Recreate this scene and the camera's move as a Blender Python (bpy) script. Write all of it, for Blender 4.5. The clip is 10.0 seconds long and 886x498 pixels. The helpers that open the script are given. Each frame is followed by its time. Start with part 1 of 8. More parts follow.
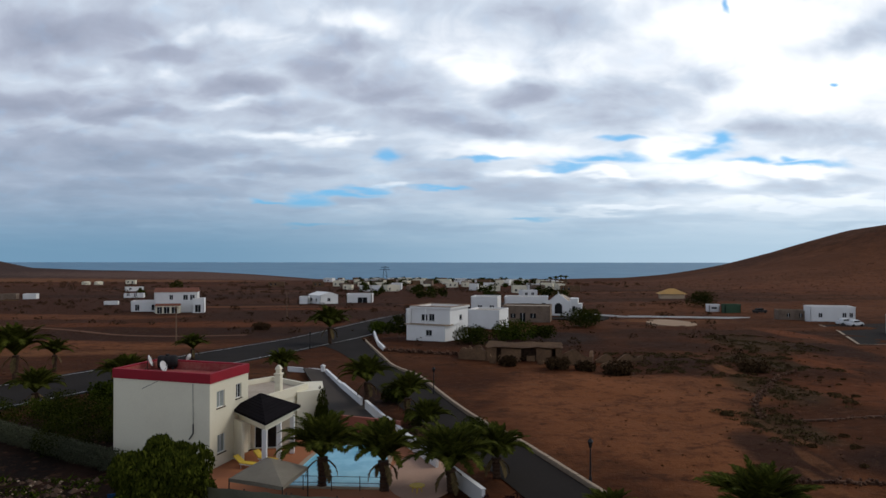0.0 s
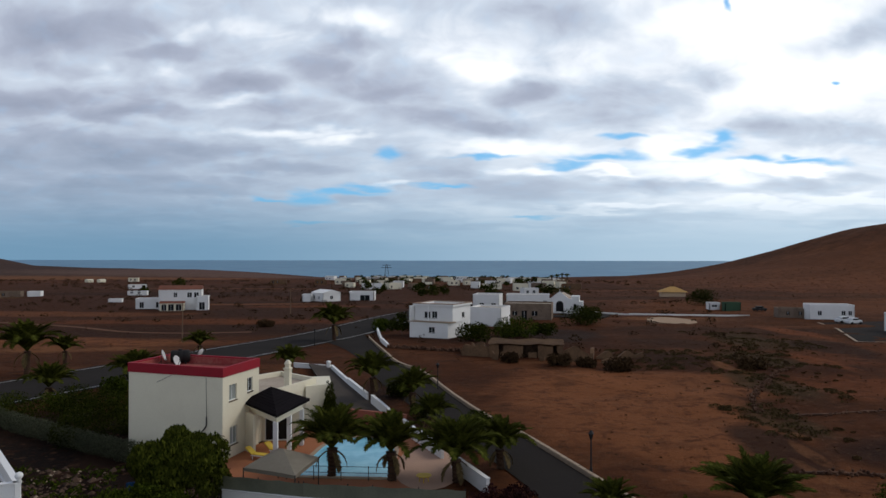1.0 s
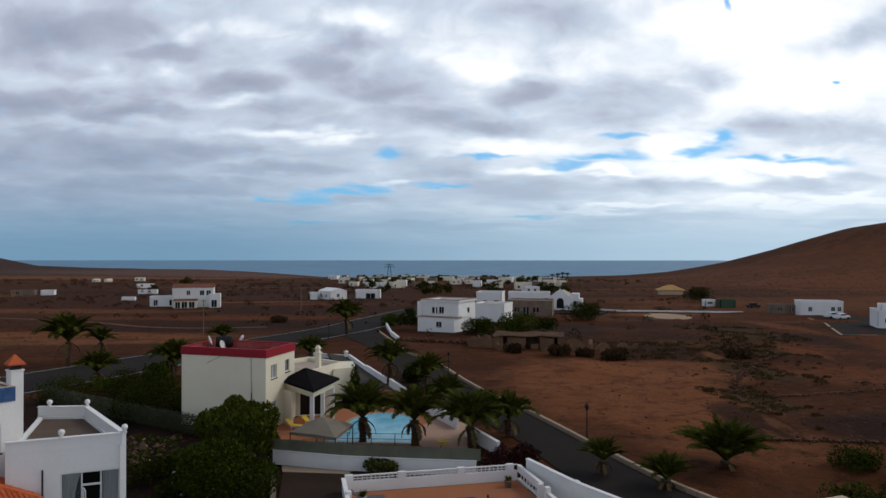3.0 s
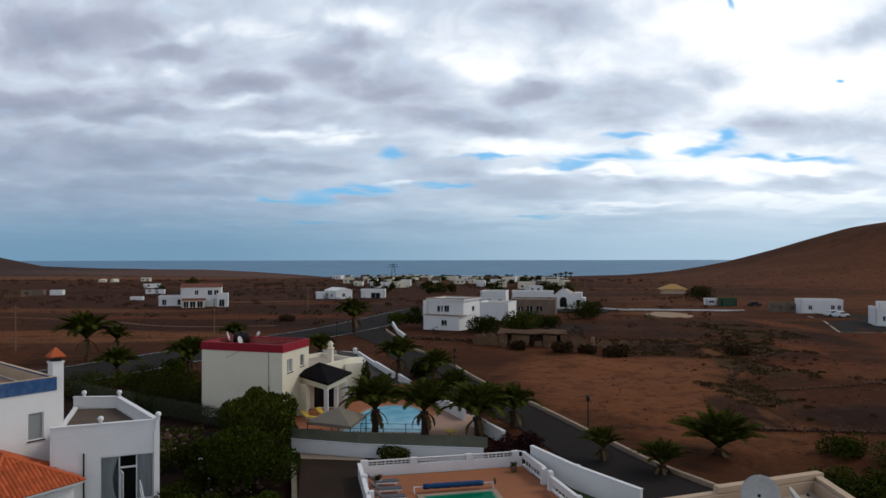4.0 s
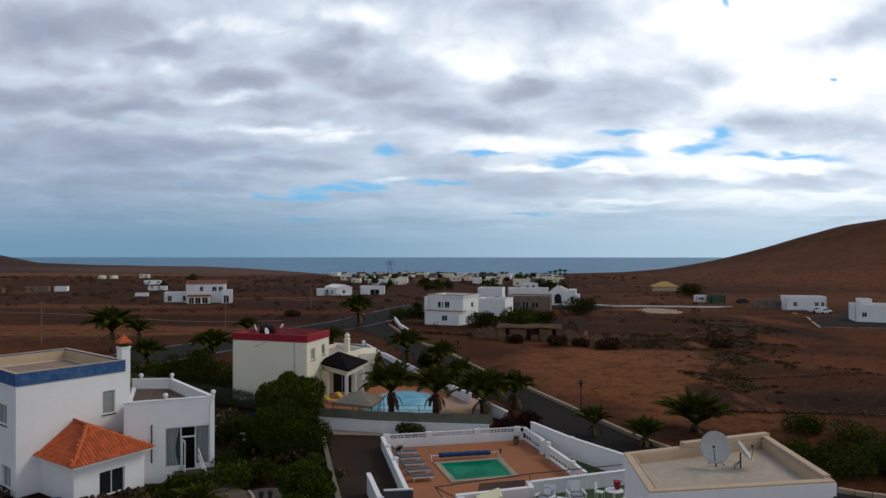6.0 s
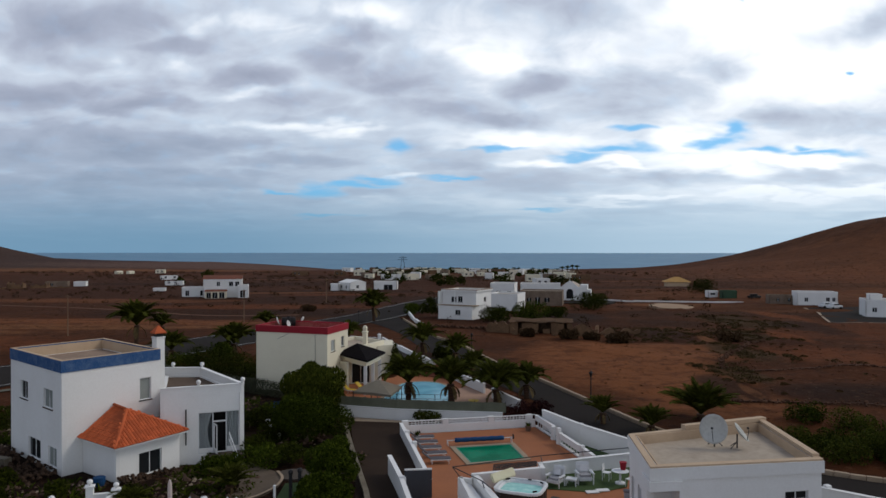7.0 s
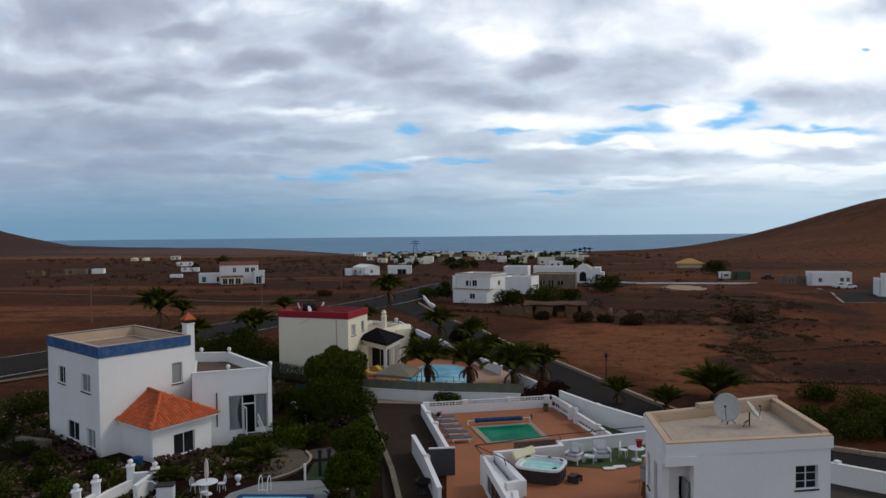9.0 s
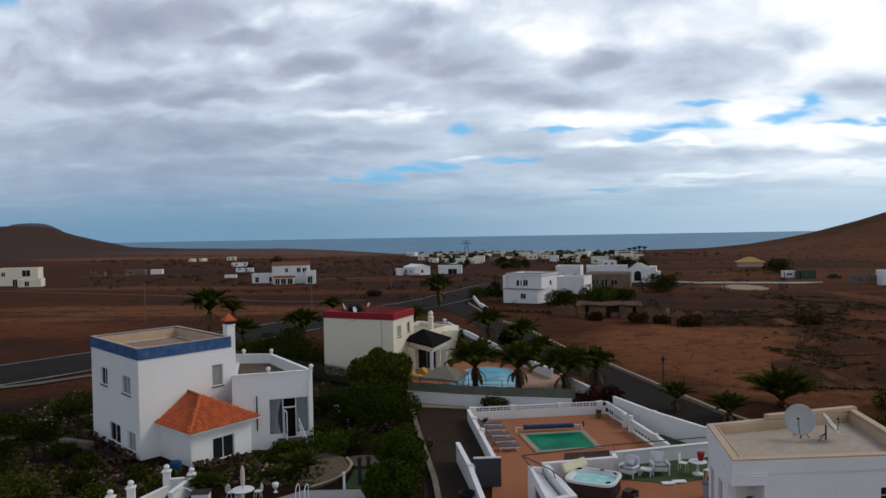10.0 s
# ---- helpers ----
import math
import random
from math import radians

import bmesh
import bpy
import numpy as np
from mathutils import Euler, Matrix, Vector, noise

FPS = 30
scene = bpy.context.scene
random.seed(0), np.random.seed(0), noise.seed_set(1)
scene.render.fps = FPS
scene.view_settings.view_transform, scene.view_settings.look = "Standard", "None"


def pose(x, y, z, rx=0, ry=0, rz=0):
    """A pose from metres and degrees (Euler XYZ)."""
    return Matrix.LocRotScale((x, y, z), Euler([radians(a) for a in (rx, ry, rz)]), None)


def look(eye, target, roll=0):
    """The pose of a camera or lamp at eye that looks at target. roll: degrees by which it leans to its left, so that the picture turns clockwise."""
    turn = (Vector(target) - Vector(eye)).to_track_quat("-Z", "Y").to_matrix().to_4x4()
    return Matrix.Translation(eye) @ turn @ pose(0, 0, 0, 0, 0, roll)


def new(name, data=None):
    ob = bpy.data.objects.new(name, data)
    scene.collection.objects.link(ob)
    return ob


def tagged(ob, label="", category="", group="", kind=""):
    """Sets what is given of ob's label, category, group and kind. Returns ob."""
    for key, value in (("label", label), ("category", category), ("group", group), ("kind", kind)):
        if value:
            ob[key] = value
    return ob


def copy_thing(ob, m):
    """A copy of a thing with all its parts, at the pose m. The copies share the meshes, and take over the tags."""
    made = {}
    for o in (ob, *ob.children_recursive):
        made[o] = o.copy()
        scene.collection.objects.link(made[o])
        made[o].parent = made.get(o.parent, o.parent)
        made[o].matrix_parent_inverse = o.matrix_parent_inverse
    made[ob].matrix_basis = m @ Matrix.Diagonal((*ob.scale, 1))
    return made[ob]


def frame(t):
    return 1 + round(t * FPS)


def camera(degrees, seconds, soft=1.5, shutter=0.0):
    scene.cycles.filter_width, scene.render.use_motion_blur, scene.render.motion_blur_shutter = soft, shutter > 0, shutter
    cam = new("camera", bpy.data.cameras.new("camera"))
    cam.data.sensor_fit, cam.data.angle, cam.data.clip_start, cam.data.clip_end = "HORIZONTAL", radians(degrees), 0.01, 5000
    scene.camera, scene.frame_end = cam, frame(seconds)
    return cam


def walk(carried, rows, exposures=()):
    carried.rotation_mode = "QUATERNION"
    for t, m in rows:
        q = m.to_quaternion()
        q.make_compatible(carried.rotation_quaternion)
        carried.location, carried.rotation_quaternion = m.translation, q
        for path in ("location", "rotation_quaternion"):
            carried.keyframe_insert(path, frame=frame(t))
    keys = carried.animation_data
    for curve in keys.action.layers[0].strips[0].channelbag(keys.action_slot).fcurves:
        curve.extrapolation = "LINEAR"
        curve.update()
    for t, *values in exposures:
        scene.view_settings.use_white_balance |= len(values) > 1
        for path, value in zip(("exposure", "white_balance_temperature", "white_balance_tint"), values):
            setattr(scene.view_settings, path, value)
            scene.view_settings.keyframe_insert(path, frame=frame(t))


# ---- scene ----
cam = camera(63.0, 10.0, soft=1.5)
# seconds, place, heading to the left, pitch up, roll
FLIGHT = (
    (0.0, 0.00, 0.00, 14.85, 0.00, 0.43, 0.04),
    (0.5, -0.24, -0.62, 14.80, 0.00, 0.39, -0.02),
    (1.0, -0.31, -1.59, 14.84, 0.09, 0.28, 0.09),
    (1.3, -0.41, -2.18, 14.78, 0.03, 0.29, 0.07),
    (1.4, -0.71, -3.88, 14.62, -0.16, 0.31, 0.04),
    (1.5, -0.78, -4.28, 14.58, -0.21, 0.32, 0.03),
    (2.0, -1.05, -6.40, 14.72, -0.09, 0.24, 0.02),
    (2.5, -1.30, -7.86, 14.62, 0.00, 0.27, 0.06),
    (4.0, -1.83, -12.04, 14.54, 0.39, 0.26, -0.09),
    (4.5, -2.14, -13.64, 14.62, 0.36, 0.21, 0.01),
    (5.0, -2.41, -15.38, 14.58, 0.10, 0.25, -0.06),
    (5.5, -2.83, -17.29, 14.82, -0.21, 0.15, 0.01),
    (7.0, -3.40, -21.79, 14.84, 0.90, -0.32, 0.02),
    (7.5, -3.59, -22.64, 14.91, 1.45, -0.68, -0.04),
    (8.0, -3.76, -23.25, 15.06, 1.75, -1.11, -0.12),
    (8.5, -3.86, -23.61, 15.11, 1.88, -1.39, -0.22),
    (9.0, -3.91, -23.30, 15.09, 1.83, -1.62, -0.60),
    (9.5, -3.78, -22.63, 15.17, 1.86, -1.75, -0.68),
    (9.6, -3.77, -22.56, 15.16, 2.02, -1.74, -0.69),
    (9.7, -3.75, -22.43, 15.14, 2.35, -1.73, -0.72),
    (9.8, -3.70, -22.03, 15.08, 3.33, -1.69, -0.80),
    (9.9, -3.61, -21.37, 14.99, 4.92, -1.62, -0.92),
    (10.0, -3.55, -20.95, 14.93, 5.94, -1.58, -1.00),
)


def flight_pose(x, y, z, yaw, pitch, roll):
    return pose(x, y, z) @ pose(0, 0, 0, 0, 0, yaw) @ pose(0, 0, 0, 90 + pitch) @ pose(0, 0, 0, 0, 0, roll)


walk(cam, [(row[0], flight_pose(*row[1:])) for row in FLIGHT])

# ---- sky and light ----
SUN_TURN, SUN_HEIGHT = radians(72), radians(42)   # to the right of straight ahead, above the horizon
world = bpy.data.worlds.new("sky")
scene.world = world
world.use_nodes = True


class Net:
    """Short-hand for wiring nodes."""

    def __init__(self, tree):
        self.tree = tree
        self.nodes, self.links = tree.nodes, tree.links

    def add(self, kind, **settings):
        node = self.nodes.new(kind)
        for key, value in settings.items():
            setattr(node, key, value)
        return node

    def put(self, node, **values):
        for key, value in values.items():
            name = key.replace("_", " ")
            socket = node.inputs[name] if name in node.inputs else node.inputs[int(key[1:])]
            if isinstance(value, bpy.types.NodeSocket):
                self.links.new(value, socket)
            else:
                socket.default_value = value
        return node

    def math(self, kind, a, b=0.0, c=0.0, clamp=False):
        node = self.add("ShaderNodeMath", operation=kind, use_clamp=clamp)
        for n, v in enumerate((a, b, c)):
            if isinstance(v, bpy.types.NodeSocket):
                self.links.new(v, node.inputs[n])
            else:
                node.inputs[n].default_value = v
        return node.outputs[0]

    def noise(self, vector, scale, detail=5.0, rough=0.6, out="Fac"):
        node = self.add("ShaderNodeTexNoise")
        self.put(node, Vector=vector, Scale=scale, Detail=detail, Roughness=rough)
        return node.outputs[out]

    def step(self, value, low, high, to_low=0.0, to_high=1.0):
        node = self.add("ShaderNodeMapRange", interpolation_type="SMOOTHSTEP")
        self.put(node, Value=value, From_Min=low, From_Max=high, To_Min=to_low, To_Max=to_high)
        return node.outputs[0]

    def mix(self, factor, a, b, blend="MIX"):
        node = self.add("ShaderNodeMix", data_type="RGBA", blend_type=blend)
        for n, v in ((0, factor), (6, a), (7, b)):
            if isinstance(v, bpy.types.NodeSocket):
                self.links.new(v, node.inputs[n])
            else:
                node.inputs[n].default_value = v if n == 0 else (*v, 1.0)
        return node.outputs[2]

    def xyz(self, x, y, z):
        node = self.add("ShaderNodeCombineXYZ")
        for n, v in enumerate((x, y, z)):
            if isinstance(v, bpy.types.NodeSocket):
                self.links.new(v, node.inputs[n])
            else:
                node.inputs[n].default_value = v
        return node.outputs[0]


def build_sky():
    net = Net(world.node_tree)
    net.nodes.clear()
    way = net.add("ShaderNodeTexCoord").outputs["Generated"]
    split = net.add("ShaderNodeSeparateXYZ")
    net.links.new(way, split.inputs[0])
    x, y, z = split.outputs
    sky = net.add("ShaderNodeTexSky", sky_type="NISHITA", sun_disc=False)
    sky.sun_elevation, sky.sun_rotation = SUN_HEIGHT, SUN_TURN
    sky.air_density, sky.dust_density = 1.0, 0.6
    clear = net.mix(1.0, sky.outputs[0], (0.055, 0.095, 0.14), "MULTIPLY")
    clear = net.mix(0.7, clear, (0.17, 0.56, 0.95))
    # the cloud layer: soft heaps that flatten to bands towards the horizon
    up = net.math("MAXIMUM", z, 0.0)
    over = net.math("ADD", up, 0.06)
    plane = net.xyz(net.math("DIVIDE", x, over), net.math("DIVIDE", y, over), 3.7)
    front = net.math("MAXIMUM", y, 0.05)
    side, rise = net.math("DIVIDE", x, front), net.math("DIVIDE", z, front)
    flat = net.xyz(side, rise, 0.0)
    deep = net.math("LOGARITHM", net.math("ADD", net.math("MAXIMUM", rise, 0.0), 0.05), 2.718)
    def swayed(scale_across, scale_up, seed, by):
        """The picture plane of the sky, bent by a noise."""
        node = net.add("ShaderNodeVectorMath", operation="MULTIPLY_ADD")
        net.links.new(net.noise(net.xyz(net.math("MULTIPLY", side, scale_across), net.math("MULTIPLY", deep, scale_up), seed), 1.0, 3.0, 0.5, "Color"), node.inputs[0])
        node.inputs[1].default_value = (*by, 0.0)
        net.links.new(flat, node.inputs[2])
        return node.outputs[0]

    def puffs(shift_across, shift_up):
        """Heaped cloud, thick where high; read twice to light the heaps from the sun's side."""
        across = net.math("MULTIPLY_ADD", net.math("ADD", side, shift_across), 7.5, net.math("MULTIPLY", drift.outputs[0], 1.5))
        above = net.math("MULTIPLY_ADD", net.math("ADD", deep, shift_up), 4.3, net.math("MULTIPLY", drift.outputs[1], 1.2))
        return net.noise(net.xyz(across, above, 2.0), 1.0, 4.5, 0.50)

    drift = net.add("ShaderNodeSeparateXYZ")
    net.links.new(net.noise(net.xyz(net.math("MULTIPLY", side, 6.0), net.math("MULTIPLY", deep, 3.4), 12.0), 1.0, 2.0, 0.5, "Color"), drift.inputs[0])
    heaps, beyond = puffs(0.0, 0.0), puffs(0.016, 0.05)
    curls = net.noise(net.xyz(net.math("MULTIPLY", side, 24.0), net.math("MULTIPLY", deep, 11.0), 5.0), 1.0, 3.0, 0.5)
    bent = swayed(11.0, 6.0, 8.0, (0.11, 0.045))

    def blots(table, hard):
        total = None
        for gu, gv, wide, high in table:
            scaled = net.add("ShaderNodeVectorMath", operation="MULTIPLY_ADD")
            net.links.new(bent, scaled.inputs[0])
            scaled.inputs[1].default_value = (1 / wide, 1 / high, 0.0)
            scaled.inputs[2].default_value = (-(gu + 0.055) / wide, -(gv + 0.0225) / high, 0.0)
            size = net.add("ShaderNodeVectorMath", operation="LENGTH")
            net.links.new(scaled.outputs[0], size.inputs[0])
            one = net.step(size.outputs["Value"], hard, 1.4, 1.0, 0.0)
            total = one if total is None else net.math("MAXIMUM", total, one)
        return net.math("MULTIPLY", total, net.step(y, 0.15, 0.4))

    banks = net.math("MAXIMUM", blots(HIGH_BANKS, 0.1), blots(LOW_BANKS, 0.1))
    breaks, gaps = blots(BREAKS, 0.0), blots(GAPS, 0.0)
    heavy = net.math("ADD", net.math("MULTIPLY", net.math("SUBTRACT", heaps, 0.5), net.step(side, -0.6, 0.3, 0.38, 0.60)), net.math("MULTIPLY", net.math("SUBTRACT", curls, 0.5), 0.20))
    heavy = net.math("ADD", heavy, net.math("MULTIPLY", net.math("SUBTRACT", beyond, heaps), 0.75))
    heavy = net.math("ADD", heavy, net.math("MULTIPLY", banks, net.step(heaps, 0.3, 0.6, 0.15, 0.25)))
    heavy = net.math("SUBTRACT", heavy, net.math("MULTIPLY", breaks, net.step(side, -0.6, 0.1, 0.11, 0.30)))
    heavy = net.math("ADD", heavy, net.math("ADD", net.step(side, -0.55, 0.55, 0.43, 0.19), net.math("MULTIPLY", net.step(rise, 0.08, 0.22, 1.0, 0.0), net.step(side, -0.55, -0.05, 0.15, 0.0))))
    # unseen thicker cloud overhead, added to dim the light on the ground
    heavy = net.math("ADD", heavy, net.step(z, 0.36, 0.60, 0.0, 0.80))
    ramp = net.add("ShaderNodeValToRGB")
    stops = ((0.0, (1.3, 1.31, 1.34)), (0.16, (1.00, 1.05, 1.12)), (0.34, (0.66, 0.745, 0.87)), (0.56, (0.45, 0.50, 0.625)), (0.9, (0.28, 0.32, 0.43)))
    ramp.color_ramp.elements[0].position, ramp.color_ramp.elements[1].position = stops[0][0], stops[-1][0]
    for at, _ in stops[1:-1]:
        ramp.color_ramp.elements.new(at)
    for element, (_, colour) in zip(ramp.color_ramp.elements, stops):
        element.color = (*colour, 1.0)
    net.links.new(heavy, ramp.inputs[0])
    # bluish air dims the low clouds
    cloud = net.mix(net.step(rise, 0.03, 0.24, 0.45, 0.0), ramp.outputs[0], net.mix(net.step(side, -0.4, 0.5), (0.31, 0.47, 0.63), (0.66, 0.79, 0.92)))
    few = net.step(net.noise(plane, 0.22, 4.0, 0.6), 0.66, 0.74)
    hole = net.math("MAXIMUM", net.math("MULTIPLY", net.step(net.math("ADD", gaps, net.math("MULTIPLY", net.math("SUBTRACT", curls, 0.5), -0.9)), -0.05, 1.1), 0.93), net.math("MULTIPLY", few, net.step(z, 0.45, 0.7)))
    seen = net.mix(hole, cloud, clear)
    # rain haze over the sea
    low = net.step(rise, 0.0, 0.10, 1.0, 0.0)
    haze = net.mix(net.step(side, -0.4, 0.5), (0.165, 0.32, 0.475), (0.45, 0.62, 0.77))
    seen = net.mix(net.math("MULTIPLY", low, 0.93), seen, haze)
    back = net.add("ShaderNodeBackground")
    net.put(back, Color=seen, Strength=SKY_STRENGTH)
    out = net.add("ShaderNodeOutputWorld")
    net.links.new(back.outputs[0], out.inputs[0])


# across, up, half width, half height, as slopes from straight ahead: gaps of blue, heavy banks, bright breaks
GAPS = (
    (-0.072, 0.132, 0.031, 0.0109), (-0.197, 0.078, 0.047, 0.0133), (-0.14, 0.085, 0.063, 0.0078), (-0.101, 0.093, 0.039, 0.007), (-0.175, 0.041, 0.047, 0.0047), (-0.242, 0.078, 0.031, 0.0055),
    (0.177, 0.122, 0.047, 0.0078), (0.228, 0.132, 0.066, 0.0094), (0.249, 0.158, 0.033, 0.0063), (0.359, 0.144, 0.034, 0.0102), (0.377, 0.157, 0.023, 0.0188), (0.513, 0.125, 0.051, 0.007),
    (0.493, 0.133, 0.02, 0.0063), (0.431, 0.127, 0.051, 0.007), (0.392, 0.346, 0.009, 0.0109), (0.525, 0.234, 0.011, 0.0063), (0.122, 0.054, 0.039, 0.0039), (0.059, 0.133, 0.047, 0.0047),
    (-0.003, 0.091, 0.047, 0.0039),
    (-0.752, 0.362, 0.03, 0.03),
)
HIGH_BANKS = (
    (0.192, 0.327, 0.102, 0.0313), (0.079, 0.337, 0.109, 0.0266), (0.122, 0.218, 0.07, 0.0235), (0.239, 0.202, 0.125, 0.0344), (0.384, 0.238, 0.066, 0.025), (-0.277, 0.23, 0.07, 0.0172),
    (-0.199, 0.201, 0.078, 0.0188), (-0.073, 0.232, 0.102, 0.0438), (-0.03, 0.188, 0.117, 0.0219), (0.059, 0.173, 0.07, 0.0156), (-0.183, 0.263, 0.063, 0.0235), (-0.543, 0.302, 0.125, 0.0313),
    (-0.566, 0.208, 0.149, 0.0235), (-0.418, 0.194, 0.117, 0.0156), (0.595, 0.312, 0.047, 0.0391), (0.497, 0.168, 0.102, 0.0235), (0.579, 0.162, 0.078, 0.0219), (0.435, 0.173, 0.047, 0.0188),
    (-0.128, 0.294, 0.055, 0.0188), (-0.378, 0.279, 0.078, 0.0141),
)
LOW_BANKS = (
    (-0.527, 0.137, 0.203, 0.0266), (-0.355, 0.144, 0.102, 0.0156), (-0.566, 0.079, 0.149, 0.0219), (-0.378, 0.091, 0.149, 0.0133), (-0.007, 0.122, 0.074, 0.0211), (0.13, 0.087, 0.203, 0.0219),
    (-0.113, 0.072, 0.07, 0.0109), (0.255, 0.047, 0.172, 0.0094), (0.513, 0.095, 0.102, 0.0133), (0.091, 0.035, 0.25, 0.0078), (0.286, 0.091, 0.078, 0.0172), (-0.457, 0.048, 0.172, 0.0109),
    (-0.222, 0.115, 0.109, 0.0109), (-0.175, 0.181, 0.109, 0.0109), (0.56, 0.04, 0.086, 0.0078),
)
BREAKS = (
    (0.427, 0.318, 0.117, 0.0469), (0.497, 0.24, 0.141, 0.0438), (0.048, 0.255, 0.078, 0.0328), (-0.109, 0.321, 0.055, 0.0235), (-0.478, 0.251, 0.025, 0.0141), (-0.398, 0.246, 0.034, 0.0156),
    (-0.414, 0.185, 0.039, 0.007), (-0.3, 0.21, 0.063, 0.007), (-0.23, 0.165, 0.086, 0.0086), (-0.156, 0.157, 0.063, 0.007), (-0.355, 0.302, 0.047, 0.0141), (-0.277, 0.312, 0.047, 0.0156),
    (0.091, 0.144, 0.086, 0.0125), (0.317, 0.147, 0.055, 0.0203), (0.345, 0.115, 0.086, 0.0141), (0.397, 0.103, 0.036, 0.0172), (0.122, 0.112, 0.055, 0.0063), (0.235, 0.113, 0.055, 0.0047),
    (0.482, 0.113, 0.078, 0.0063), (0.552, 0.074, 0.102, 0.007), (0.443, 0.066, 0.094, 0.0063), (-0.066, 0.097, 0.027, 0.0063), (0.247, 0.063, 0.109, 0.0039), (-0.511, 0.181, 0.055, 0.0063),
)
SKY_STRENGTH = 0.95
build_sky()

sun_data = bpy.data.lights.new("sun", "SUN")
sun_data.energy, sun_data.angle, sun_data.color = 1.2, radians(22), (1.0, 0.94, 0.84)
sun_lamp = new("sun", sun_data)
sun_way = Vector((math.sin(SUN_TURN) * math.cos(SUN_HEIGHT), math.cos(SUN_TURN) * math.cos(SUN_HEIGHT), math.sin(SUN_HEIGHT)))
sun_lamp.matrix_world = look(sun_way * 100, (0, 0, 0))

# ---- materials ----


def surface(name, color, rough=0.8, second=None, grain=6.0, patch=0.5, amount=0.5, bump=0.15, bump_scale=None, metal=0.0, spread=0.0, specular=0.14):
    """A matt surface with variation at two scales, a fine relief, and a random shade for each object."""
    m = bpy.data.materials.new(name)
    m.use_nodes = True
    net = Net(m.node_tree)
    base = net.nodes["Principled BSDF"]
    place = net.add("ShaderNodeTexCoord").outputs["Object"]
    fine = net.noise(place, grain, 6.0, 0.65)
    large = net.noise(place, patch, 4.0, 0.6)
    second = second or tuple(c * 0.7 for c in color)
    blend = net.math("MULTIPLY", net.math("ADD", net.step(fine, 0.35, 0.7), net.step(large, 0.4, 0.65)), amount * 0.5)
    shade = net.mix(blend, color, second)
    if spread:
        chance = net.add("ShaderNodeObjectInfo").outputs["Random"]
        bright = net.math("ADD", net.math("MULTIPLY", chance, spread), 1.0 - spread / 2)
        tint = net.xyz(bright, bright, bright)
        shade = net.mix(1.0, shade, tint, "MULTIPLY")
    net.put(base, Base_Color=shade, Roughness=rough, Metallic=metal)
    base.inputs["Specular IOR Level"].default_value = specular
    if bump:
        relief = net.add("ShaderNodeBump")
        net.put(relief, Height=net.noise(place, bump_scale or grain * 2, 5.0, 0.6), Strength=bump, Distance=0.05)
        net.links.new(relief.outputs[0], base.inputs["Normal"])
    return m


def leafy(name, color, second, spread=0.5):
    """Leaves: a shade for each leaf, thin enough to let some light through."""
    m = bpy.data.materials.new(name)
    m.use_nodes = True
    net = Net(m.node_tree)
    base = net.nodes["Principled BSDF"]
    chance = net.add("ShaderNodeNewGeometry").outputs["Random Per Island"]
    other = net.add("ShaderNodeObjectInfo").outputs["Random"]
    shade = net.mix(chance, color, second)
    bright = net.math("ADD", net.math("MULTIPLY", other, spread), 1.0 - spread / 2)
    shade = net.mix(1.0, shade, net.xyz(bright, bright, bright), "MULTIPLY")
    net.put(base, Base_Color=shade, Roughness=0.8)
    base.inputs["Specular IOR Level"].default_value = 0.02
    return m


def glassy(name, color=(0.010, 0.011, 0.012), rough=0.08):
    m = bpy.data.materials.new(name)
    m.use_nodes = True
    net = Net(m.node_tree)
    base = net.nodes["Principled BSDF"]
    wave = net.noise(net.add("ShaderNodeTexCoord").outputs["Object"], 1.3, 2.0, 0.5)
    net.put(base, Base_Color=net.mix(wave, color, tuple(c * 2.2 for c in color)), Roughness=rough)
    base.inputs["Specular IOR Level"].default_value = 0.2
    return m


def water_surface(name, color, second, wave=2.0, strength=0.12, rough=0.06, gloss=0.12):
    m = bpy.data.materials.new(name)
    m.use_nodes = True
    net = Net(m.node_tree)
    base = net.nodes["Principled BSDF"]
    place = net.add("ShaderNodeTexCoord").outputs["Object"]
    net.put(base, Base_Color=net.mix(net.step(net.noise(place, wave * 0.25, 3.0), 0.35, 0.65), color, second), Roughness=rough, IOR=1.33)
    base.inputs["Specular IOR Level"].default_value = gloss
    relief = net.add("ShaderNodeBump")
    net.put(relief, Height=net.noise(place, wave, 4.0, 0.6), Strength=strength, Distance=0.05)
    net.links.new(relief.outputs[0], base.inputs["Normal"])
    return m


WHITE = surface("white_render", (0.74, 0.735, 0.715), 0.85, (0.57, 0.55, 0.51), 9.0, 0.35, 0.35, 0.10, spread=0.06)
CREAM = surface("cream_render", (0.72, 0.67, 0.52), 0.85, (0.56, 0.50, 0.38), 8.0, 0.3, 0.35, 0.10)
BLUE_PAINT = surface("blue_paint", (0.014, 0.062, 0.18), 0.75, (0.16, 0.22, 0.31), 14.0, 1.6, 0.5, 0.15)
RED_PAINT = surface("red_paint", (0.27, 0.015, 0.026), 0.7, (0.19, 0.02, 0.026), 8.0, 0.7, 0.5, 0.12)
RED_ROOF = surface("faded_red_roof", (0.26, 0.045, 0.045), 0.85, (0.33, 0.13, 0.10), 4.0, 0.5, 0.8, 0.12)
TAN_PAINT = surface("tan_paint", (0.50, 0.37, 0.25), 0.85, (0.37, 0.27, 0.18), 7.0, 0.6, 0.5, 0.12)
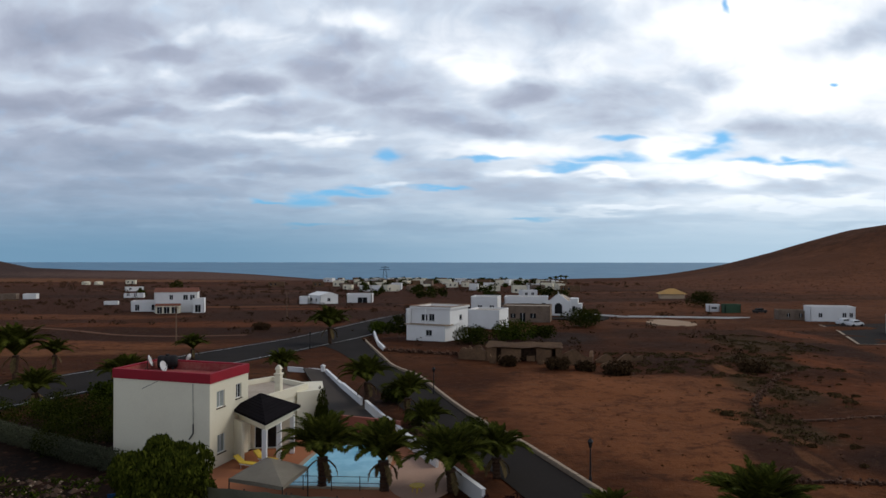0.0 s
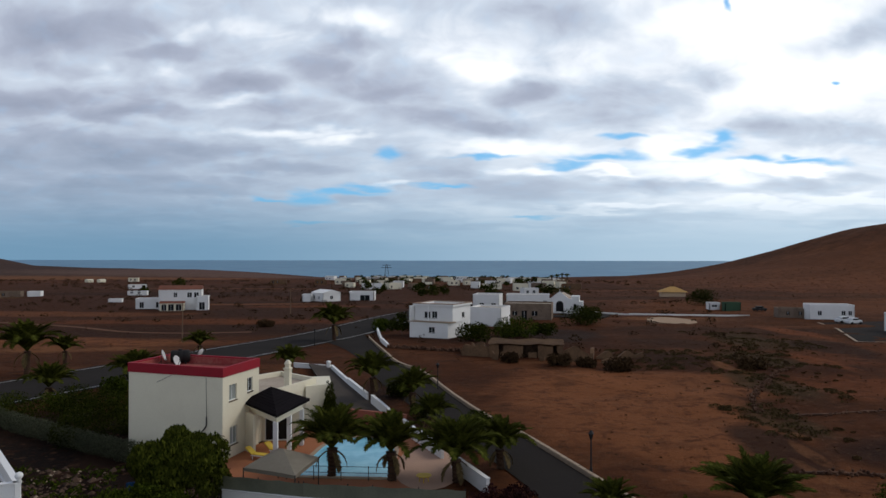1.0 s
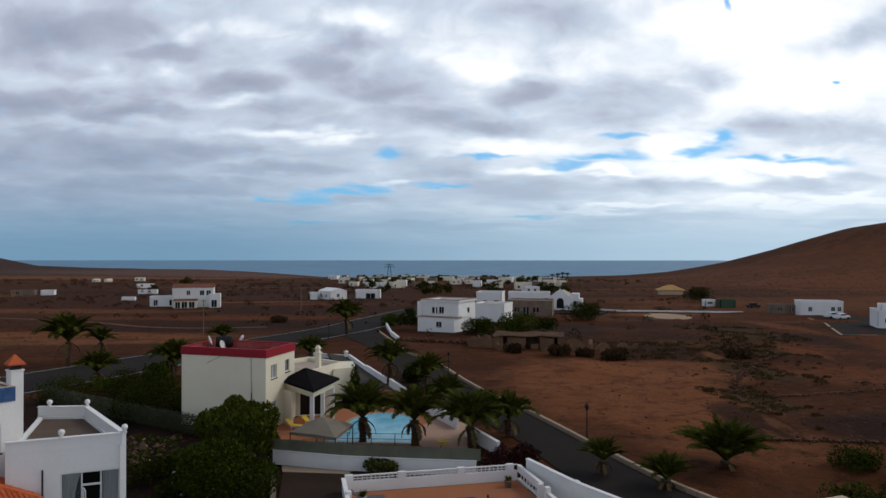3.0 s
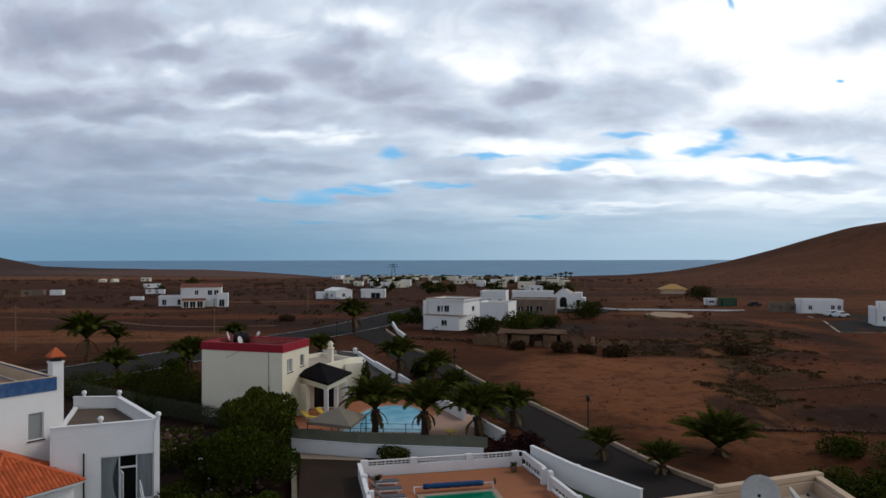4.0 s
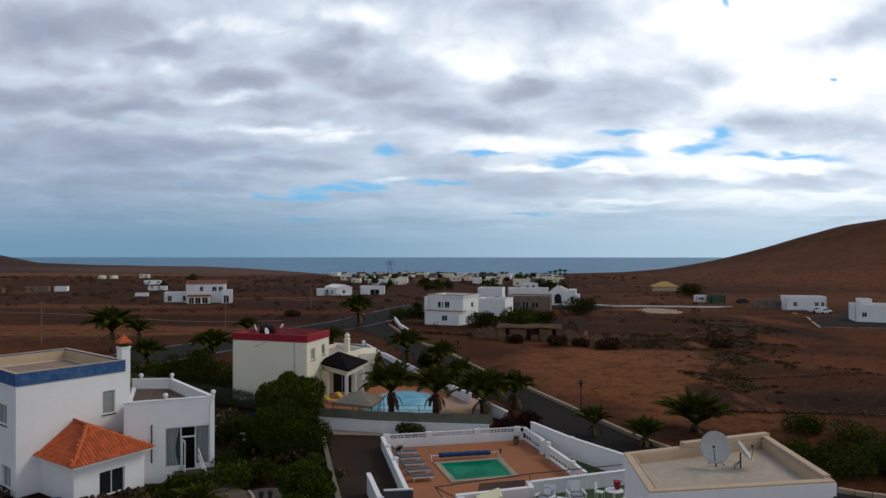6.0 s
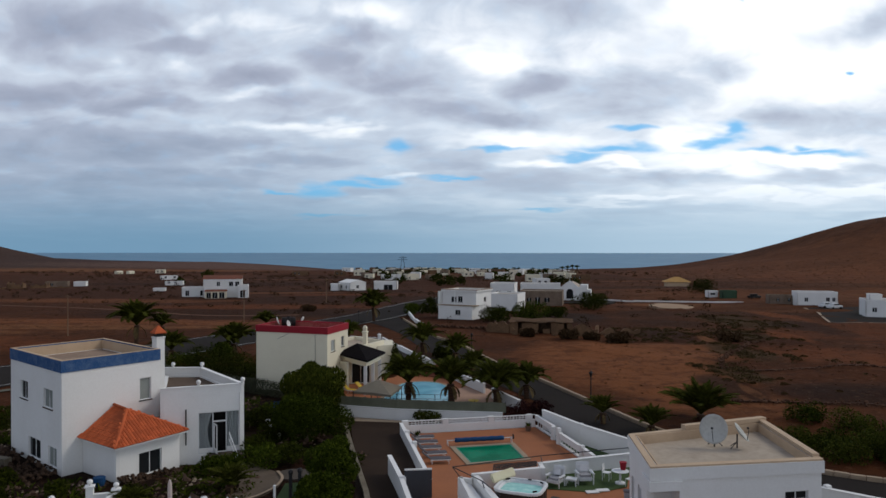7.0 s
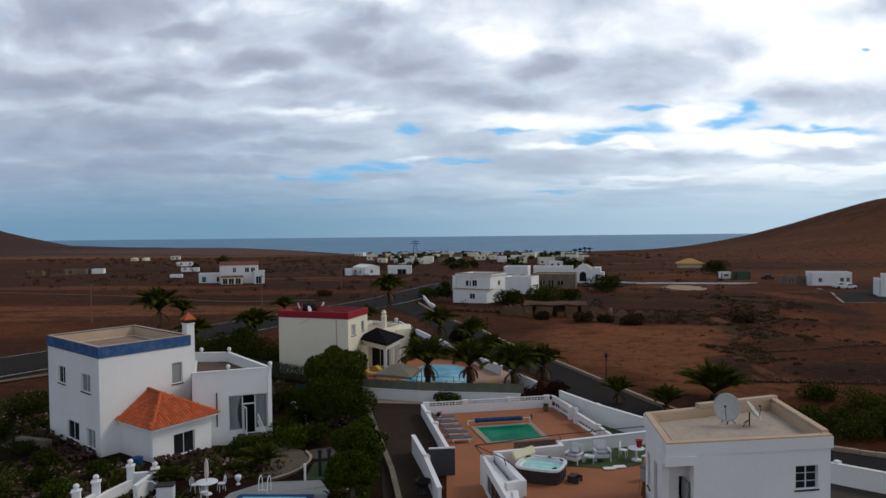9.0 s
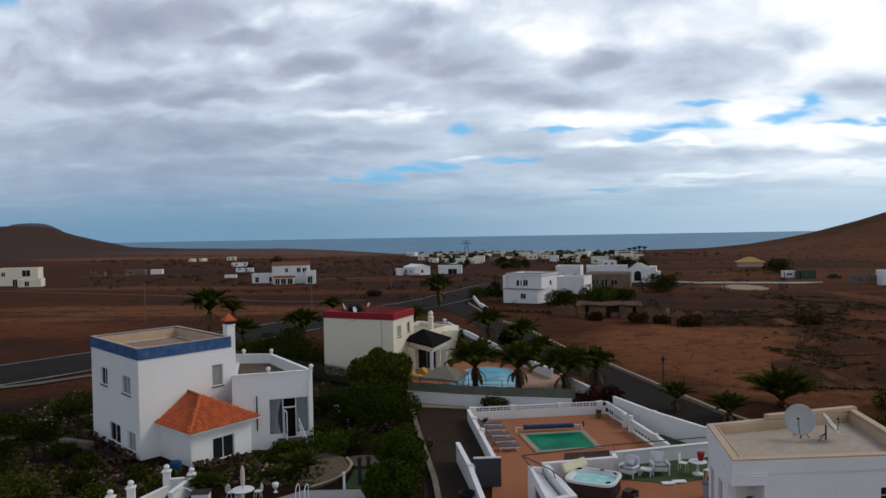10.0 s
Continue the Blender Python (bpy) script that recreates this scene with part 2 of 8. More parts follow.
ROOF_SCREED = surface("roof_screed", (0.425, 0.355, 0.275), 0.9, (0.29, 0.235, 0.18), 3.0, 0.45, 0.8, 0.2)
ROOF_BROWN = surface("brown_roof_screed", (0.31, 0.225, 0.165), 0.9, (0.20, 0.14, 0.10), 3.0, 0.5, 0.8, 0.2)
TERRACOTTA = surface("terracotta_tile", (0.46, 0.10, 0.034), 0.8, (0.33, 0.075, 0.03), 5.0, 1.0, 0.7, 0.2, spread=0.4)
DECK = surface("terracotta_paving", (0.33, 0.125, 0.056), 0.85, (0.25, 0.098, 0.048), 5.0, 0.4, 0.7, 0.12)
DARK_SHINGLE = surface("dark_shingle", (0.0085, 0.0065, 0.0075), 0.95, (0.006, 0.005, 0.0055), 10.0, 1.0, 0.7, 0.2, spread=0.3, specular=0.04)
ASPHALT = surface("asphalt", (0.0205, 0.0172, 0.0155), 0.95, (0.029, 0.0245, 0.021), 4.0, 0.12, 0.8, 0.2, specular=0.03)
ROAD_PAINT = surface("road_paint", (0.55, 0.55, 0.52), 0.8, (0.22, 0.21, 0.2), 3.0, 0.3, 0.9, 0.0)
GRAVEL = surface("dark_gravel", (0.037, 0.0215, 0.0125), 0.95, (0.016, 0.0095, 0.0065), 14.0, 0.3, 0.8, 0.6)
DRIVE = surface("grey_drive", (0.062, 0.049, 0.039), 0.95, (0.045, 0.036, 0.029), 5.0, 0.25, 0.8, 0.2)
STONE = surface("field_stone", (0.17, 0.105, 0.070), 0.9, (0.095, 0.058, 0.042), 3.0, 0.8, 0.9, 0.4, spread=0.6)
LAVA = surface("lava_stone", (0.062, 0.037, 0.023), 0.95, (0.024, 0.015, 0.010), 4.0, 1.0, 0.9, 0.5, spread=0.7)
KERB = surface("concrete_kerb", (0.36, 0.275, 0.19), 0.85, (0.22, 0.165, 0.115), 6.0, 0.5, 0.7, 0.2)
METAL_DARK = surface("dark_metal", (0.02, 0.02, 0.02), 0.5, (0.035, 0.03, 0.03), 8.0, 1.0, 0.5, 0.0)
METAL_WHITE = surface("white_metal", (0.66, 0.67, 0.67), 0.5, (0.52, 0.52, 0.52), 8.0, 1.0, 0.4, 0.0)
DISH_GREY = surface("dish_grey", (0.55, 0.55, 0.54), 0.6, (0.42, 0.42, 0.42), 6.0, 1.5, 0.6, 0.05)
PLASTIC_DARK = surface("dark_plastic", (0.014, 0.013, 0.013), 0.7, (0.022, 0.02, 0.02), 8.0, 1.0, 0.5, 0.05)
ANTHRACITE = surface("anthracite_panel", (0.05, 0.052, 0.06), 0.7, (0.04, 0.04, 0.045), 5.0, 0.5, 0.6, 0.05)
CLOTH_WHITE = surface("white_cloth", (0.68, 0.68, 0.68), 0.95, (0.5, 0.5, 0.5), 12.0, 2.0, 0.5, 0.1)
CLOTH_GREY = surface("grey_cushion", (0.30, 0.30, 0.31), 0.95, (0.20, 0.2, 0.21), 12.0, 2.0, 0.5, 0.1)
CLOTH_DARK = surface("dark_cushion", (0.11, 0.105, 0.115), 0.95, (0.07, 0.068, 0.075), 12.0, 2.0, 0.5, 0.1)
CANVAS = surface("beige_canvas", (0.36, 0.32, 0.25), 0.95, (0.28, 0.25, 0.2), 6.0, 0.7, 0.6, 0.1)
YELLOW = surface("yellow_plastic", (0.65, 0.45, 0.06), 0.6, (0.5, 0.33, 0.05), 6.0, 1.0, 0.5, 0.0)
KERB_OLD = surface("old_kerb", (0.20, 0.17, 0.125), 0.9, (0.10, 0.085, 0.06), 5.0, 0.8, 0.9, 0.3)
NET_GREEN = surface("shade_net", (0.23, 0.235, 0.175), 0.95, (0.14, 0.15, 0.115), 14.0, 0.4, 0.8, 0.3)
BARE_BRICK = surface("reddish_wall", (0.30, 0.11, 0.075), 0.85, (0.22, 0.08, 0.06), 6.0, 0.6, 0.6, 0.15)
TIMBER = surface("weathered_timber", (0.20, 0.13, 0.08), 0.8, (0.12, 0.08, 0.05), 9.0, 1.0, 0.7, 0.2)
LAWN = surface("artificial_lawn", (0.055, 0.085, 0.03), 0.95, (0.035, 0.06, 0.022), 16.0, 0.6, 0.8, 0.4)
PALM_BARK = surface("palm_bark", (0.075, 0.042, 0.026), 0.95, (0.035, 0.020, 0.014), 7.0, 1.5, 0.9, 0.7)
BARK = surface("bark", (0.13, 0.10, 0.075), 0.95, (0.07, 0.05, 0.04), 9.0, 1.5, 0.9, 0.5)
SHUTTER = surface("grey_green_shutter", (0.25, 0.27, 0.25), 0.6, (0.19, 0.21, 0.2), 6.0, 1.0, 0.5, 0.1)
RUIN = surface("ruined_render", (0.17, 0.10, 0.055), 0.95, (0.085, 0.05, 0.03), 3.0, 0.5, 0.9, 0.4)
GLASS = glassy("window_glass")
POOL_TILE = surface("pool_tile", (0.22, 0.50, 0.60), 0.4, (0.17, 0.42, 0.55), 10.0, 1.0, 0.4, 0.0)
WATER_BLUE = water_surface("blue_pool_water", (0.16, 0.42, 0.55), (0.22, 0.52, 0.64), 2.5, 0.10)
WATER_GREEN = water_surface("green_pool_water", (0.0015, 0.125, 0.062), (0.003, 0.185, 0.095), 2.5, 0.10, 0.15, 0.01)
GREEN_TILE = surface("green_pool_tile", (0.05, 0.24, 0.17), 0.5, (0.04, 0.2, 0.14), 10.0, 1.0, 0.4, 0.0)
WATER_TUB = water_surface("tub_water", (0.26, 0.56, 0.52), (0.38, 0.68, 0.63), 8.0, 0.25)
SEA = water_surface("sea_water", (0.06, 0.17, 0.27), (0.085, 0.21, 0.31), 0.05, 0.5, 0.5, 0.2)
COVER_BLUE = surface("blue_cover", (0.012, 0.055, 0.14), 0.6, (0.008, 0.035, 0.10), 8.0, 1.0, 0.5, 0.1)
FROND = leafy("palm_frond", (0.024, 0.030, 0.004), (0.074, 0.078, 0.012))
FROND_DRY = leafy("dry_frond", (0.16, 0.11, 0.05), (0.10, 0.075, 0.035))
LEAF_DARK = leafy("dark_leaf", (0.009, 0.014, 0.002), (0.036, 0.042, 0.004))
LEAF_MID = leafy("green_leaf", (0.013, 0.023, 0.002), (0.060, 0.078, 0.007))
LEAF_RED = leafy("purple_leaf", (0.014, 0.005, 0.006), (0.034, 0.012, 0.011))
SCRUB = leafy("dry_scrub", (0.028, 0.016, 0.008), (0.058, 0.034, 0.016))

# ---- building kit ----


def part(name, bm, material, parent=None, label="", smooth=False):
    """Links a bmesh as one mesh object under a thing or a part."""
    data = bpy.data.meshes.new(name)
    bm.to_mesh(data)
    bm.free()
    data.materials.append(material)
    if smooth:
        for p in data.polygons:
            p.use_smooth = True
    ob = new(name, data)
    ob.parent = parent
    if label:
        ob["label"] = label
    return ob


def share(name, data, parent, m=None):
    ob = new(name, data)
    ob.parent = parent
    if m is not None:
        ob.matrix_basis = m
    return ob


def thing(name, label, category, group="", m=None):
    ob = new(name)
    ob.empty_display_size = 0.3
    if m is not None:
        ob.matrix_basis = m
    return tagged(ob, label, category, group)


def setting(name, bm, material, label, category, smooth=False):
    return tagged(part(name, bm, material, None, "", smooth), label, category, "", "structure")


def box(bm, x0, x1, y0, y1, z0, z1, m=None):
    v = [bm.verts.new((x, y, z)) for z in (z0, z1) for x, y in ((x0, y0), (x1, y0), (x1, y1), (x0, y1))]
    for f in ((3, 2, 1, 0), (4, 5, 6, 7), (0, 1, 5, 4), (1, 2, 6, 5), (2, 3, 7, 6), (3, 0, 4, 7)):
        bm.faces.new([v[i] for i in f])
    if m is not None:
        bmesh.ops.transform(bm, matrix=m, verts=v)
    return v


def new_box(*args):
    bm = bmesh.new()
    box(bm, *args)
    return bm


def rounded_box(x0, x1, y0, y1, z0, z1, r=0.03, m=None):
    bm = bmesh.new()
    box(bm, x0, x1, y0, y1, z0, z1)
    bmesh.ops.bevel(bm, geom=bm.edges[:], offset=r, segments=2, affect="EDGES")
    if m is not None:
        bmesh.ops.transform(bm, matrix=m, verts=bm.verts[:])
    return bm


def prism(bm, outline, z0, z1):
    low, high = [bm.verts.new((x, y, z0)) for x, y in outline], [bm.verts.new((x, y, z1)) for x, y in outline]
    area = sum(a[0] * b[1] - b[0] * a[1] for a, b in zip(outline, (*outline[1:], outline[0])))
    turn = 1 if area > 0 else -1
    faces = [bm.faces.new(low[::-turn]), bm.faces.new(high[::turn])]
    n = len(outline)
    for i in range(n):
        j = (i + 1) % n
        faces.append(bm.faces.new([low[i], low[j], high[j], high[i]][::turn]))
    return faces


def new_prism(outline, z0, z1):
    bm = bmesh.new()
    prism(bm, outline, z0, z1)
    return bm


def tube(bm, a, b, r0, r1=None, sides=8, caps=True):
    """A tapered round bar from a to b."""
    a, b = Vector(a), Vector(b)
    r1 = r0 if r1 is None else r1
    turn = (b - a).to_track_quat("Z", "Y").to_matrix()
    rings = []
    for p, r in ((a, r0), (b, r1)):
        rings.append([bm.verts.new(p + turn @ Vector((r * math.cos(t), r * math.sin(t), 0))) for t in (2 * math.pi * k / sides for k in range(sides))])
    for k in range(sides):
        j = (k + 1) % sides
        bm.faces.new((rings[0][k], rings[0][j], rings[1][j], rings[1][k]))
    if caps:
        bm.faces.new(rings[0][::-1])
        bm.faces.new(rings[1])


def new_tube(*args, **settings):
    bm = bmesh.new()
    tube(bm, *args, **settings)
    return bm


def lathe(profile, sides=16, centre=(0, 0)):
    """A round body from (radius, height) pairs."""
    bm = bmesh.new()
    rings = [[bm.verts.new((centre[0] + r * math.cos(2 * math.pi * k / sides), centre[1] + r * math.sin(2 * math.pi * k / sides), z)) for k in range(sides)] for r, z in profile]
    for low, high in zip(rings, rings[1:]):
        for k in range(sides):
            j = (k + 1) % sides
            bm.faces.new((low[k], low[j], high[j], high[k]))
    bm.faces.new(rings[0][::-1])
    bm.faces.new(rings[-1])
    return bm


def along(a, b):
    """The pose whose x axis runs from a to b on plan, with y to the left of it, and the length."""
    a, b = Vector(a), Vector(b)
    d = b - a
    return pose(a.x, a.y, 0, 0, 0, math.degrees(math.atan2(d.y, d.x))), d.length


def wall_run(a, b, z0, z1, thick=0.25, holes=(), side=1):
    """A wall from a to b (its outer face on that line, its thickness to the left for side=1) with holes (from, to, sill, head) right through it."""
    m, length = along(a, b)
    bm = bmesh.new()
    xs = sorted({0.0, length, *(v for h in holes for v in h[:2])})
    y0, y1 = (0, thick) if side > 0 else (-thick, 0)
    for p, q in zip(xs, xs[1:]):
        levels = [z0]
        for h in sorted((h for h in holes if h[0] < q - 1e-6 and h[1] > p + 1e-6), key=lambda h: h[2]):
            levels += [h[2], h[3]]
        levels.append(z1)
        for low, high in zip(levels[::2], levels[1::2]):
            if high - low > 1e-4:
                box(bm, p, q, y0, y1, low, high)
    bmesh.ops.remove_doubles(bm, verts=bm.verts[:], dist=1e-5)
    bmesh.ops.transform(bm, matrix=m, verts=bm.verts[:])
    return bm


def window(parent, a, b, hole, thick=0.25, frame_mat=None, side=1, panes=2, sill=True, name="window", label="", backing=None, bars=0):
    """A window set into a hole of the wall from a to b: frame, sill, panes."""
    m, _ = along(a, b)
    s0, s1, z0, z1 = hole
    frame_mat = frame_mat or METAL_WHITE
    s = 1 if side > 0 else -1
    holder = part(name, bmesh.new(), frame_mat, parent, label)
    bm = bmesh.new()
    t = 0.05
    ya, yb = sorted((s * 0.10, s * 0.16))
    box(bm, s0, s1, ya, yb, z0, z0 + t)
    box(bm, s0, s1, ya, yb, z1 - t, z1)
    for k in range(panes + 1):
        x = s0 + (s1 - s0 - t) * k / panes
        box(bm, x, x + t, ya, yb, z0 + t, z1 - t)
    for k in range(bars):
        z = z0 + (z1 - z0) * (k + 1) / (bars + 1)
        box(bm, s0 + t, s1 - t, ya + 0.01, yb - 0.01, z - 0.015, z + 0.015)
    bmesh.ops.transform(bm, matrix=m, verts=bm.verts[:])
    part("frame", bm, frame_mat, holder)
    for k in range(panes):
        x = s0 + (s1 - s0 - t) * k / panes + t
        w = (s1 - s0 - t) / panes - t
        bm = bmesh.new()
        ga, gb = sorted((s * 0.125, s * 0.135))
        box(bm, x, x + w, ga, gb, z0 + t, z1 - t)
        bmesh.ops.transform(bm, matrix=m, verts=bm.verts[:])
        part("pane", bm, backing or GLASS, holder)
    if sill:
        bm = bmesh.new()
        ya, yb = sorted((-s * 0.06, s * 0.10))
        box(bm, s0 - 0.06, s1 + 0.06, ya, yb, z0 - 0.07, z0 - 0.004)
        bmesh.ops.transform(bm, matrix=m, verts=bm.verts[:])
        part("sill", bm, LAVA, holder)
    return holder


def inset(outline, d):
    """The outline moved inwards by d (counter-clockwise outline)."""
    out, n = [], len(outline)
    for i in range(n):
        p, q, r = Vector(outline[i - 1]), Vector(outline[i]), Vector(outline[(i + 1) % n])
        e, f = (q - p).normalized(), (r - q).normalized()
        a, b = Vector((-e.y, e.x)), Vector((-f.y, f.x))
        out.append(tuple(q + (a + b) * (d / (1 + a.dot(b)))))
    return out


def ring(outline, d, z0, z1):
    """A low wall that follows an outline, d thick to the inside."""
    bm = bmesh.new()
    inner, n = inset(outline, d), len(outline)
    v = [[bm.verts.new((*p, z)) for p in line] for line, z in ((outline, z0), (outline, z1), (inner, z1), (inner, z0))]
    for i in range(n):
        j = (i + 1) % n
        for a, b in ((0, 1), (1, 2), (2, 3), (3, 0)):
            bm.faces.new((v[a][i], v[a][j], v[b][j], v[b][i]))
    return bm


def strip(left, right, lift=0.0):
    """A sheet between two lines of plan points, laid on the ground."""
    bm = bmesh.new()
    rows = [[bm.verts.new((x, y, ground_z(x, y) + lift)) for x, y in ((a[0] + (b[0] - a[0]) * k / 4, a[1] + (b[1] - a[1]) * k / 4) for k in range(5))] for a, b in zip(left, right)]
    for low, high in zip(rows, rows[1:]):
        for k in range(4):
            bm.faces.new((low[k], low[k + 1], high[k + 1], high[k]))
    bmesh.ops.recalc_face_normals(bm, faces=bm.faces[:])
    if bm.faces[:] and bm.faces[:][0].normal.z < 0:
        bmesh.ops.reverse_faces(bm, faces=bm.faces[:])
    return bm


def smooth_line(points, step=2.0):
    """Plan points along a smooth line through the given ones (Catmull-Rom)."""
    pts = [Vector(p) for p in points]
    pts = [2 * pts[0] - pts[1], *pts, 2 * pts[-1] - pts[-2]]
    out = []
    for p0, p1, p2, p3 in zip(pts, pts[1:], pts[2:], pts[3:]):
        n = max(2, int((p2 - p1).length / step))
        for k in range(n):
            t = k / n
            out.append(0.5 * (2 * p1 + (p2 - p0) * t + (2 * p0 - 5 * p1 + 4 * p2 - p3) * t * t + (3 * p1 - p0 - 3 * p2 + p3) * t ** 3))
    out.append(pts[-2])
    return [tuple(p) for p in out]


def offset_line(points, d):
    """The line moved to its left by d."""
    out = []
    for i, p in enumerate(points):
        a, b = Vector(points[max(0, i - 1)]), Vector(points[min(len(points) - 1, i + 1)])
        e = (b - a).normalized()
        out.append((p[0] - e.y * d, p[1] + e.x * d))
    return out


def smoothstep(a, b, v):
    t = min(1.0, max(0.0, (v - a) / (b - a)))
    return t * t * (3 - 2 * t)


# ---- the ground ----


def ground_z(x, y):
    """Height of the land: level by the houses, falling to the sea, with hills to both sides."""
    z = 0.0
    for y0, y1, z0, z1 in ((60, 238, 0, -3), (238, 535, -3, -7.5), (535, 1450, -7.5, -34.5), (1450, 1600, -34.5, -46)):
        if y > y0:
            z = z0 + (z1 - z0) * min(1.0, (y - y0) / (y1 - y0))
    if -30 < x < -12 and 15 < y < 38:
        z -= 0.4 * math.exp(-((x + 20.3) ** 2 + (y - 27.3) ** 2) / 8.0)
    if x > 8 and 24 < y < 420:
        verge = float(np.interp(y, (24, 30, 36, 42, 49, 57, 65, 76, 90, 110), (25, 18, 14.5, 12.5, 10.5, 9, 9, 9, 9, 9)))
        z += smoothstep(verge, verge + 7, x) * (0.45 * noise.noise((x * 0.10, y * 0.10, 4.0)) + 0.16 * noise.noise((x * 0.33, y * 0.33, 6.0)) - 0.1)
    if y > 60:
        z += 0.5 * smoothstep(60, 160, y) * noise.noise((x * 0.018, y * 0.018, 2.0))
    far = smoothstep(300, 900, y)
    if far:
        z += far * 3.0 * noise.noise((x * 0.004, y * 0.004, 7.0))
    # the long slope of the hill on the right, and the bare ridge far to the left
    if x > 150:
        rise = float(np.interp(x, (150, 198, 260, 323, 385, 447, 490, 900), (0, 1.3, 5.8, 14.8, 30, 51, 63, 130)))
        z += rise * smoothstep(190, 800, y) * (1 + 0.05 * noise.noise((x * 0.012, y * 0.012, 5.0))) * (1 - 0.9 * smoothstep(820, 1300, y))
    if x < -250:
        rise = float(np.interp(-x, (250, 455, 692, 811, 860, 900, 951, 998, 1055, 1300, 3000), (0, 14, 17, 21, 30, 38, 52, 67, 68, 58, 60)))
        z += rise * smoothstep(850, 1400, y) * (1 - 0.9 * smoothstep(1420, 1600, y)) * (1 + 0.05 * noise.noise((x * 0.01, y * 0.01, 9.0)))
    return z


def axis(stops):
    out = []
    for a, b, n in stops:
        out += [a + (b - a) * k / n for k in range(n)]
    return out + [stops[-1][1]]


def build_ground():
    xs = axis(((-3200, -1200, 14), (-1200, -700, 34), (-700, -130, 38), (-130, -30, 50), (-30, 45, 60), (45, 160, 60), (160, 700, 60), (700, 2600, 30)))
    ys = axis(((-400, -40, 16), (-40, 60, 80), (60, 170, 74), (170, 320, 50), (320, 900, 58), (900, 1600, 30)))
    verts = [(x, y, ground_z(x, y) - 0.03) for y in ys for x in xs]
    w = len(xs)
    faces = [(j * w + i, j * w + i + 1, (j + 1) * w + i + 1, (j + 1) * w + i) for j in range(len(ys) - 1) for i in range(w - 1)]
    data = bpy.data.meshes.new("ground")
    data.from_pydata(verts, [], faces)
    for p in data.polygons:
        p.use_smooth = True
    data.materials.append(SOIL)
    ob = new("ground", data)
    return tagged(ob, "dry reddish-brown volcanic soil with dark patches and tracks", "ground", "", "structure")


def soil_material():
    m = bpy.data.materials.new("dry_soil")
    m.use_nodes = True
    net = Net(m.node_tree)
    base = net.nodes["Principled BSDF"]
    place = net.add("ShaderNodeTexCoord").outputs["Object"]
    split = net.add("ShaderNodeSeparateXYZ")
    net.links.new(place, split.inputs[0])
    x, y, _ = split.outputs
    wide = net.noise(place, 0.011, 5.0, 0.55)
    mid = net.noise(place, 0.06, 6.0, 0.62)
    fine = net.noise(place, 0.9, 6.0, 0.7)
    grit = net.noise(place, 6.0, 5.0, 0.7)
    # furrows and terraces lie across the valley
    across = net.add("ShaderNodeMapping")
    across.inputs["Scale"].default_value = (0.018, 0.11, 1.0)
    net.links.new(place, across.inputs[0])
    bands = net.noise(across.outputs[0], 1.0, 5.0, 0.6)
    soil = net.mix(net.step(mid, 0.38, 0.66), (0.0636, 0.0214, 0.0082), (0.0914, 0.0336, 0.0135))
    soil = net.mix(net.step(wide, 0.45, 0.62), soil, (0.0490, 0.0168, 0.0076))
    soil = net.mix(net.math("MULTIPLY", net.step(bands, 0.50, 0.66), 0.45), soil, (0.0261, 0.0106, 0.0063))
    soil = net.mix(net.math("MULTIPLY", net.step(bands, 0.42, 0.30), 0.6), soil, (0.1265, 0.0520, 0.0214))
    rough = net.noise(place, 0.28, 5.0, 0.65)
    # dark volcanic ash over some fields, and distance haze tinted into the far land
    for cx, cy, wx, wy, colour, full in ASH_AND_HAZE:
        a = net.math("POWER", net.math("DIVIDE", net.math("SUBTRACT", x, cx), wx), 2.0)
        b = net.math("POWER", net.math("DIVIDE", net.math("SUBTRACT", y, cy), wy), 2.0)
        d = net.math("SUBTRACT", 1.0, net.math("ADD", a, b))
        ragged = net.math("ADD", d, net.math("MULTIPLY", net.math("SUBTRACT", net.math("ADD", net.math("MULTIPLY", mid, 0.7), net.math("MULTIPLY", rough, 0.3)), 0.5), 2.6))
        soil = net.mix(net.math("MULTIPLY", net.step(ragged, -0.1, 0.75), full), soil, colour)
    soil = net.mix(net.math("MULTIPLY", net.step(net.noise(place, 0.17, 6.0, 0.7), 0.50, 0.62), 0.40), soil, (0.0400, 0.0180, 0.0095))
    tufts = net.noise(place, 0.38, 7.0, 0.72)
    soil = net.mix(net.math("MULTIPLY", net.step(tufts, 0.53, 0.64), 0.62), soil, (0.0294, 0.0118, 0.0063))
    soil = net.mix(net.math("MULTIPLY", net.step(fine, 0.52, 0.66), 0.46), soil, (0.0294, 0.0114, 0.0063))
    soil = net.mix(net.math("MULTIPLY", net.step(fine, 0.45, 0.33), 0.42), soil, (0.1346, 0.0649, 0.0317))
    soil = net.mix(net.math("MULTIPLY", net.step(grit, 0.55, 0.75), 0.40), soil, (0.1101, 0.0474, 0.0221))
    net.put(base, Base_Color=soil, Roughness=0.95)
    base.inputs["Specular IOR Level"].default_value = 0.03
    relief = net.add("ShaderNodeBump")
    net.put(relief, Height=net.math("ADD", fine, net.math("MULTIPLY", grit, 0.4)), Strength=0.9, Distance=0.30)
    net.links.new(relief.outputs[0], base.inputs["Normal"])
    return m


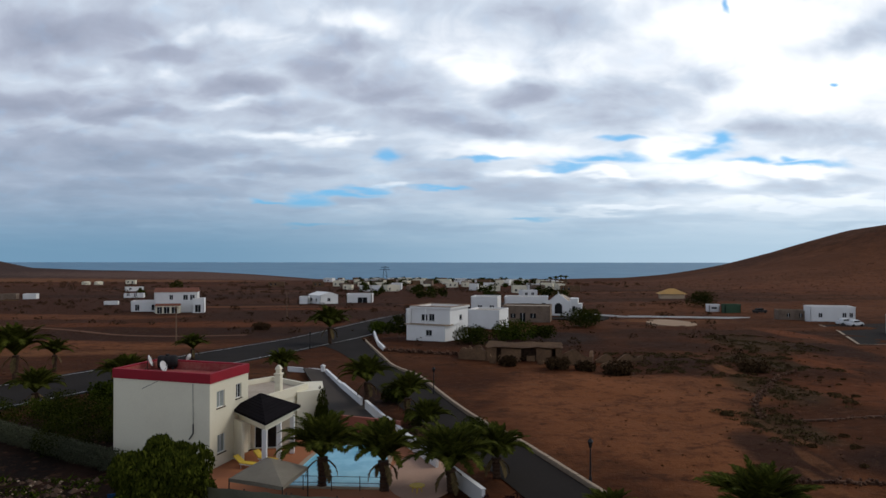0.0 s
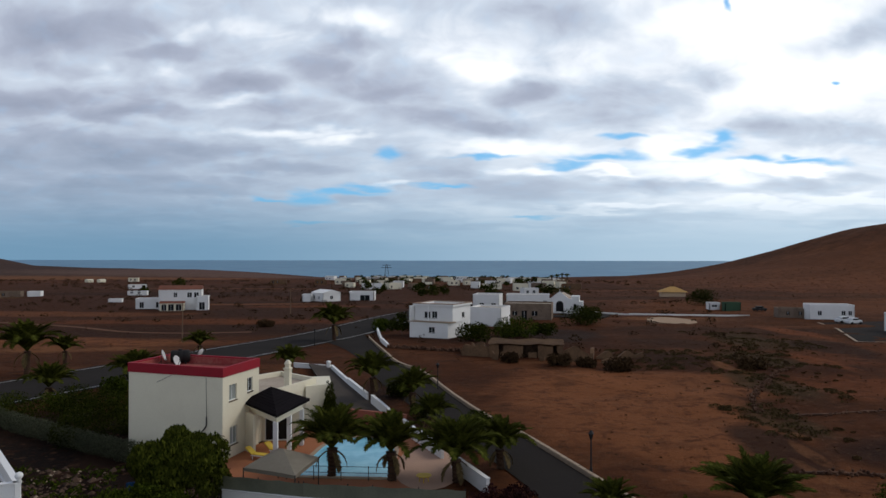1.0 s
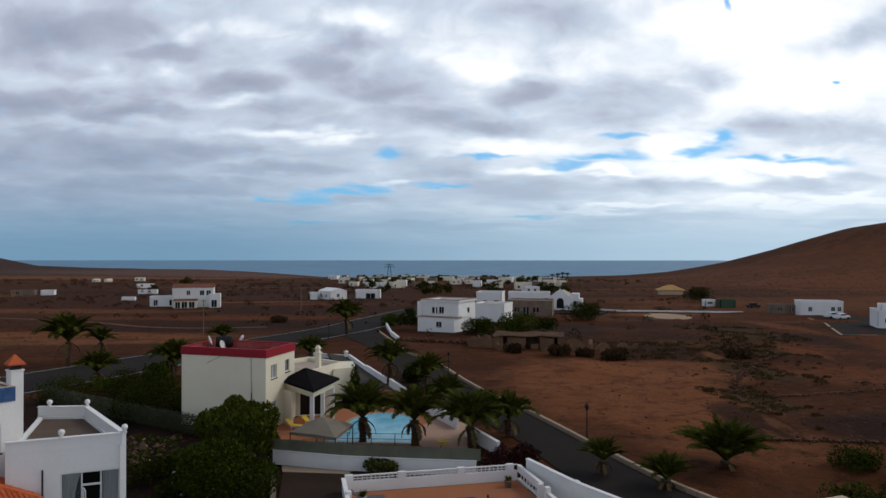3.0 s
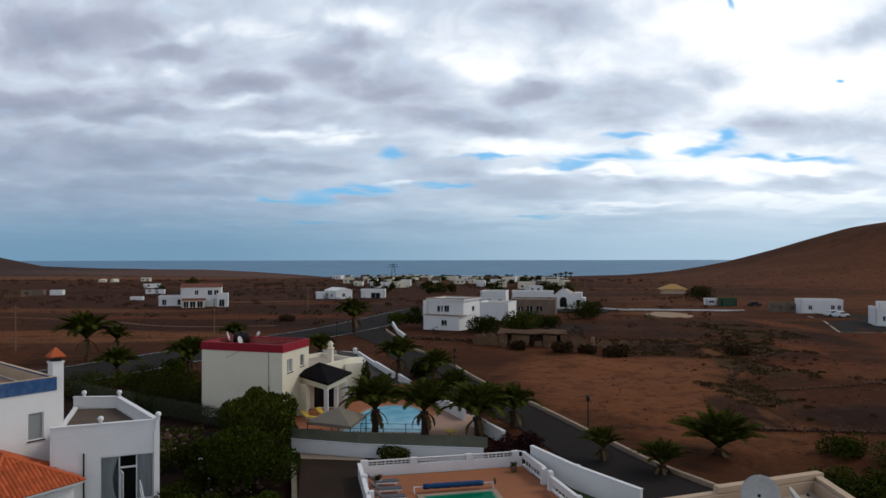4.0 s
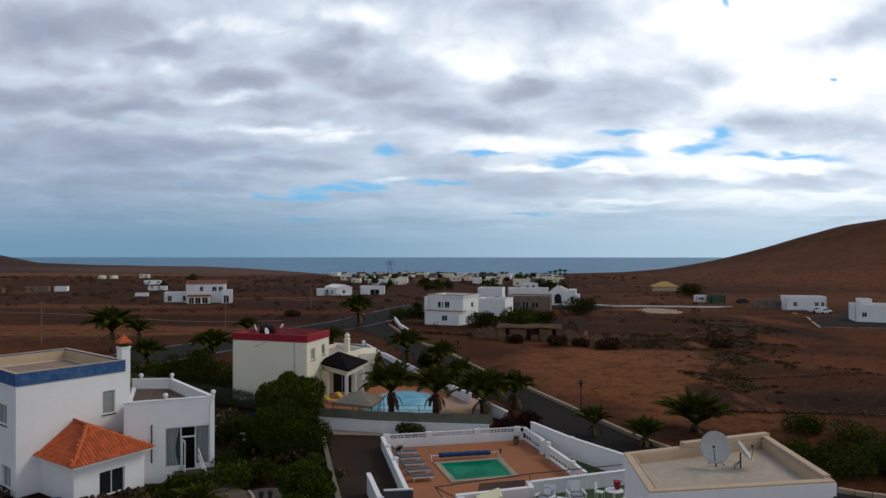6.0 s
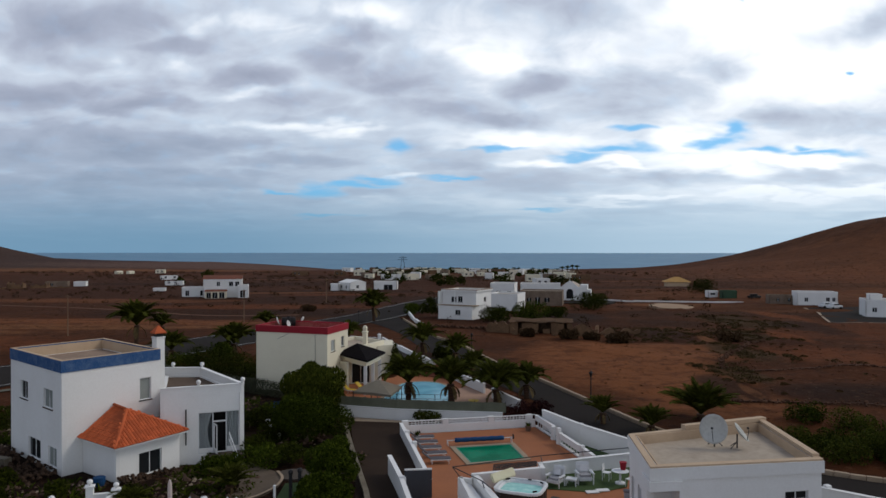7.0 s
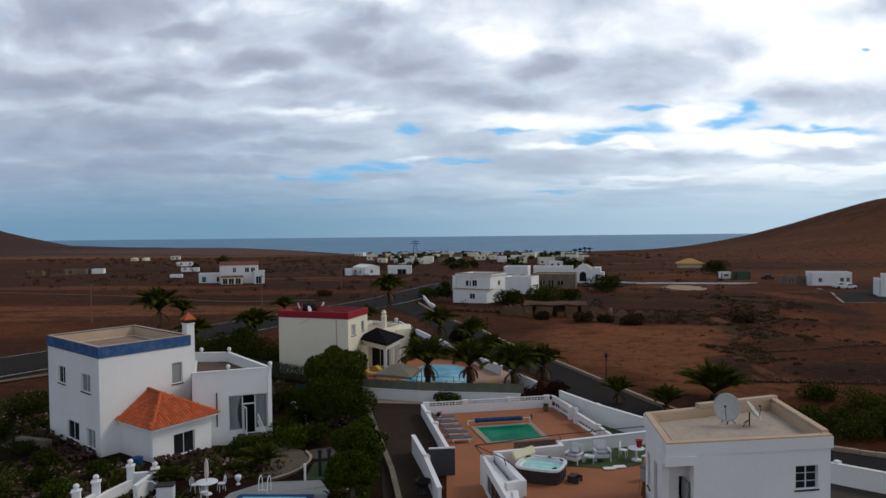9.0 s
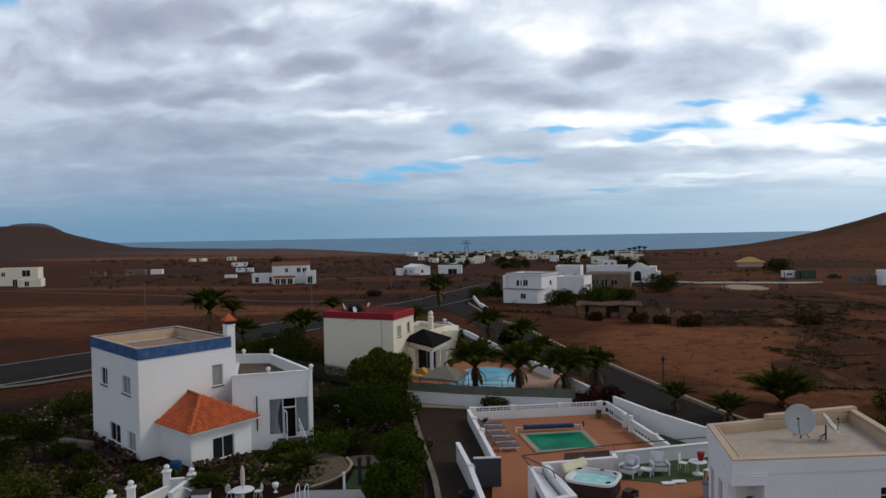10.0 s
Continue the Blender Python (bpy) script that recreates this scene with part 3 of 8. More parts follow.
DARK_ASH, PALE, RUST = (0.0225, 0.0118, 0.0083), (0.215, 0.09, 0.0365), (0.145, 0.045, 0.0160)
PICON = (0.0105, 0.0075, 0.0058)
TAWNY = (0.198, 0.073, 0.0285)
UMBER = (0.050, 0.0205, 0.0112)
MOSSY = (0.0440, 0.0285, 0.0130)
SLATE = (0.0300, 0.0215, 0.0180)
# distance haze put into the soil colour of the ridge and the coast
HILL_HAZE = (0.0560, 0.0400, 0.0345)
PINK_HAZE = (0.125, 0.074, 0.058)
# centre, half widths, colour and strength of the fields and the hazed far land
ASH_AND_HAZE = (
    (-130, 330, 240, 215, UMBER, 0.75), (120, 250, 80, 70, TAWNY, 0.35), (-760, 1200, 520, 420, HILL_HAZE, 0.85),
    (12, 132, 26, 10, DARK_ASH, 0.6), (23, 143, 9, 17, SLATE, 0.9), (32, 106, 8.5, 11, DARK_ASH, 0.75), (40, 128, 9, 9, DARK_ASH, 0.7), (62, 150, 50, 12, DARK_ASH, 0.55),
    (17, 70, 15, 26, TAWNY, 0.8), (27, 84, 14, 12, TAWNY, 0.7), (22, 46, 10, 6, TAWNY, 0.5), (50, 80, 12, 13, RUST, 0.6), (70, 110, 22, 20, RUST, 0.4),
    (25.2, 54, 3.0, 8, DARK_ASH, 0.85), (37, 52, 9, 7, DARK_ASH, 0.9), (50, 52, 14, 8, DARK_ASH, 0.85), (30, 63, 3.4, 8, MOSSY, 0.8), (38, 83, 4.5, 11, MOSSY, 0.85), (47, 107, 5.5, 12, MOSSY, 0.85),
    (56, 131, 8, 17, MOSSY, 0.85), (65, 118, 6, 17, DARK_ASH, 0.85), (72, 150, 4, 20, RUST, 0.9), (54, 103, 2.2, 14, RUST, 0.8), (38.6, 97, 1.4, 8, PALE, 0.6),
    (-60, 150, 40, 22, DARK_ASH, 0.7), (-30, 160, 26, 16, DARK_ASH, 0.7), (-36, 205, 60, 24, DARK_ASH, 0.6), (-0.5, 60, 3.6, 13, PICON, 0.85), (28.4, 57.0, 0.7, 2.6, PALE, 0.4), (26.9, 52.4, 0.7, 3.2, PALE, 0.4), (25.2, 47.6, 0.7, 3.2, PALE, 0.4), (-6, 78, 4, 10, PICON, 0.85), (-16, 22, 17, 30, PICON, 0.9), (-24, 48, 17, 22, PICON, 0.95), (-34, 56, 16, 12, PICON, 0.9), (-34, 20, 16, 14, PICON, 0.8), (-42, 30, 13, 15, PICON, 0.9), (-31, 13, 12, 9, PICON, 0.9),
    (-12, 262, 90, 14, DARK_ASH, 0.6), (90, 300, 80, 20, DARK_ASH, 0.6), (-120, 330, 110, 26, DARK_ASH, 0.6), (20, 430, 160, 22, DARK_ASH, 0.55), (-70, 250, 30, 6, PALE, 0.5), (-140, 410, 70, 8, PALE, 0.5), (110, 390, 50, 7, PALE, 0.5), (-30, 520, 90, 9, PALE, 0.4), (-45, 236, 24, 7, RUST, 0.6), (60, 190, 20, 6, PALE, 0.6), (-75, 116, 34, 6, PALE, 0.6), (10, 262, 30, 10, RUST, 0.7),
    (-90, 90, 40, 12, RUST, 0.6), (-78, 128, 46, 9, TAWNY, 0.7), (-58, 172, 44, 9, RUST, 0.6), (-100, 105, 30, 5, PALE, 0.5), (-120, 200, 60, 12, TAWNY, 0.5), (300, 420, 150, 110, RUST, 0.4), (340, 560, 240, 260, TAWNY, 0.30), (-430, 900, 330, 120, PALE, 0.6), (-330, 1180, 420, 190, PINK_HAZE, 0.85),
)
SOIL = soil_material()
build_ground()


def far_mountain():
    """A rounded table mountain beyond the ridge."""
    bm = bmesh.new()
    rings = []
    for r0, z in ((150, -40), (100, 10), (72, 34), (54, 46), (40, 52), (22, 55), (2, 56)):
        rings.append([bm.verts.new((-1540 + r0 * (1.25 + 0.12 * noise.noise((k * 0.7, r0 * 0.03, 2.0))) * math.cos(k * math.pi / 18), 2120 + r0 * math.sin(k * math.pi / 18), z)) for k in range(36)])
    for a, b in zip(rings, rings[1:]):
        for k in range(36):
            bm.faces.new((a[k], a[(k + 1) % 36], b[(k + 1) % 36], b[k]))
    bm.faces.new(rings[-1])
    # the blue of the distant air is mixed into the rock colour
    setting("far_mountain", bm, surface("hazed_rock", (0.075, 0.08, 0.095), 0.95, (0.05, 0.052, 0.06), 0.05, 0.01, 0.8, 0.0), "distant table mountain, coloured blue-grey for haze", "mountain", True)


far_mountain()
bm = bmesh.new()
prism(bm, ((-4900, 1300), (4900, 1300), (4900, 4960), (-4900, 4960)), -46, -40.5)
setting("sea", bm, SEA, "grey-blue sea reaching the horizon", "sea")

MAIN_ROAD = smooth_line(((-80, 18), (-66, 40), (-55, 58), (-46.5, 77), (-37.5, 100), (-29, 124), (-21, 146), (-15, 170), (-8, 196), (6, 236), (30, 280)), 3.0)
setting("road_main", strip(offset_line(MAIN_ROAD, 7.5), offset_line(MAIN_ROAD, -6.5), 0.03), ASPHALT, "worn grey asphalt main road", "road")
for name, d in (("edge_line_near", -5.6), ("edge_line_far", 6.6)):
    setting(name, strip(offset_line(MAIN_ROAD, d + 0.09), offset_line(MAIN_ROAD, d - 0.09), 0.05), ROAD_PAINT, "worn white painted road edge line", "road marking")
STREET_RIGHT = smooth_line(((-17.5, 148), (-14.5, 134), (-9.8, 112), (-7.0, 99.5), (-3.2, 90), (0.0, 76.2), (2.9, 65), (5.8, 57), (8.3, 49), (10.3, 42.5), (12.3, 36.5), (15.5, 30.5), (20, 25.4), (27, 22), (40, 19)), 2.0)
STREET_LEFT = smooth_line(((-27, 138), (-18.5, 122), (-13.2, 106), (-10.9, 96), (-8.6, 86), (-5.0, 74), (-1.6, 62.5), (1.5, 54), (4.2, 47), (6.0, 40), (7.9, 34), (11.0, 27.2), (16.0, 20.5), (23, 17.0), (38, 13.5)), 2.0)
n = min(len(STREET_LEFT), len(STREET_RIGHT))


def resample(line, count):
    d = [0.0]
    for a, b in zip(line, line[1:]):
        d.append(d[-1] + (Vector(b) - Vector(a)).length)
    return [(float(np.interp(s, d, [p[0] for p in line])), float(np.interp(s, d, [p[1] for p in line]))) for s in np.linspace(0, d[-1], count)]


TRACK_SOIL = surface("dusty_track", (0.135, 0.060, 0.027), 0.95, (0.085, 0.037, 0.018), 1.0, 0.15, 0.8, 0.3)
for line, wide in ((((-190, 200), (-130, 176), (-104, 168.5), (-83, 159), (-66, 147.5), (-53, 145.5), (-40, 148)), 1.7),):
    line = smooth_line(line, 4.0)
    setting("track", strip(offset_line(line, wide / 2), offset_line(line, -wide / 2), 0.03), TRACK_SOIL, "pale dusty dirt track across the dry fields", "track")
setting("road_side", strip(resample(STREET_LEFT, 60), resample(STREET_RIGHT, 60), 0.04), ASPHALT, "narrow grey asphalt side street", "road")

# ---- the house with the red parapet ----


def red_house():
    h = thing("house", "cream two-storey house with a red painted parapet and flat red roof", "house", "villas")
    F, L, R = (-15.99, 49.66), (-23.75, 52.2), (-14.67, 54.55)
    B = (L[0] + R[0] - F[0], L[1] + R[1] - F[1])
    zt = 5.95
    walls = {
        "front": (F, L, -1, ()),
        "side": (F, R, 1, ((0.85, 1.85, 4.1, 5.25), (3.35, 4.1, 4.3, 5.35), (0.95, 1.95, 0.9, 2.2))),
        "back": (R, B, 1, ()),
        "far": (L, B, -1, ()),
    }
    for key, (a, b, side, holes) in walls.items():
        part("wall", wall_run(a, b, 0, zt, 0.25, holes, side), CREAM, h)
        for hole in holes:
            window(h, a, b, hole, side=side, panes=2, frame_mat=METAL_WHITE, backing=SHUTTER if hole[2] < 4.2 else GLASS)
    out = [F, R, B, L]
    big = inset(out, -0.06)
    part("roof", new_prism(inset(out, 0.27), zt - 0.2, zt + 0.02), RED_ROOF, h, "faded red painted roof deck")
    part("parapet", ring(big, 0.28, zt, 6.62), RED_PAINT, h, "dark red painted parapet band")
    part("parapet_cap", ring(inset(big, 0.29), 0.10, zt + 0.03, 6.52), RED_ROOF, h)
    # black drain pipe and a cable on the front
    m, _ = along(F, L)
    bm = bmesh.new()
    tube(bm, m @ Vector((1.35, 0.05, 5.9)), m @ Vector((1.3, 0.05, 3.1)), 0.015, sides=6)
    part("cable", bm, METAL_DARK, h)
    part("cable", new_tube(m @ Vector((5.63, 0.05, 5.31)), m @ Vector((4.28, 0.05, 5.92)), 0.015, sides=6), METAL_DARK, h)
    bm = bmesh.new()
    tube(bm, m @ Vector((1.3, 0.07, 3.1)), m @ Vector((1.3, 0.07, 2.45)), 0.045, sides=6)
    tube(bm, m @ Vector((1.3, 0.07, 2.45)), m @ Vector((1.62, 0.07, 2.05)), 0.045, sides=6)
    part("drain_pipe", bm, METAL_DARK, h)
    # single-storey wing behind, with a chimney
    w0, w1, w2, w3 = (-14.7, 54.8), (-11.6, 62.4), (-15.5, 66.0), (-21.5, 58.5)
    wing = [w0, w1, w2, w3]
    m, length = along(w0, w1)
    part("wing_wall", new_prism(inset(wing, 0.1), 0, 3.2), CREAM, h)
    part("wing_parapet", ring(wing, 0.25, 3.0, 3.75), CREAM, h)
    part("wing_roof", new_prism(inset(wing, 0.25), 3.1, 3.35), ROOF_SCREED, h)
    box_out = [(-12.2, 60.6), (-10.2, 62.0), (-11.0, 66.0), (-13.2, 65.4)]
    part("porch_block", new_prism(box_out, 0, 3.3), CREAM, h)
    c = lathe(((0.33, 3.1), (0.33, 5.0), (0.42, 5.05), (0.42, 5.15), (0.25, 5.2), (0.25, 5.45), (0.36, 5.5), (0.1, 5.82)), 4, (-13.4, 59.1))
    bmesh.ops.rotate(c, cent=(-13.4, 59.1, 0), matrix=Matrix.Rotation(radians(30), 3, "Z"), verts=c.verts[:])
    part("chimney", c, CREAM, h)
    return h


def porch():
    """The covered terrace: posts, beams and a dark hipped roof."""
    p = thing("porch", "cream porch with posts and a dark shingled hip roof", "porch")
    left, front, right, back = (-15.6, 53.2), (-11.87, 48.4), (-10.65, 54.2), (-14.3, 56.4)
    peak = (-13.6, 54.0, 4.5)
    e = 3.55
    bm = bmesh.new()
    v = [bm.verts.new((*q, e)) for q in (left, front, right, back)]
    low = [bm.verts.new((*q, e - 0.16)) for q in (left, front, right, back)]
    k = bm.verts.new(peak)
    for i in range(4):
        j = (i + 1) % 4
        bm.faces.new((v[i], v[j], k))
        bm.faces.new((low[i], low[j], v[j], v[i]))
    bm.faces.new(low[::-1])
    bmesh.ops.recalc_face_normals(bm, faces=bm.faces[:])
    roof = part("roof", bm, DARK_SHINGLE, p, "near-black shingled hip roof")
    # courses of shingles, lapping down to the eaves
    tri = ((left, front), (front, right))
    for a, b in tri:
        for n in range(9):
            t0, t1 = n / 9, (n + 1) / 9
            bm = bmesh.new()
            def at(q, t, up):
                return Vector((q[0] + (peak[0] - q[0]) * t, q[1] + (peak[1] - q[1]) * t, e + (peak[2] - e) * t + up))
            c = [at(a, t0, 0.035), at(b, t0, 0.035), at(b, t1, 0.015), at(a, t1, 0.015)]
            d = [q - Vector((0, 0, 0.03)) for q in c]
            vv = [bm.verts.new(q) for q in c] + [bm.verts.new(q) for q in d]
            for f in ((0, 1, 2, 3), (7, 6, 5, 4), (0, 4, 5, 1), (1, 5, 6, 2), (2, 6, 7, 3), (3, 7, 4, 0)):
                bm.faces.new([vv[i] for i in f])
            part("shingle_course", bm, DARK_SHINGLE, roof)
    # lighter fascia and beams
    ins = inset([front, right, back, left], 0.45)
    part("beam", ring(ins, 0.3, e - 0.75, e - 0.16), CREAM, p)
    part("soffit", new_prism(inset([front, right, back, left], 0.04), e - 0.24, e - 0.165), CREAM, p)
    for q in (ins[0], tuple((Vector(ins[0]) + Vector(ins[1])) * 0.5), ins[1]):
        x, y = q[0] - 0.1, q[1] + 0.15
        part("post", rounded_box(x - 0.16, x + 0.16, y - 0.16, y + 0.16, 0, e - 0.7, 0.02), WHITE, p)
    # back wall with an added dark glazed panel for the deep shade under the roof
    a, b, hole = (-14.6, 55.2), (-11.5, 55.7), (0.25, 2.15, 0.04, 2.25)
    part("back_wall", wall_run(a, b, 0, e - 0.7, 0.2, (hole,), 1), CREAM, p)
    window(p, a, b, hole, 0.2, METAL_WHITE, 1, 2, False, "shade_panel", "dark glazed panel standing in for the deep porch shade")
    # low cream wall at the house end
    part("side_wall", wall_run((-15.2, 52.6), (-14.3, 51.5), 0, e - 0.7, 0.2, (), 1), CREAM, p)
    return p


red_house()
porch()


def dish_antenna(name, label, at, size, turn, tilt, pole=0.9, mat=None):
    d = thing(name, label, "satellite dish", "", pose(*at, 0, 0, turn))
    n, prof = 14, []
    for k in range(7):
        r = size * k / 6
        prof.append((max(r, 0.01), 0.28 * r * r / size))
    bm = bmesh.new()
    rings = []
    for side in (0, 1):
        for r, z in (prof if side == 0 else prof[::-1]):
            rings.append([bm.verts.new((r * math.cos(2 * math.pi * q / 20), r * math.sin(2 * math.pi * q / 20) * 1.08, z + (0.02 if side else 0.0))) for q in range(20)])
    for a, b in zip(rings, rings[1:]):
        for q in range(20):
            j = (q + 1) % 20
            bm.faces.new((a[q], a[j], b[j], b[q]))
    bmesh.ops.transform(bm, matrix=pose(0, 0, pole + size * 0.55, 90 - tilt, 0, 0), verts=bm.verts[:])
    part("reflector", bm, mat or DISH_GREY, d, smooth=True)
    bm = bmesh.new()
    tube(bm, (0, 0.1, 0), (0, 0.1, pole + size * 0.5), 0.035, sides=8)
    for sx in (-1, 1):
        tube(bm, (sx * 0.35, 0.4, 0), (0, 0.1, pole * 0.7), 0.02, sides=6)
    part("mast", bm, METAL_DARK, d)
    bm = bmesh.new()
    c = pose(0, 0, pole + size * 0.55, 90 - tilt, 0, 0)
    tube(bm, c @ Vector((0, -size * 0.9, 0.2 * size)), c @ Vector((0, -0.1, size * 0.95)), 0.018, sides=6)
    box(bm, -0.05, 0.05, -0.05, 0.05, size * 0.92, size * 1.1, c)
    part("feed_arm", bm, METAL_DARK, d)
    return d


dish_antenna("satellite_dish", "pale grey satellite dish on the red roof", (-22.3, 54.9, 5.97), 0.40, 100, 20, 0.55)
dish_antenna("satellite_dish", "pale grey satellite dish on the red roof", (-20.9, 53.9, 5.97), 0.38, 75, 20, 0.3)
dish_antenna("satellite_dish", "small pale satellite dish on the red roof", (-19.9, 56.8, 5.97), 0.28, 250, 25, 0.6)


def water_tank():
    t = thing("water_tank", "black plastic water tank lying on the red roof", "water tank", "", pose(-21.3, 56.0, 5.97, 0, 0, 17))
    bm = lathe(((0.1, -0.75), (0.42, -0.72), (0.5, -0.6), (0.5, -0.25), (0.47, -0.2), (0.5, -0.15), (0.5, 0.15), (0.47, 0.2), (0.5, 0.25), (0.5, 0.6), (0.42, 0.72), (0.1, 0.75)), 16)
    bmesh.ops.transform(bm, matrix=pose(0, 0, 0.58, 0, 90, 0), verts=bm.verts[:])
    part("body", bm, PLASTIC_DARK, t, smooth=True)
    for x in (-0.4, 0.4):
        part("cradle", rounded_box(x - 0.06, x + 0.06, -0.4, 0.4, 0, 0.16, 0.01), METAL_DARK, t)
    part("lid", lathe(((0.16, 1.05), (0.16, 1.14), (0.1, 1.16)), 12), PLASTIC_DARK, t)


water_tank()

# terrace, drive and walls of that plot
bm = new_prism(((-16.2, 49.4), (-13.2, 42.4), (-3.0, 41.2), (0.6, 46.6), (-3.0, 57.0), (-9.3, 62.2), (-10.2, 59.0), (-14.5, 55.0)), -0.25, 0.0)
pool_outline = []
for k in range(21):
    t = radians(-8 + 176 * k / 20)
    pool_outline.append((-6.8 + 2.8 * math.cos(t), 52.2 + 4.1 * math.sin(t)))
pool_outline = [(-4.0, 46.0)] + pool_outline + [(-10.4, 46.4)]
setting("terrace", bm, DECK, "terracotta paved pool terrace", "terrace")


PINK_PAVING = surface("pale_pink_paving", (0.40, 0.255, 0.18), 0.85, (0.30, 0.19, 0.135), 5.0, 0.4, 0.7, 0.12)
bm = new_prism([(-1.4 + 2.3 * math.cos(radians(a)), 48.2 + (6.0 if a < 180 else 4.6) * math.sin(radians(a))) for a in range(0, 360, 15)], 0.004, 0.02)
setting("pool_patio", bm, PINK_PAVING, "rounded pale pink paving beside the blue pool", "terrace")


def swimming_pool(label, outline, water_mat, rim_mat, z=0.0, group="swimming pools", tile_mat=None):
    p = thing("swimming_pool", label, "swimming pool", group)
    part("rim", ring(inset(outline, -0.35), 0.35, z - 0.02, z + 0.07), rim_mat, p)
    part("basin", ring(outline, 0.1, z - 0.3, z + 0.05), tile_mat or POOL_TILE, p)
    part("water", new_prism(inset(outline, 0.1), z - 0.1, z + 0.025), water_mat, p)
    return p


swimming_pool("blue swimming pool with one rounded end and a pale rim", pool_outline, WATER_BLUE, KERB)
bm = new_prism(((-13.6, 78.5), (-18.4, 95), (-14.9, 92.5), (-7.6, 71.0), (-3.9, 64.2), (-10.0, 64.4), (-11.2, 66.4)), -0.2, 0.02)
setting("driveway", bm, DRIVE, "grey paved driveway inside the white wall", "driveway")


def garden_wall(name, label, points, height, thick=0.22, mat=None, base=None, cap=0.05):
    """A run of rendered wall with a slightly wider coping."""
    w = tagged(new(name), label, "wall", "", "structure")
    for a, b in zip(points, points[1:]):
        z = min(ground_z(*a), ground_z(*b))
        part("wall_panel", wall_run(a, b, z - 0.1, z + height - cap, thick, (), 1), mat or WHITE, w)
        m, length = along(a, b)
        bm = bmesh.new()
        box(bm, -0.02, length + 0.02, -0.04, thick + 0.04, z + height - cap, z + height)
        bmesh.ops.transform(bm, matrix=m, verts=bm.verts[:])
        part("coping", bm, mat or WHITE, w)
    return w


garden_wall("garden_wall", "white rendered wall between plot and street", ((-14.7, 90.5), (-11.2, 80), (-8.1, 71.2)), 1.0)
garden_wall("garden_wall", "white rendered wall between plot and street", ((-7.5, 69.6), (-4.9, 62), (-2.7, 55.6), (-0.5, 50.4)), 1.0)
garden_wall("garden_wall", "white rendered wall between plot and street", ((0.2, 48.2), (1.6, 44.6), (2.3, 42.8)), 1.0)
garden_wall("garden_wall", "low white wall across the end of the driveway", ((-20.5, 95.5), (-15.2, 93.2)), 0.6)
garden_wall("red_wall", "low reddish wall between driveway and pool terrace", ((-8.7, 61.1), (-3.5, 58.9)), 1.3, 0.2, BARE_BRICK)
for at, hgt in (((-15.2, 91.8), 1.15),):
    post = thing("gate_pillar", "white rendered gate pillar with a cap", "pillar", "gate pillars", pose(*at, ground_z(*at)))
    part("shaft", rounded_box(-0.22, 0.22, -0.22, 0.22, -0.1, hgt, 0.02), WHITE, post)
    part("cap", lathe(((0.36, hgt), (0.36, hgt + 0.08), (0.05, hgt + 0.25)), 4), WHITE, post)
gate = thing("garden_gate", "white slatted gate in the low red wall", "gate", "", along((-9.75, 61.55), (-8.75, 61.13))[0])
part("gate_frame", new_box(0, 1.0, -0.03, 0.03, 0.1, 0.16), WHITE, gate)
part("gate_frame", new_box(0, 1.0, -0.03, 0.03, 1.35, 1.42), WHITE, gate)
for k in range(6):
    part("slat", new_box(0.02 + k * 0.155, 0.13 + k * 0.155, -0.02, 0.02, 0.12, 1.4), WHITE, gate)

# shade-net fence on a white base wall between the plots
NET_LINE = ((-13.6, 41.0), (-8.3, 39.5), (-4.3, 38.9), (0.9, 38.3))
garden_wall("boundary_wall", "low white boundary wall under the shade net", ((-13.3, 40.8), (-8.3, 39.35), (-4.3, 38.75), (0.6, 38.15)), 0.95, 0.2)
fence = tagged(new("net_fence"), "grey-green shade-net fence on steel posts", "fence", "", "structure")
for a, b in zip(NET_LINE, NET_LINE[1:]):
    m, length = along(a, b)
    bm = bmesh.new()
    nx = int(length / 0.25)
    grid = [[bm.verts.new(m @ Vector((length * i / nx, 0.05 * math.sin(i * 1.3) * (0.5 + j * 0.2) * 0.5, 0.9 + 0.85 * j / 4 - 0.05 * abs(math.sin(i * 0.39)) * (j == 4)))) for j in range(5)] for i in range(nx + 1)]
    for p, q in zip(grid, grid[1:]):
        for j in range(4):
            bm.faces.new((p[j], q[j], q[j + 1], p[j + 1]))
    bmesh.ops.solidify(bm, geom=bm.faces[:], thickness=0.012)
    part("net", bm, NET_GREEN, fence)
    for s in np.arange(0, length, 2.6):
        q = m @ Vector((float(s), 0.08, 0))
        part("post", new_tube((q.x, q.y, 0), (q.x, q.y, 1.8), 0.03, sides=6), METAL_DARK, fence)


def rope_fence(a, b):
    """A thin safety rope on slim posts along the near edge of the pool."""
    f = thing("pool_fence", "thin dark rope fence along the pool edge", "fence", "", along(a, b)[0])
    length = (Vector(b) - Vector(a)).length
    for k in range(5):
        x = length * k / 4
        part("post", new_tube((x, 0, 0), (x, 0, 0.95), 0.028, sides=6), METAL_DARK, f)
    for z in (0.9, 0.5):
        part("rope", new_tube((0, 0, z), (length, 0, z), 0.018, sides=5), METAL_DARK, f)


rope_fence((-10.6, 45.75), (-3.4, 45.3))


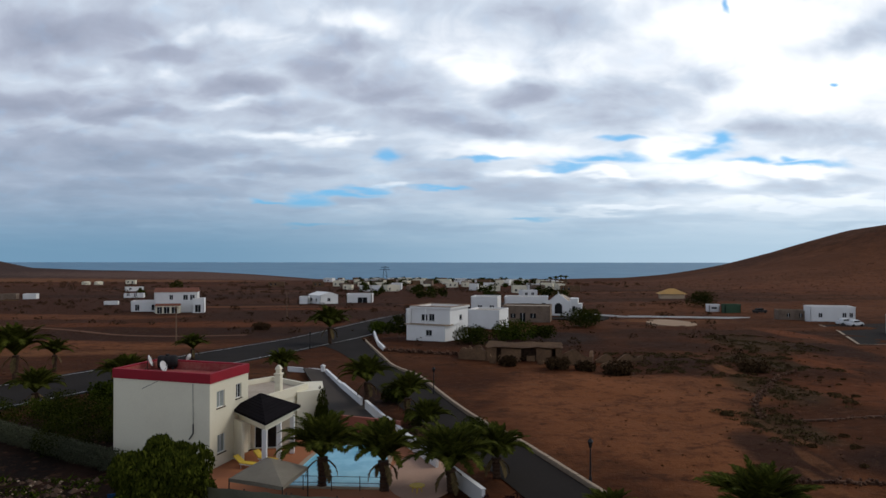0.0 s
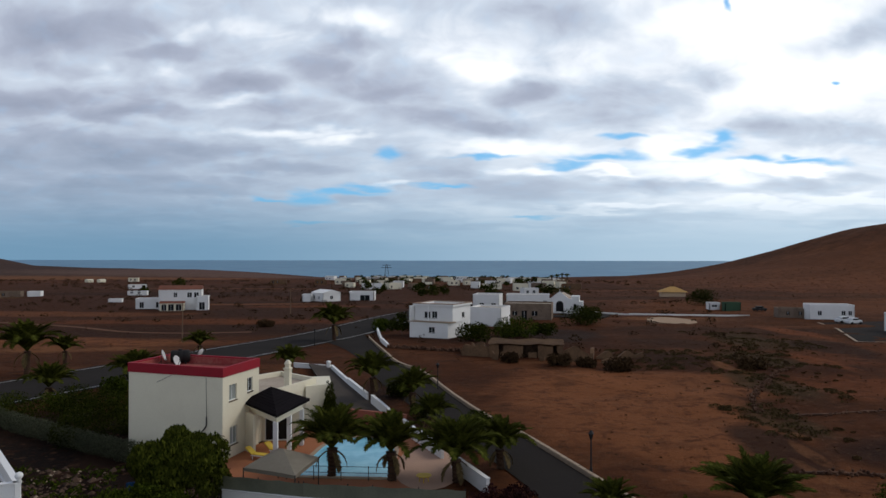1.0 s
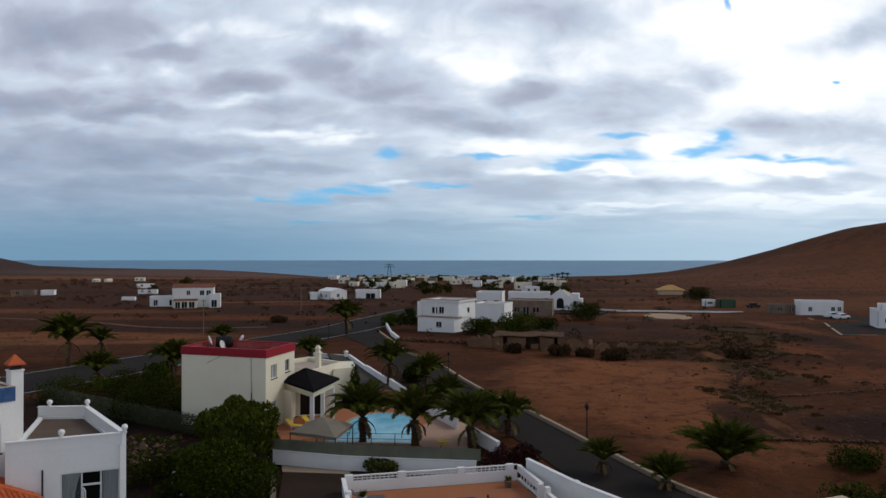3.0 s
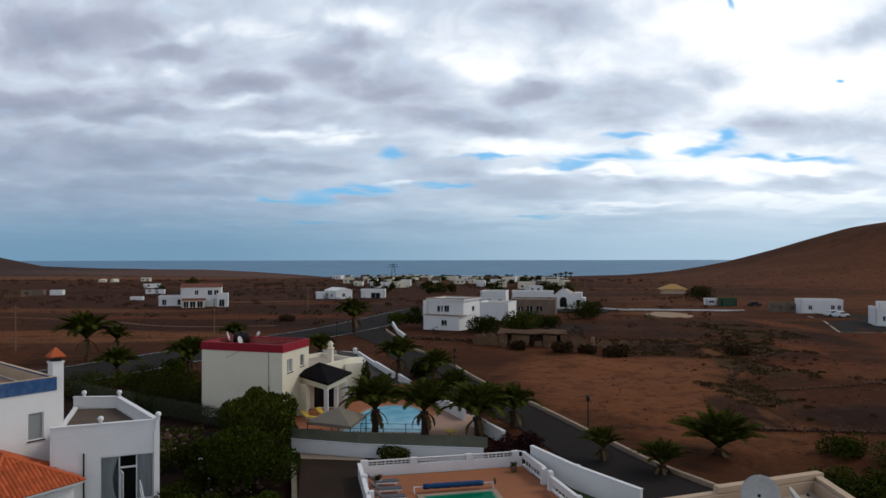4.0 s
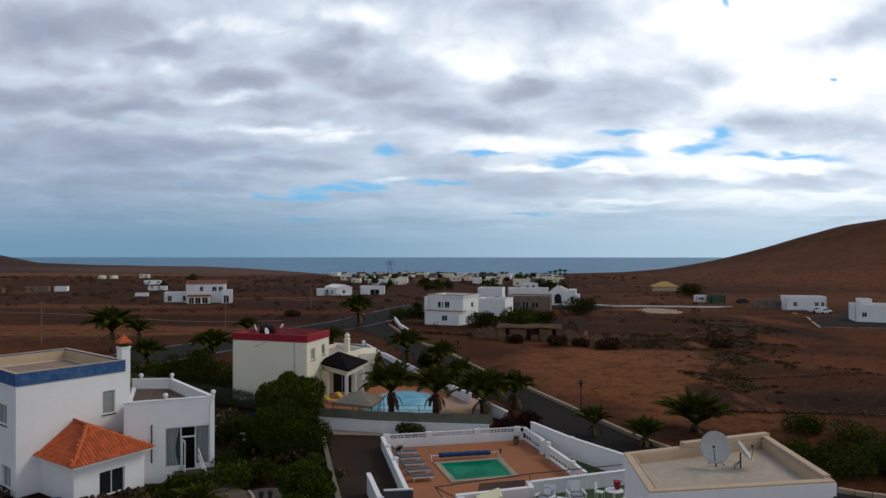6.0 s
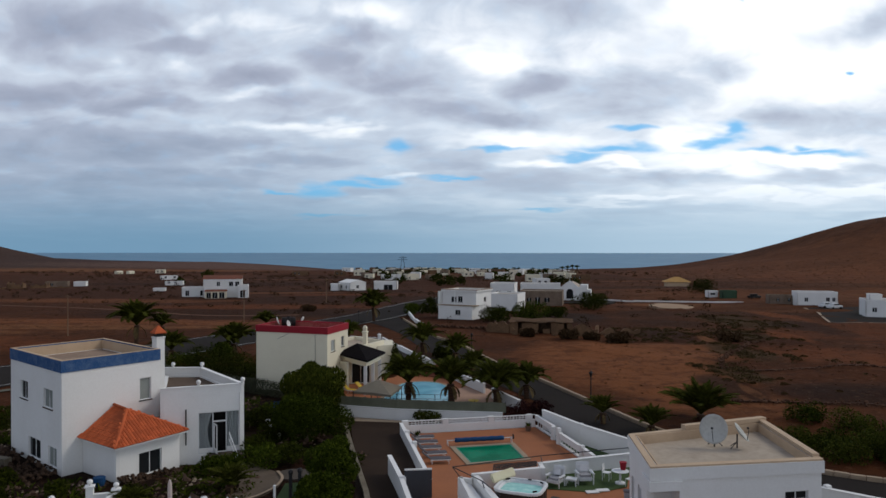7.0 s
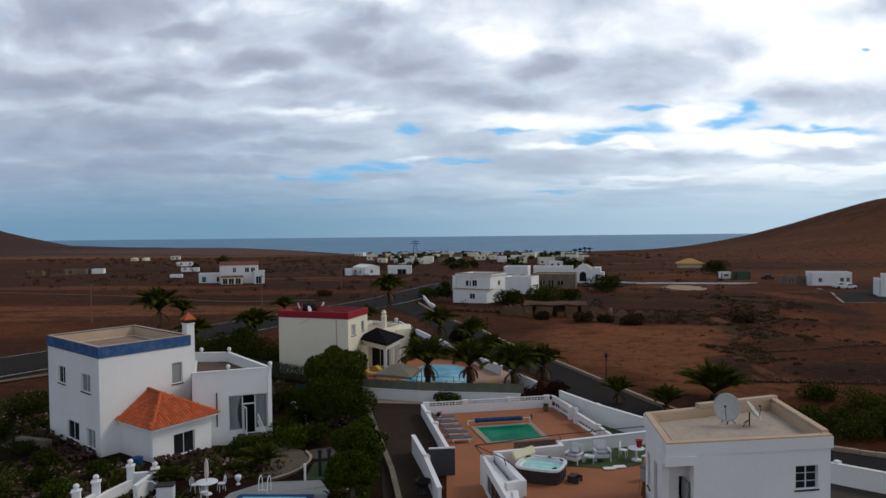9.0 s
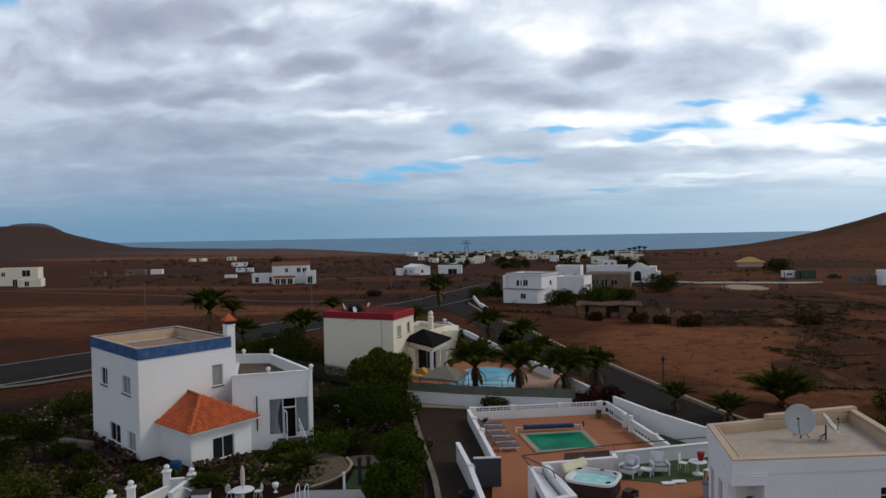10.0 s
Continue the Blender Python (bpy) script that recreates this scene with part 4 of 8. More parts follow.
def canopy():
    c = thing("canopy", "beige canvas pavilion canopy with dark open sides", "canopy")
    quad = [(-12.3, 41.7), (-8.9, 40.2), (-8.2, 44.0), (-11.2, 46.0)]
    top = (-10.2, 43.0, 2.75)
    bm = bmesh.new()
    v = [bm.verts.new((*q, 1.95)) for q in quad]
    k = bm.verts.new(top)
    d = [bm.verts.new((*q, 1.75)) for q in quad]
    for i in range(4):
        j = (i + 1) % 4
        mid = bm.verts.new((*((Vector(quad[i]) + Vector(quad[j])) * 0.5), 1.99))
        bm.faces.new((v[i], mid, k))
        bm.faces.new((mid, v[j], k))
        bm.faces.new((d[i], d[j], v[j], mid, v[i]))
    bmesh.ops.solidify(bm, geom=bm.faces[:], thickness=0.02)
    part("cloth", bm, CANVAS, c, "sun-bleached beige canvas")
    for q in quad:
        part("post", new_tube((*q, 0), (*q, 1.95), 0.035, sides=8), METAL_DARK, c)


canopy()


def sun_lounger(label, m, mat, cloth, group):
    s = thing("sun_lounger", label, "sun lounger", group, m)
    for x in (-0.3, 0.3):
        bm = bmesh.new()
        box(bm, x - 0.03, x + 0.03, -0.95, 0.45, 0.26, 0.32)
        part("rail", bm, mat, s)
    for x in (-0.28, 0.28):
        for y in (-0.8, 0.35):
            part("leg", new_tube((x, y, 0), (x * 0.9, y, 0.27), 0.025, sides=6), mat, s)
    bm = rounded_box(-0.3, 0.3, -0.98, 0.45, 0.31, 0.38, 0.03)
    part("seat_pad", bm, cloth, s)
    bm = rounded_box(-0.3, 0.3, 0, 0.72, 0, 0.07, 0.03, pose(0, 0.44, 0.32, 38, 0, 0))
    part("backrest", bm, cloth, s)
    return s


first = sun_lounger("white lounger with yellow cushion on the porch terrace", pose(-13.6, 50.4, 0, 0, 0, 70), METAL_WHITE, YELLOW, "porch loungers")
copy_thing(first, pose(-12.6, 51.6, 0, 0, 0, 60))
tbl = thing("side_table", "yellow plastic low table by the pool", "table", "", pose(-1.6, 45.2, 0))
part("tabletop", lathe(((0.45, 0.4), (0.5, 0.43), (0.5, 0.46), (0.45, 0.47)), 16), YELLOW, tbl)
for k in range(4):
    part("leg", new_tube((0.3 * math.cos(k * 1.57), 0.3 * math.sin(k * 1.57), 0), (0.25 * math.cos(k * 1.57), 0.25 * math.sin(k * 1.57), 0.42), 0.03, sides=6), YELLOW, tbl)

# ---- the house with the blue parapet ----


TERRACE_BROWN = surface("terrace_screed", (0.12, 0.085, 0.06), 0.9, (0.08, 0.055, 0.04), 3.0, 0.5, 0.8, 0.2)


def tiled_roof(parent, slopes, ridges):
    """Rows of curved clay tiles on each slope: (eave start, eave end, top over the start, top over the end)."""
    roof = part("roof", bmesh.new(), TERRACOTTA, parent, "orange clay tile hip roof")
    tile = bmesh.new()
    n = 6
    for y, lift in ((0.0, 0.02), (0.36, 0.0)):
        for i in range(n):
            t = math.pi * i / (n - 1)
            tile.verts.new((-0.105 * math.cos(t), y, 0.075 * math.sin(t) + lift))
    tile.verts.ensure_lookup_table()
    for i in range(n - 1):
        tile.faces.new((tile.verts[i], tile.verts[n + i], tile.verts[n + i + 1], tile.verts[i + 1]))
    tile.faces.new([tile.verts[i] for i in range(n)])
    data = bpy.data.meshes.new("tile")
    tile.to_mesh(data)
    tile.free()
    data.materials.append(TERRACOTTA)
    for a, b, ka, kb in slopes:
        A, B, KA, KB = Vector(a), Vector(b), Vector(ka), Vector(kb)
        ex = (B - A).normalized()
        nz = ex.cross(KA - A).normalized()
        ey = nz.cross(ex)
        m = Matrix((ex, ey, nz)).transposed().to_4x4()
        wide, xa, ya, xb, yb = (B - A).length, (KA - A).dot(ex), (KA - A).dot(ey), (KB - A).dot(ex), (KB - A).dot(ey)
        slab = bmesh.new()
        corners = [A, B, KB, KA] if (KA - KB).length > 0.01 else [A, B, KA]
        top = [slab.verts.new(p - nz * 0.005) for p in corners]
        low = [slab.verts.new(p - nz * 0.10) for p in corners]
        slab.faces.new(top)
        slab.faces.new(low[::-1])
        for i in range(len(corners)):
            j = (i + 1) % len(corners)
            slab.faces.new((low[i], low[j], top[j], top[i]))
        part("roof_slab", slab, TERRACOTTA, roof)
        y = -0.06
        while y < max(ya, yb) - 0.2:
            f, g = min(1.0, max(0.0, y / ya)), min(1.0, max(0.0, y / yb))
            x0, x1 = xa * f, wide + (xb - wide) * g
            x = math.ceil(x0 / 0.215) * 0.215
            while x < x1:
                t = m.copy()
                t.translation = A + ex * x + ey * y + nz * (0.002 + 0.004 * random.random())
                share("tile", data, roof, t)
                x += 0.215
            y += 0.32
    for p, q in ridges:
        bm = bmesh.new()
        tube(bm, Vector(p) + Vector((0, 0, 0.04)), Vector(q) + Vector((0, 0, 0.05)), 0.10, 0.10, 8)
        part("hip_cap", bm, TERRACOTTA, roof)
    return roof


def blue_house():
    h = thing("house", "white two-storey house with a blue painted parapet and tiled annex", "house", "villas")
    F, R, L = (-28.55, 24.07), (-24.5, 29.6), (-35.4, 29.85)
    B = (L[0] + R[0] - F[0], L[1] + R[1] - F[1])
    zt = 6.62
    _, dl = along(F, L)
    _, dr = along(F, R)
    left_holes = [(s * dl, e * dl, a, b) for s, e, a, b in ((0.16, 0.33, 4.05, 5.3), (0.64, 0.79, 4.1, 5.35), (0.09, 0.25, 0.3, 1.6), (0.39, 0.63, 0.3, 1.65))]
    right_holes = [(5.35, 6.2, 3.96, 5.5)]
    for a, b, side, holes in ((F, L, -1, left_holes), (F, R, 1, right_holes), (R, B, 1, ()), (L, B, -1, ())):
        part("wall", wall_run(a, b, -0.1, zt, 0.3, holes, side), WHITE, h)
        for k, hole in enumerate(holes):
            window(h, a, b, hole, 0.3, METAL_WHITE, side, 2 if side < 0 else 1, backing=SHUTTER if side > 0 else (GLASS if k % 2 else SHUTTER))
    out = [F, R, B, L]
    part("roof", new_prism(inset(out, 0.33), zt - 0.3, zt - 0.02), ROOF_BROWN, h, "brown weathered roof deck")
    big = inset(out, -0.05)
    part("parapet", ring(big, 0.22, zt, 7.38), BLUE_PAINT, h, "blue painted parapet band, worn at the corner")
    part("parapet_inside", ring(inset(big, 0.224), 0.06, zt - 0.02, 7.30), TAN_PAINT, h, "pale tan inner face of the parapet")
    part("parapet_top", ring(inset(big, 0.02), 0.22, 7.384, 7.41), TAN_PAINT, h)
    # chimney at the corner with a tiled cap
    cx, cy = -24.85, 30.25
    c = lathe(((0.44, -0.5), (0.44, 8.1), (0.5, 8.12), (0.5, 8.2)), 4, (cx, cy))
    bmesh.ops.rotate(c, cent=(cx, cy, 0), matrix=Matrix.Rotation(radians(8), 3, "Z"), verts=c.verts[:])
    chim = part("chimney", c, WHITE, h)
    part("smoke_vent", lathe(((0.36, 8.2), (0.36, 8.47)), 4, (cx, cy)), METAL_DARK, chim)
    part("tiled_cap", lathe(((0.6, 8.45), (0.6, 8.52), (0.05, 9.0)), 4, (cx, cy)), TERRACOTTA, chim)
    # terrace block with a roof terrace
    A, T, C, D = (-23.4, 27.0), (-18.3, 29.15), (-23.6, 35.8), (-26.5, 35.6)
    m, dt = along(A, T)
    doors = [(2.45, 5.25, 0.3, 3.2)]
    part("terrace_wall", wall_run(A, T, -0.8, 4.45, 0.3, doors, 1), WHITE, h)
    part("terrace_wall", wall_run(T, C, -0.8, 4.45, 0.3, (), 1), WHITE, h)
    part("terrace_wall", wall_run(C, D, -0.8, 4.45, 0.3, (), 1), WHITE, h)
    part("terrace_wall", wall_run(D, A, -0.8, 4.45, 0.25, (), 1), WHITE, h)
    out = [A, T, C, D]
    part("terrace_floor", new_prism(inset(out, 0.25), 4.15, 4.3), TERRACE_BROWN, h, "dark brown roof terrace floor")
    for a, b in ((A, T), (T, C), (C, D)):
        part("terrace_parapet", wall_run(a, b, 4.454, 5.0, 0.2, (), 1), WHITE, h)
        m2, d2 = along(a, b)
        bm = bmesh.new()
        box(bm, -0.02, d2 + 0.03, -0.04, 0.25, 5.004, 5.06)
        bmesh.ops.transform(bm, matrix=m2, verts=bm.verts[:])
        part("terrace_coping", bm, WHITE, h)
    for q in (tuple(Vector(A).lerp(Vector(T), 0.45)), T, C, tuple(Vector(C).lerp(Vector(D), 0.8))):
        part("ball_finial", lathe(((0.12, 5.06), (0.08, 5.14), (0.15, 5.24), (0.17, 5.32), (0.13, 5.42), (0.03, 5.47)), 10, inset_point(q, out)), WHITE, h, smooth=True)
    # glazed front: two lights with curtains and a door between
    s0, s1, z0, z1 = doors[0]
    g = part("glazed_front", bmesh.new(), METAL_WHITE, h)
    cuts = (s0, s0 + 0.34 * (s1 - s0), 0, s0 + 0.66 * (s1 - s0), 0, s1)
    for x in (s0, cuts[1], cuts[3], s1 - 0.06):
        bm = bmesh.new()
        box(bm, x, x + 0.07, 0.08, 0.16, z0, z1)
        bmesh.ops.transform(bm, matrix=m, verts=bm.verts[:])
        part("post", bm, METAL_WHITE, g)
    for za, zb, xa, xb in ((z1 - 0.07, z1, s0, s1), (z1 - 0.75, z1 - 0.66, cuts[1], cuts[3]), (z0, z0 + 0.08, s0, s1)):
        bm = bmesh.new()
        box(bm, xa, xb, 0.07, 0.165, za, zb)
        bmesh.ops.transform(bm, matrix=m, verts=bm.verts[:])
        part("rail", bm, METAL_WHITE, g)
    for xa, xb in ((s0 + 0.07, cuts[1]), (cuts[3] + 0.07, s1 - 0.06)):
        bm = bmesh.new()
        box(bm, xa, xb, 0.115, 0.125, z0 + 0.08, z1 - 0.07)
        bmesh.ops.transform(bm, matrix=m, verts=bm.verts[:])
        pane = part("pane", bm, CLEAR_GLASS, g)
        pane.visible_shadow = False
    for xa, xb, draw in ((s0 + 0.08, cuts[1] - 0.02, 0.65), (cuts[3] + 0.1, s1 - 0.08, 0.9)):
        bm = bmesh.new()
        nx = 26
        grid = []
        for i in range(nx + 1):
            f = i / nx
            col = []
            for j in range(9):
                zf = j / 8
                pull = 1.0 if draw > 0.8 else 1 - 0.55 * math.sin(math.pi * min(1, zf * 1.0)) * 0.6
                col.append(bm.verts.new(m @ Vector((xa + (xb - xa) * f * pull, 0.24 + 0.016 * math.sin(f * 31 + 3 * math.sin(f * 5)), z0 + 0.1 + (z1 - z0 - 0.2) * zf))))
            grid.append(col)
        for p, q in zip(grid, grid[1:]):
            for j in range(8):
                bm.faces.new((p[j], q[j], q[j + 1], p[j + 1]))
        bmesh.ops.solidify(bm, geom=bm.faces[:], thickness=0.01)
        part("curtain", bm, CURTAIN, g, "pale gathered curtain behind the glass")
    for xa, xb in ((s0, cuts[1]), (cuts[3], s1)):
        bm = bmesh.new()
        box(bm, xa + 0.07, xb, 0.06, 0.2, z0 + 0.08, z0 + 0.36)
        bmesh.ops.transform(bm, matrix=m, verts=bm.verts[:])
        part("apron", bm, WHITE, g)
    leaf = part("door_leaf", bmesh.new(), METAL_WHITE, g, "open white glazed door leaf")
    for xa, xb, za, zb in ((0.0, 0.08, 0.0, 2.0), (0.62, 0.7, 0.0, 2.0), (0.08, 0.62, 1.9, 2.0), (0.08, 0.62, 0.0, 0.3)):
        bm = bmesh.new()
        box(bm, xa, xb, 0.0, 0.05, za, zb)
        bmesh.ops.transform(bm, matrix=m @ pose(cuts[1] + 0.08, 0.06, z0 + 0.08, 0, 0, -78), verts=bm.verts[:])
        part("rail", bm, METAL_WHITE, leaf)
    # near-black back and floor paint the room's shade behind the glass
    bm = bmesh.new()
    box(bm, s0 - 0.3, s1 + 0.3, 1.6, 1.65, z0 - 0.5, z1 + 0.4)
    box(bm, s0 - 0.3, s1 + 0.3, 0.305, 1.6, z0 - 0.12, z0 - 0.05)
    bmesh.ops.transform(bm, matrix=m, verts=bm.verts[:])
    part("shade_lining", bm, PLASTIC_DARK, h, "near-black lining standing in for the unlit room behind the glazing")
    bm = bmesh.new()
    box(bm, s0 + 0.6, s1 + 0.1, -1.2, -0.01, -0.7, 0.34)
    bmesh.ops.transform(bm, matrix=m, verts=bm.verts[:])
    part("landing", bm, DRIVE, h)
    for k in range(3):
        bm = bmesh.new()
        box(bm, s0 + 1.2, s1 + 0.1, -1.5 - 0.3 * k, -1.21 - 0.3 * k, -0.8, 0.22 - 0.12 * k)
        bmesh.ops.transform(bm, matrix=m, verts=bm.verts[:])
        part("step", bm, DRIVE, h)
    rail = part("stair_rail", bmesh.new(), METAL_WHITE, h)
    for z in (0.45, 0.95):
        bm = bmesh.new()
        tube(bm, m @ Vector((4.5, -0.05, z + 0.75)), m @ Vector((4.9, -2.5, z - 0.45)), 0.035, sides=6)
        part("bar", bm, METAL_WHITE, rail)
    for k in range(8):
        f = k / 7
        bm = bmesh.new()
        p = Vector((4.5 + 0.4 * f, -0.05 - 2.45 * f, 0))
        tube(bm, m @ Vector((p.x, p.y, 1.2 - 1.2 * f)), m @ Vector((p.x, p.y, 1.7 - 1.2 * f)), 0.018, sides=6)
        part("baluster", bm, METAL_WHITE, rail)
    bm = bmesh.new()
    tube(bm, m @ Vector((1.65, -0.06, 1.05)), m @ Vector((1.65, -0.06, 3.5)), 0.045, sides=8)
    part("drain_pipe", bm, METAL_DARK, h)
    # annex with the tiled hip roof
    ef, er, el, pk = (-24.24, 22.28), (-21.45, 26.83), (-27.93, 24.92), (-26.45, 26.75, 4.0)
    wf, wr, wl = (-24.5, 22.9), (-22.05, 26.9), (-27.75, 25.15)
    m, d2 = along(wf, wr)
    hole = (1.62, 3.3, -0.05, 1.42)
    part("annex_wall", wall_run(wf, wr, -0.8, 2.2, 0.25, (hole,), 1), WHITE, h)
    part("annex_wall", wall_run(wf, wl, -0.8, 2.2, 0.25, (), -1), WHITE, h)
    part("annex_wall", wall_run(wr, (-22.6, 27.6), -0.2, 2.12, 0.25, (), 1), WHITE, h)
    window(h, wf, wr, hole, 0.25, METAL_WHITE, 1, 2)
    pa, pb, eb = (-26.5, 26.87, 3.97), (-24.97, 25.46, 3.95), (-24.3, 29.5, 2.3)
    el3, ef3, er3 = (*el, 2.3), (*ef, 2.3), (*er, 2.3)
    part("eave_board", ring([ef, er, (-24.6, 29.2), el], 0.35, 2.17, 2.28), WHITE, h)
    tiled_roof(h, ((el3, ef3, pa, pb), (ef3, er3, pb, pb), (er3, eb, pb, pa)), ((ef3, pb), (er3, pb), (pa, pb)))
    # lava-rock bank at the foot of the walls
    stones = []
    for _ in range(6):
        bm = rock(0.3)
        data = bpy.data.meshes.new("plinth_stone")
        bm.to_mesh(data)
        bm.free()
        data.materials.append(LAVA)
        stones.append(data)
    for a, b, s, reach in ((wf, wr, -1, 1.0), (F, L, 1, 2.0)):
        m, d3 = along(a, b)
        for _ in range(120 if reach < 1.5 else 230):
            x, out = random.random() * d3, random.random()
            q = m @ Vector((x, s * (0.12 + reach * out), 0))
            base = 0.05 - 0.5 * x / d3 * (s < 0) + 0.28 * (1 - out)
            k = 0.28 + 0.45 * random.random()
            share("plinth_stone", random.choice(stones), h, pose(q.x, q.y, base, 90 * random.random(), 90 * random.random(), 360 * random.random()) @ Matrix.Diagonal((k, k * 0.9, k * 0.8, 1)))
    return h


def inset_point(q, outline):
    c = sum((Vector(p) for p in outline), Vector((0, 0))) / len(outline)
    return tuple(Vector(q) + (c - Vector(q)).normalized() * 0.12)


def rock(r):
    bm = bmesh.new()
    bmesh.ops.create_icosphere(bm, subdivisions=1, radius=r)
    s = random.random() * 100
    for v in bm.verts:
        v.co *= 0.8 + 0.35 * noise.noise((v.co.x * 5 + s, v.co.y * 5, v.co.z * 5))
    return bm


def clear_glass():
    m = bpy.data.materials.new("clear_glass")
    m.use_nodes = True
    net = Net(m.node_tree)
    base = net.nodes["Principled BSDF"]
    net.put(base, Base_Color=(0.5, 0.55, 0.55, 1), Roughness=0.02, Alpha=0.05)
    base.inputs["Specular IOR Level"].default_value = 0.25
    return m


CLEAR_GLASS = clear_glass()
CURTAIN = surface("curtain_cloth", (0.40, 0.43, 0.43), 0.95, (0.28, 0.31, 0.31), 10.0, 1.0, 0.5, 0.0)
blue_house()

# ---- the pool plot ----
bm = new_prism(((-7.4, 34.7), (3.2, 37.2), (6.0, 26.3), (7.6, 23.3), (1.6, 21.2), (-2.6, 19.2), (-2.4, 8.0), (-4.9, 8.0), (-5.3, 23.0)), -0.25, 0.0)
setting("pool_deck", bm, DECK, "terracotta paved deck round the green pool", "terrace")
DECK_Z = 1.1
bm = new_prism(((-2.2, 18.7), (-1.0, 14.0), (-1.8, 11.6), (-1.8, 7.0), (5.0, 7.0), (5.1, 15.0), (7.5, 23.2), (1.6, 21.0)), -0.1, DECK_Z)
setting("lounge_deck", bm, DECK, "raised terracotta paved lounge deck", "terrace")
bm = new_prism(((1.7, 18.9), (4.6, 18.3), (6.4, 19.3), (7.5, 23.0), (1.8, 21.2)), DECK_Z + 0.004, DECK_Z + 0.03)
setting("lawn", bm, LAWN, "artificial lawn strip beside the hot tub", "lawn")
bm = new_prism(((3.4, 36.6), (4.6, 35.2), (8.9, 28.3), (8.6, 27.0), (6.0, 26.6)), -0.1, 0.015)
setting("lawn_strip", bm, LAWN, "green lawn strip along the street wall", "lawn")
bm = new_prism(((-12.2, 38.9), (-7.7, 38.4), (-5.6, 23.2), (-7.3, 24.6), (-5.3, 14.0), (-7.4, 8.0), (-8.6, 16.0), (-10.4, 29.0)), -0.1, 0.012)
setting("gravel_strip", bm, GRAVEL, "dark volcanic gravel drive between two low walls", "gravel")
bm = new_prism(((-12.6, 40.4), (-7.7, 39.0), (-7.7, 38.4), (-12.2, 38.9)), -0.1, 0.03)
setting("pavement", bm, KERB, "beige concrete path at the foot of the boundary wall", "path")
swimming_pool("green rectangular swimming pool with a pale rim", [(-2.3, 27.2), (1.5, 28.3), (0.8, 31.9), (-3.3, 30.9)], WATER_GREEN, KERB, tile_mat=GREEN_TILE)


def block_wall(points, holes_from):
    """The white wall behind the pool with pierced blocks between piers."""
    w = tagged(new("balustrade_wall"), "white pool wall topped with pierced concrete blocks", "wall", "", "structure")
    a, b = points
    m, length = along(a, b)
    part("wall_panel", wall_run(a, b, -0.1, 0.6, 0.2, (), 1), WHITE, w)
    base = bmesh.new()
    box(base, 0, 0.52, 0.05, 0.15, 0, 0.03)
    box(base, 0, 0.52, 0.05, 0.15, 0.21, 0.24)
    for x in (0, 0.24, 0.49):
        box(base, x, x + 0.03, 0.05, 0.15, 0.03, 0.21)
    box(base, 0.03, 0.24, 0.08, 0.12, 0.10, 0.135)
    box(base, 0.27, 0.49, 0.08, 0.12, 0.10, 0.135)
    data = bpy.data.meshes.new("pierced_block")
    base.to_mesh(data)
    base.free()
    data.materials.append(WHITE)
    n = int(length / 0.54)
    piers = {0, n // 3, 2 * n // 3, n - 1}
    for k in range(n):
        if k in piers:
            bm = rounded_box(k * 0.54, k * 0.54 + 0.5, -0.04, 0.24, 0.6, 1.03, 0.02)
            bmesh.ops.transform(bm, matrix=m, verts=bm.verts[:])
            part("pier", bm, WHITE, w)
        else:
            share("pierced_block", data, w, m @ Matrix.Translation((k * 0.54, 0, 0.602)) @ Matrix.Diagonal((1, 1, 1.45, 1)))
    bm = bmesh.new()
    box(bm, 0, length, 0.03, 0.17, 0.952, 0.985)
    bmesh.ops.transform(bm, matrix=m, verts=bm.verts[:])
    part("coping", bm, WHITE, w)


block_wall(((-7.5, 34.8), (3.2, 37.3)), None)
garden_wall("garden_wall", "low white wall between pool deck and gravel drive", ((-4.75, 21.2), (-5.1, 23.1), (-7.5, 34.8)), 0.9, 0.18)


def railing_wall(points, height, drop):
    """A white beam on slim uprights over a low footing, open between."""
    w = tagged(new("railing_wall"), "white beam wall on slim uprights beside the pool deck", "wall", "", "structure")
    for a, b in zip(points, points[1:]):
        m, length = along(a, b)
        part("footing", wall_run(a, b, -0.1, 0.12, 0.18, (), 1), WHITE, w)
        part("beam", wall_run(a, b, height - drop, height - 0.05, 0.16, (), 1), WHITE, w)
        bm = new_box(-0.02, length + 0.02, -0.04, 0.2, height - 0.05, height)
        bmesh.ops.transform(bm, matrix=m, verts=bm.verts[:])
        part("coping", bm, WHITE, w)
        n = max(2, int(length / 0.45))
        for k in range(1, n):
            bm = new_box(length * k / n - 0.025, length * k / n + 0.025, 0.05, 0.11, 0.12, height - drop)
            bmesh.ops.transform(bm, matrix=m, verts=bm.verts[:])
            part("upright", bm, WHITE, w)


railing_wall(((3.2, 37.3), (4.2, 33.6)), 0.98, 0.46)
railing_wall(((4.4, 32.1), (5.4, 28.2), (5.8, 26.3)), 0.88, 0.46)
garden_wall("garden_wall", "tall white wall between gravel drive and pool deck", ((-5.35, 15.0), (-6.4, 20.4), (-7.5, 24.9)), 1.25, 0.2)
garden_wall("street_wall", "white wall along the street", ((8.9, 28.0), (6.1, 32.4), (3.9, 37.0)), 1.48, 0.2)
garden_wall("street_wall", "white wall along the street", ((25.5, 12.7), (19.4, 17.6), (15.3, 20.9)), 1.22, 0.2)
setting("side_yard", new_prism(((13.7, 8.0), (25.4, 8.0), (25.4, 12.6), (19.3, 17.5), (15.2, 20.8), (13.7, 20.0)), -0.12, 0.02), DRIVE, "worn grey-brown paved yard inside the street wall", "yard")
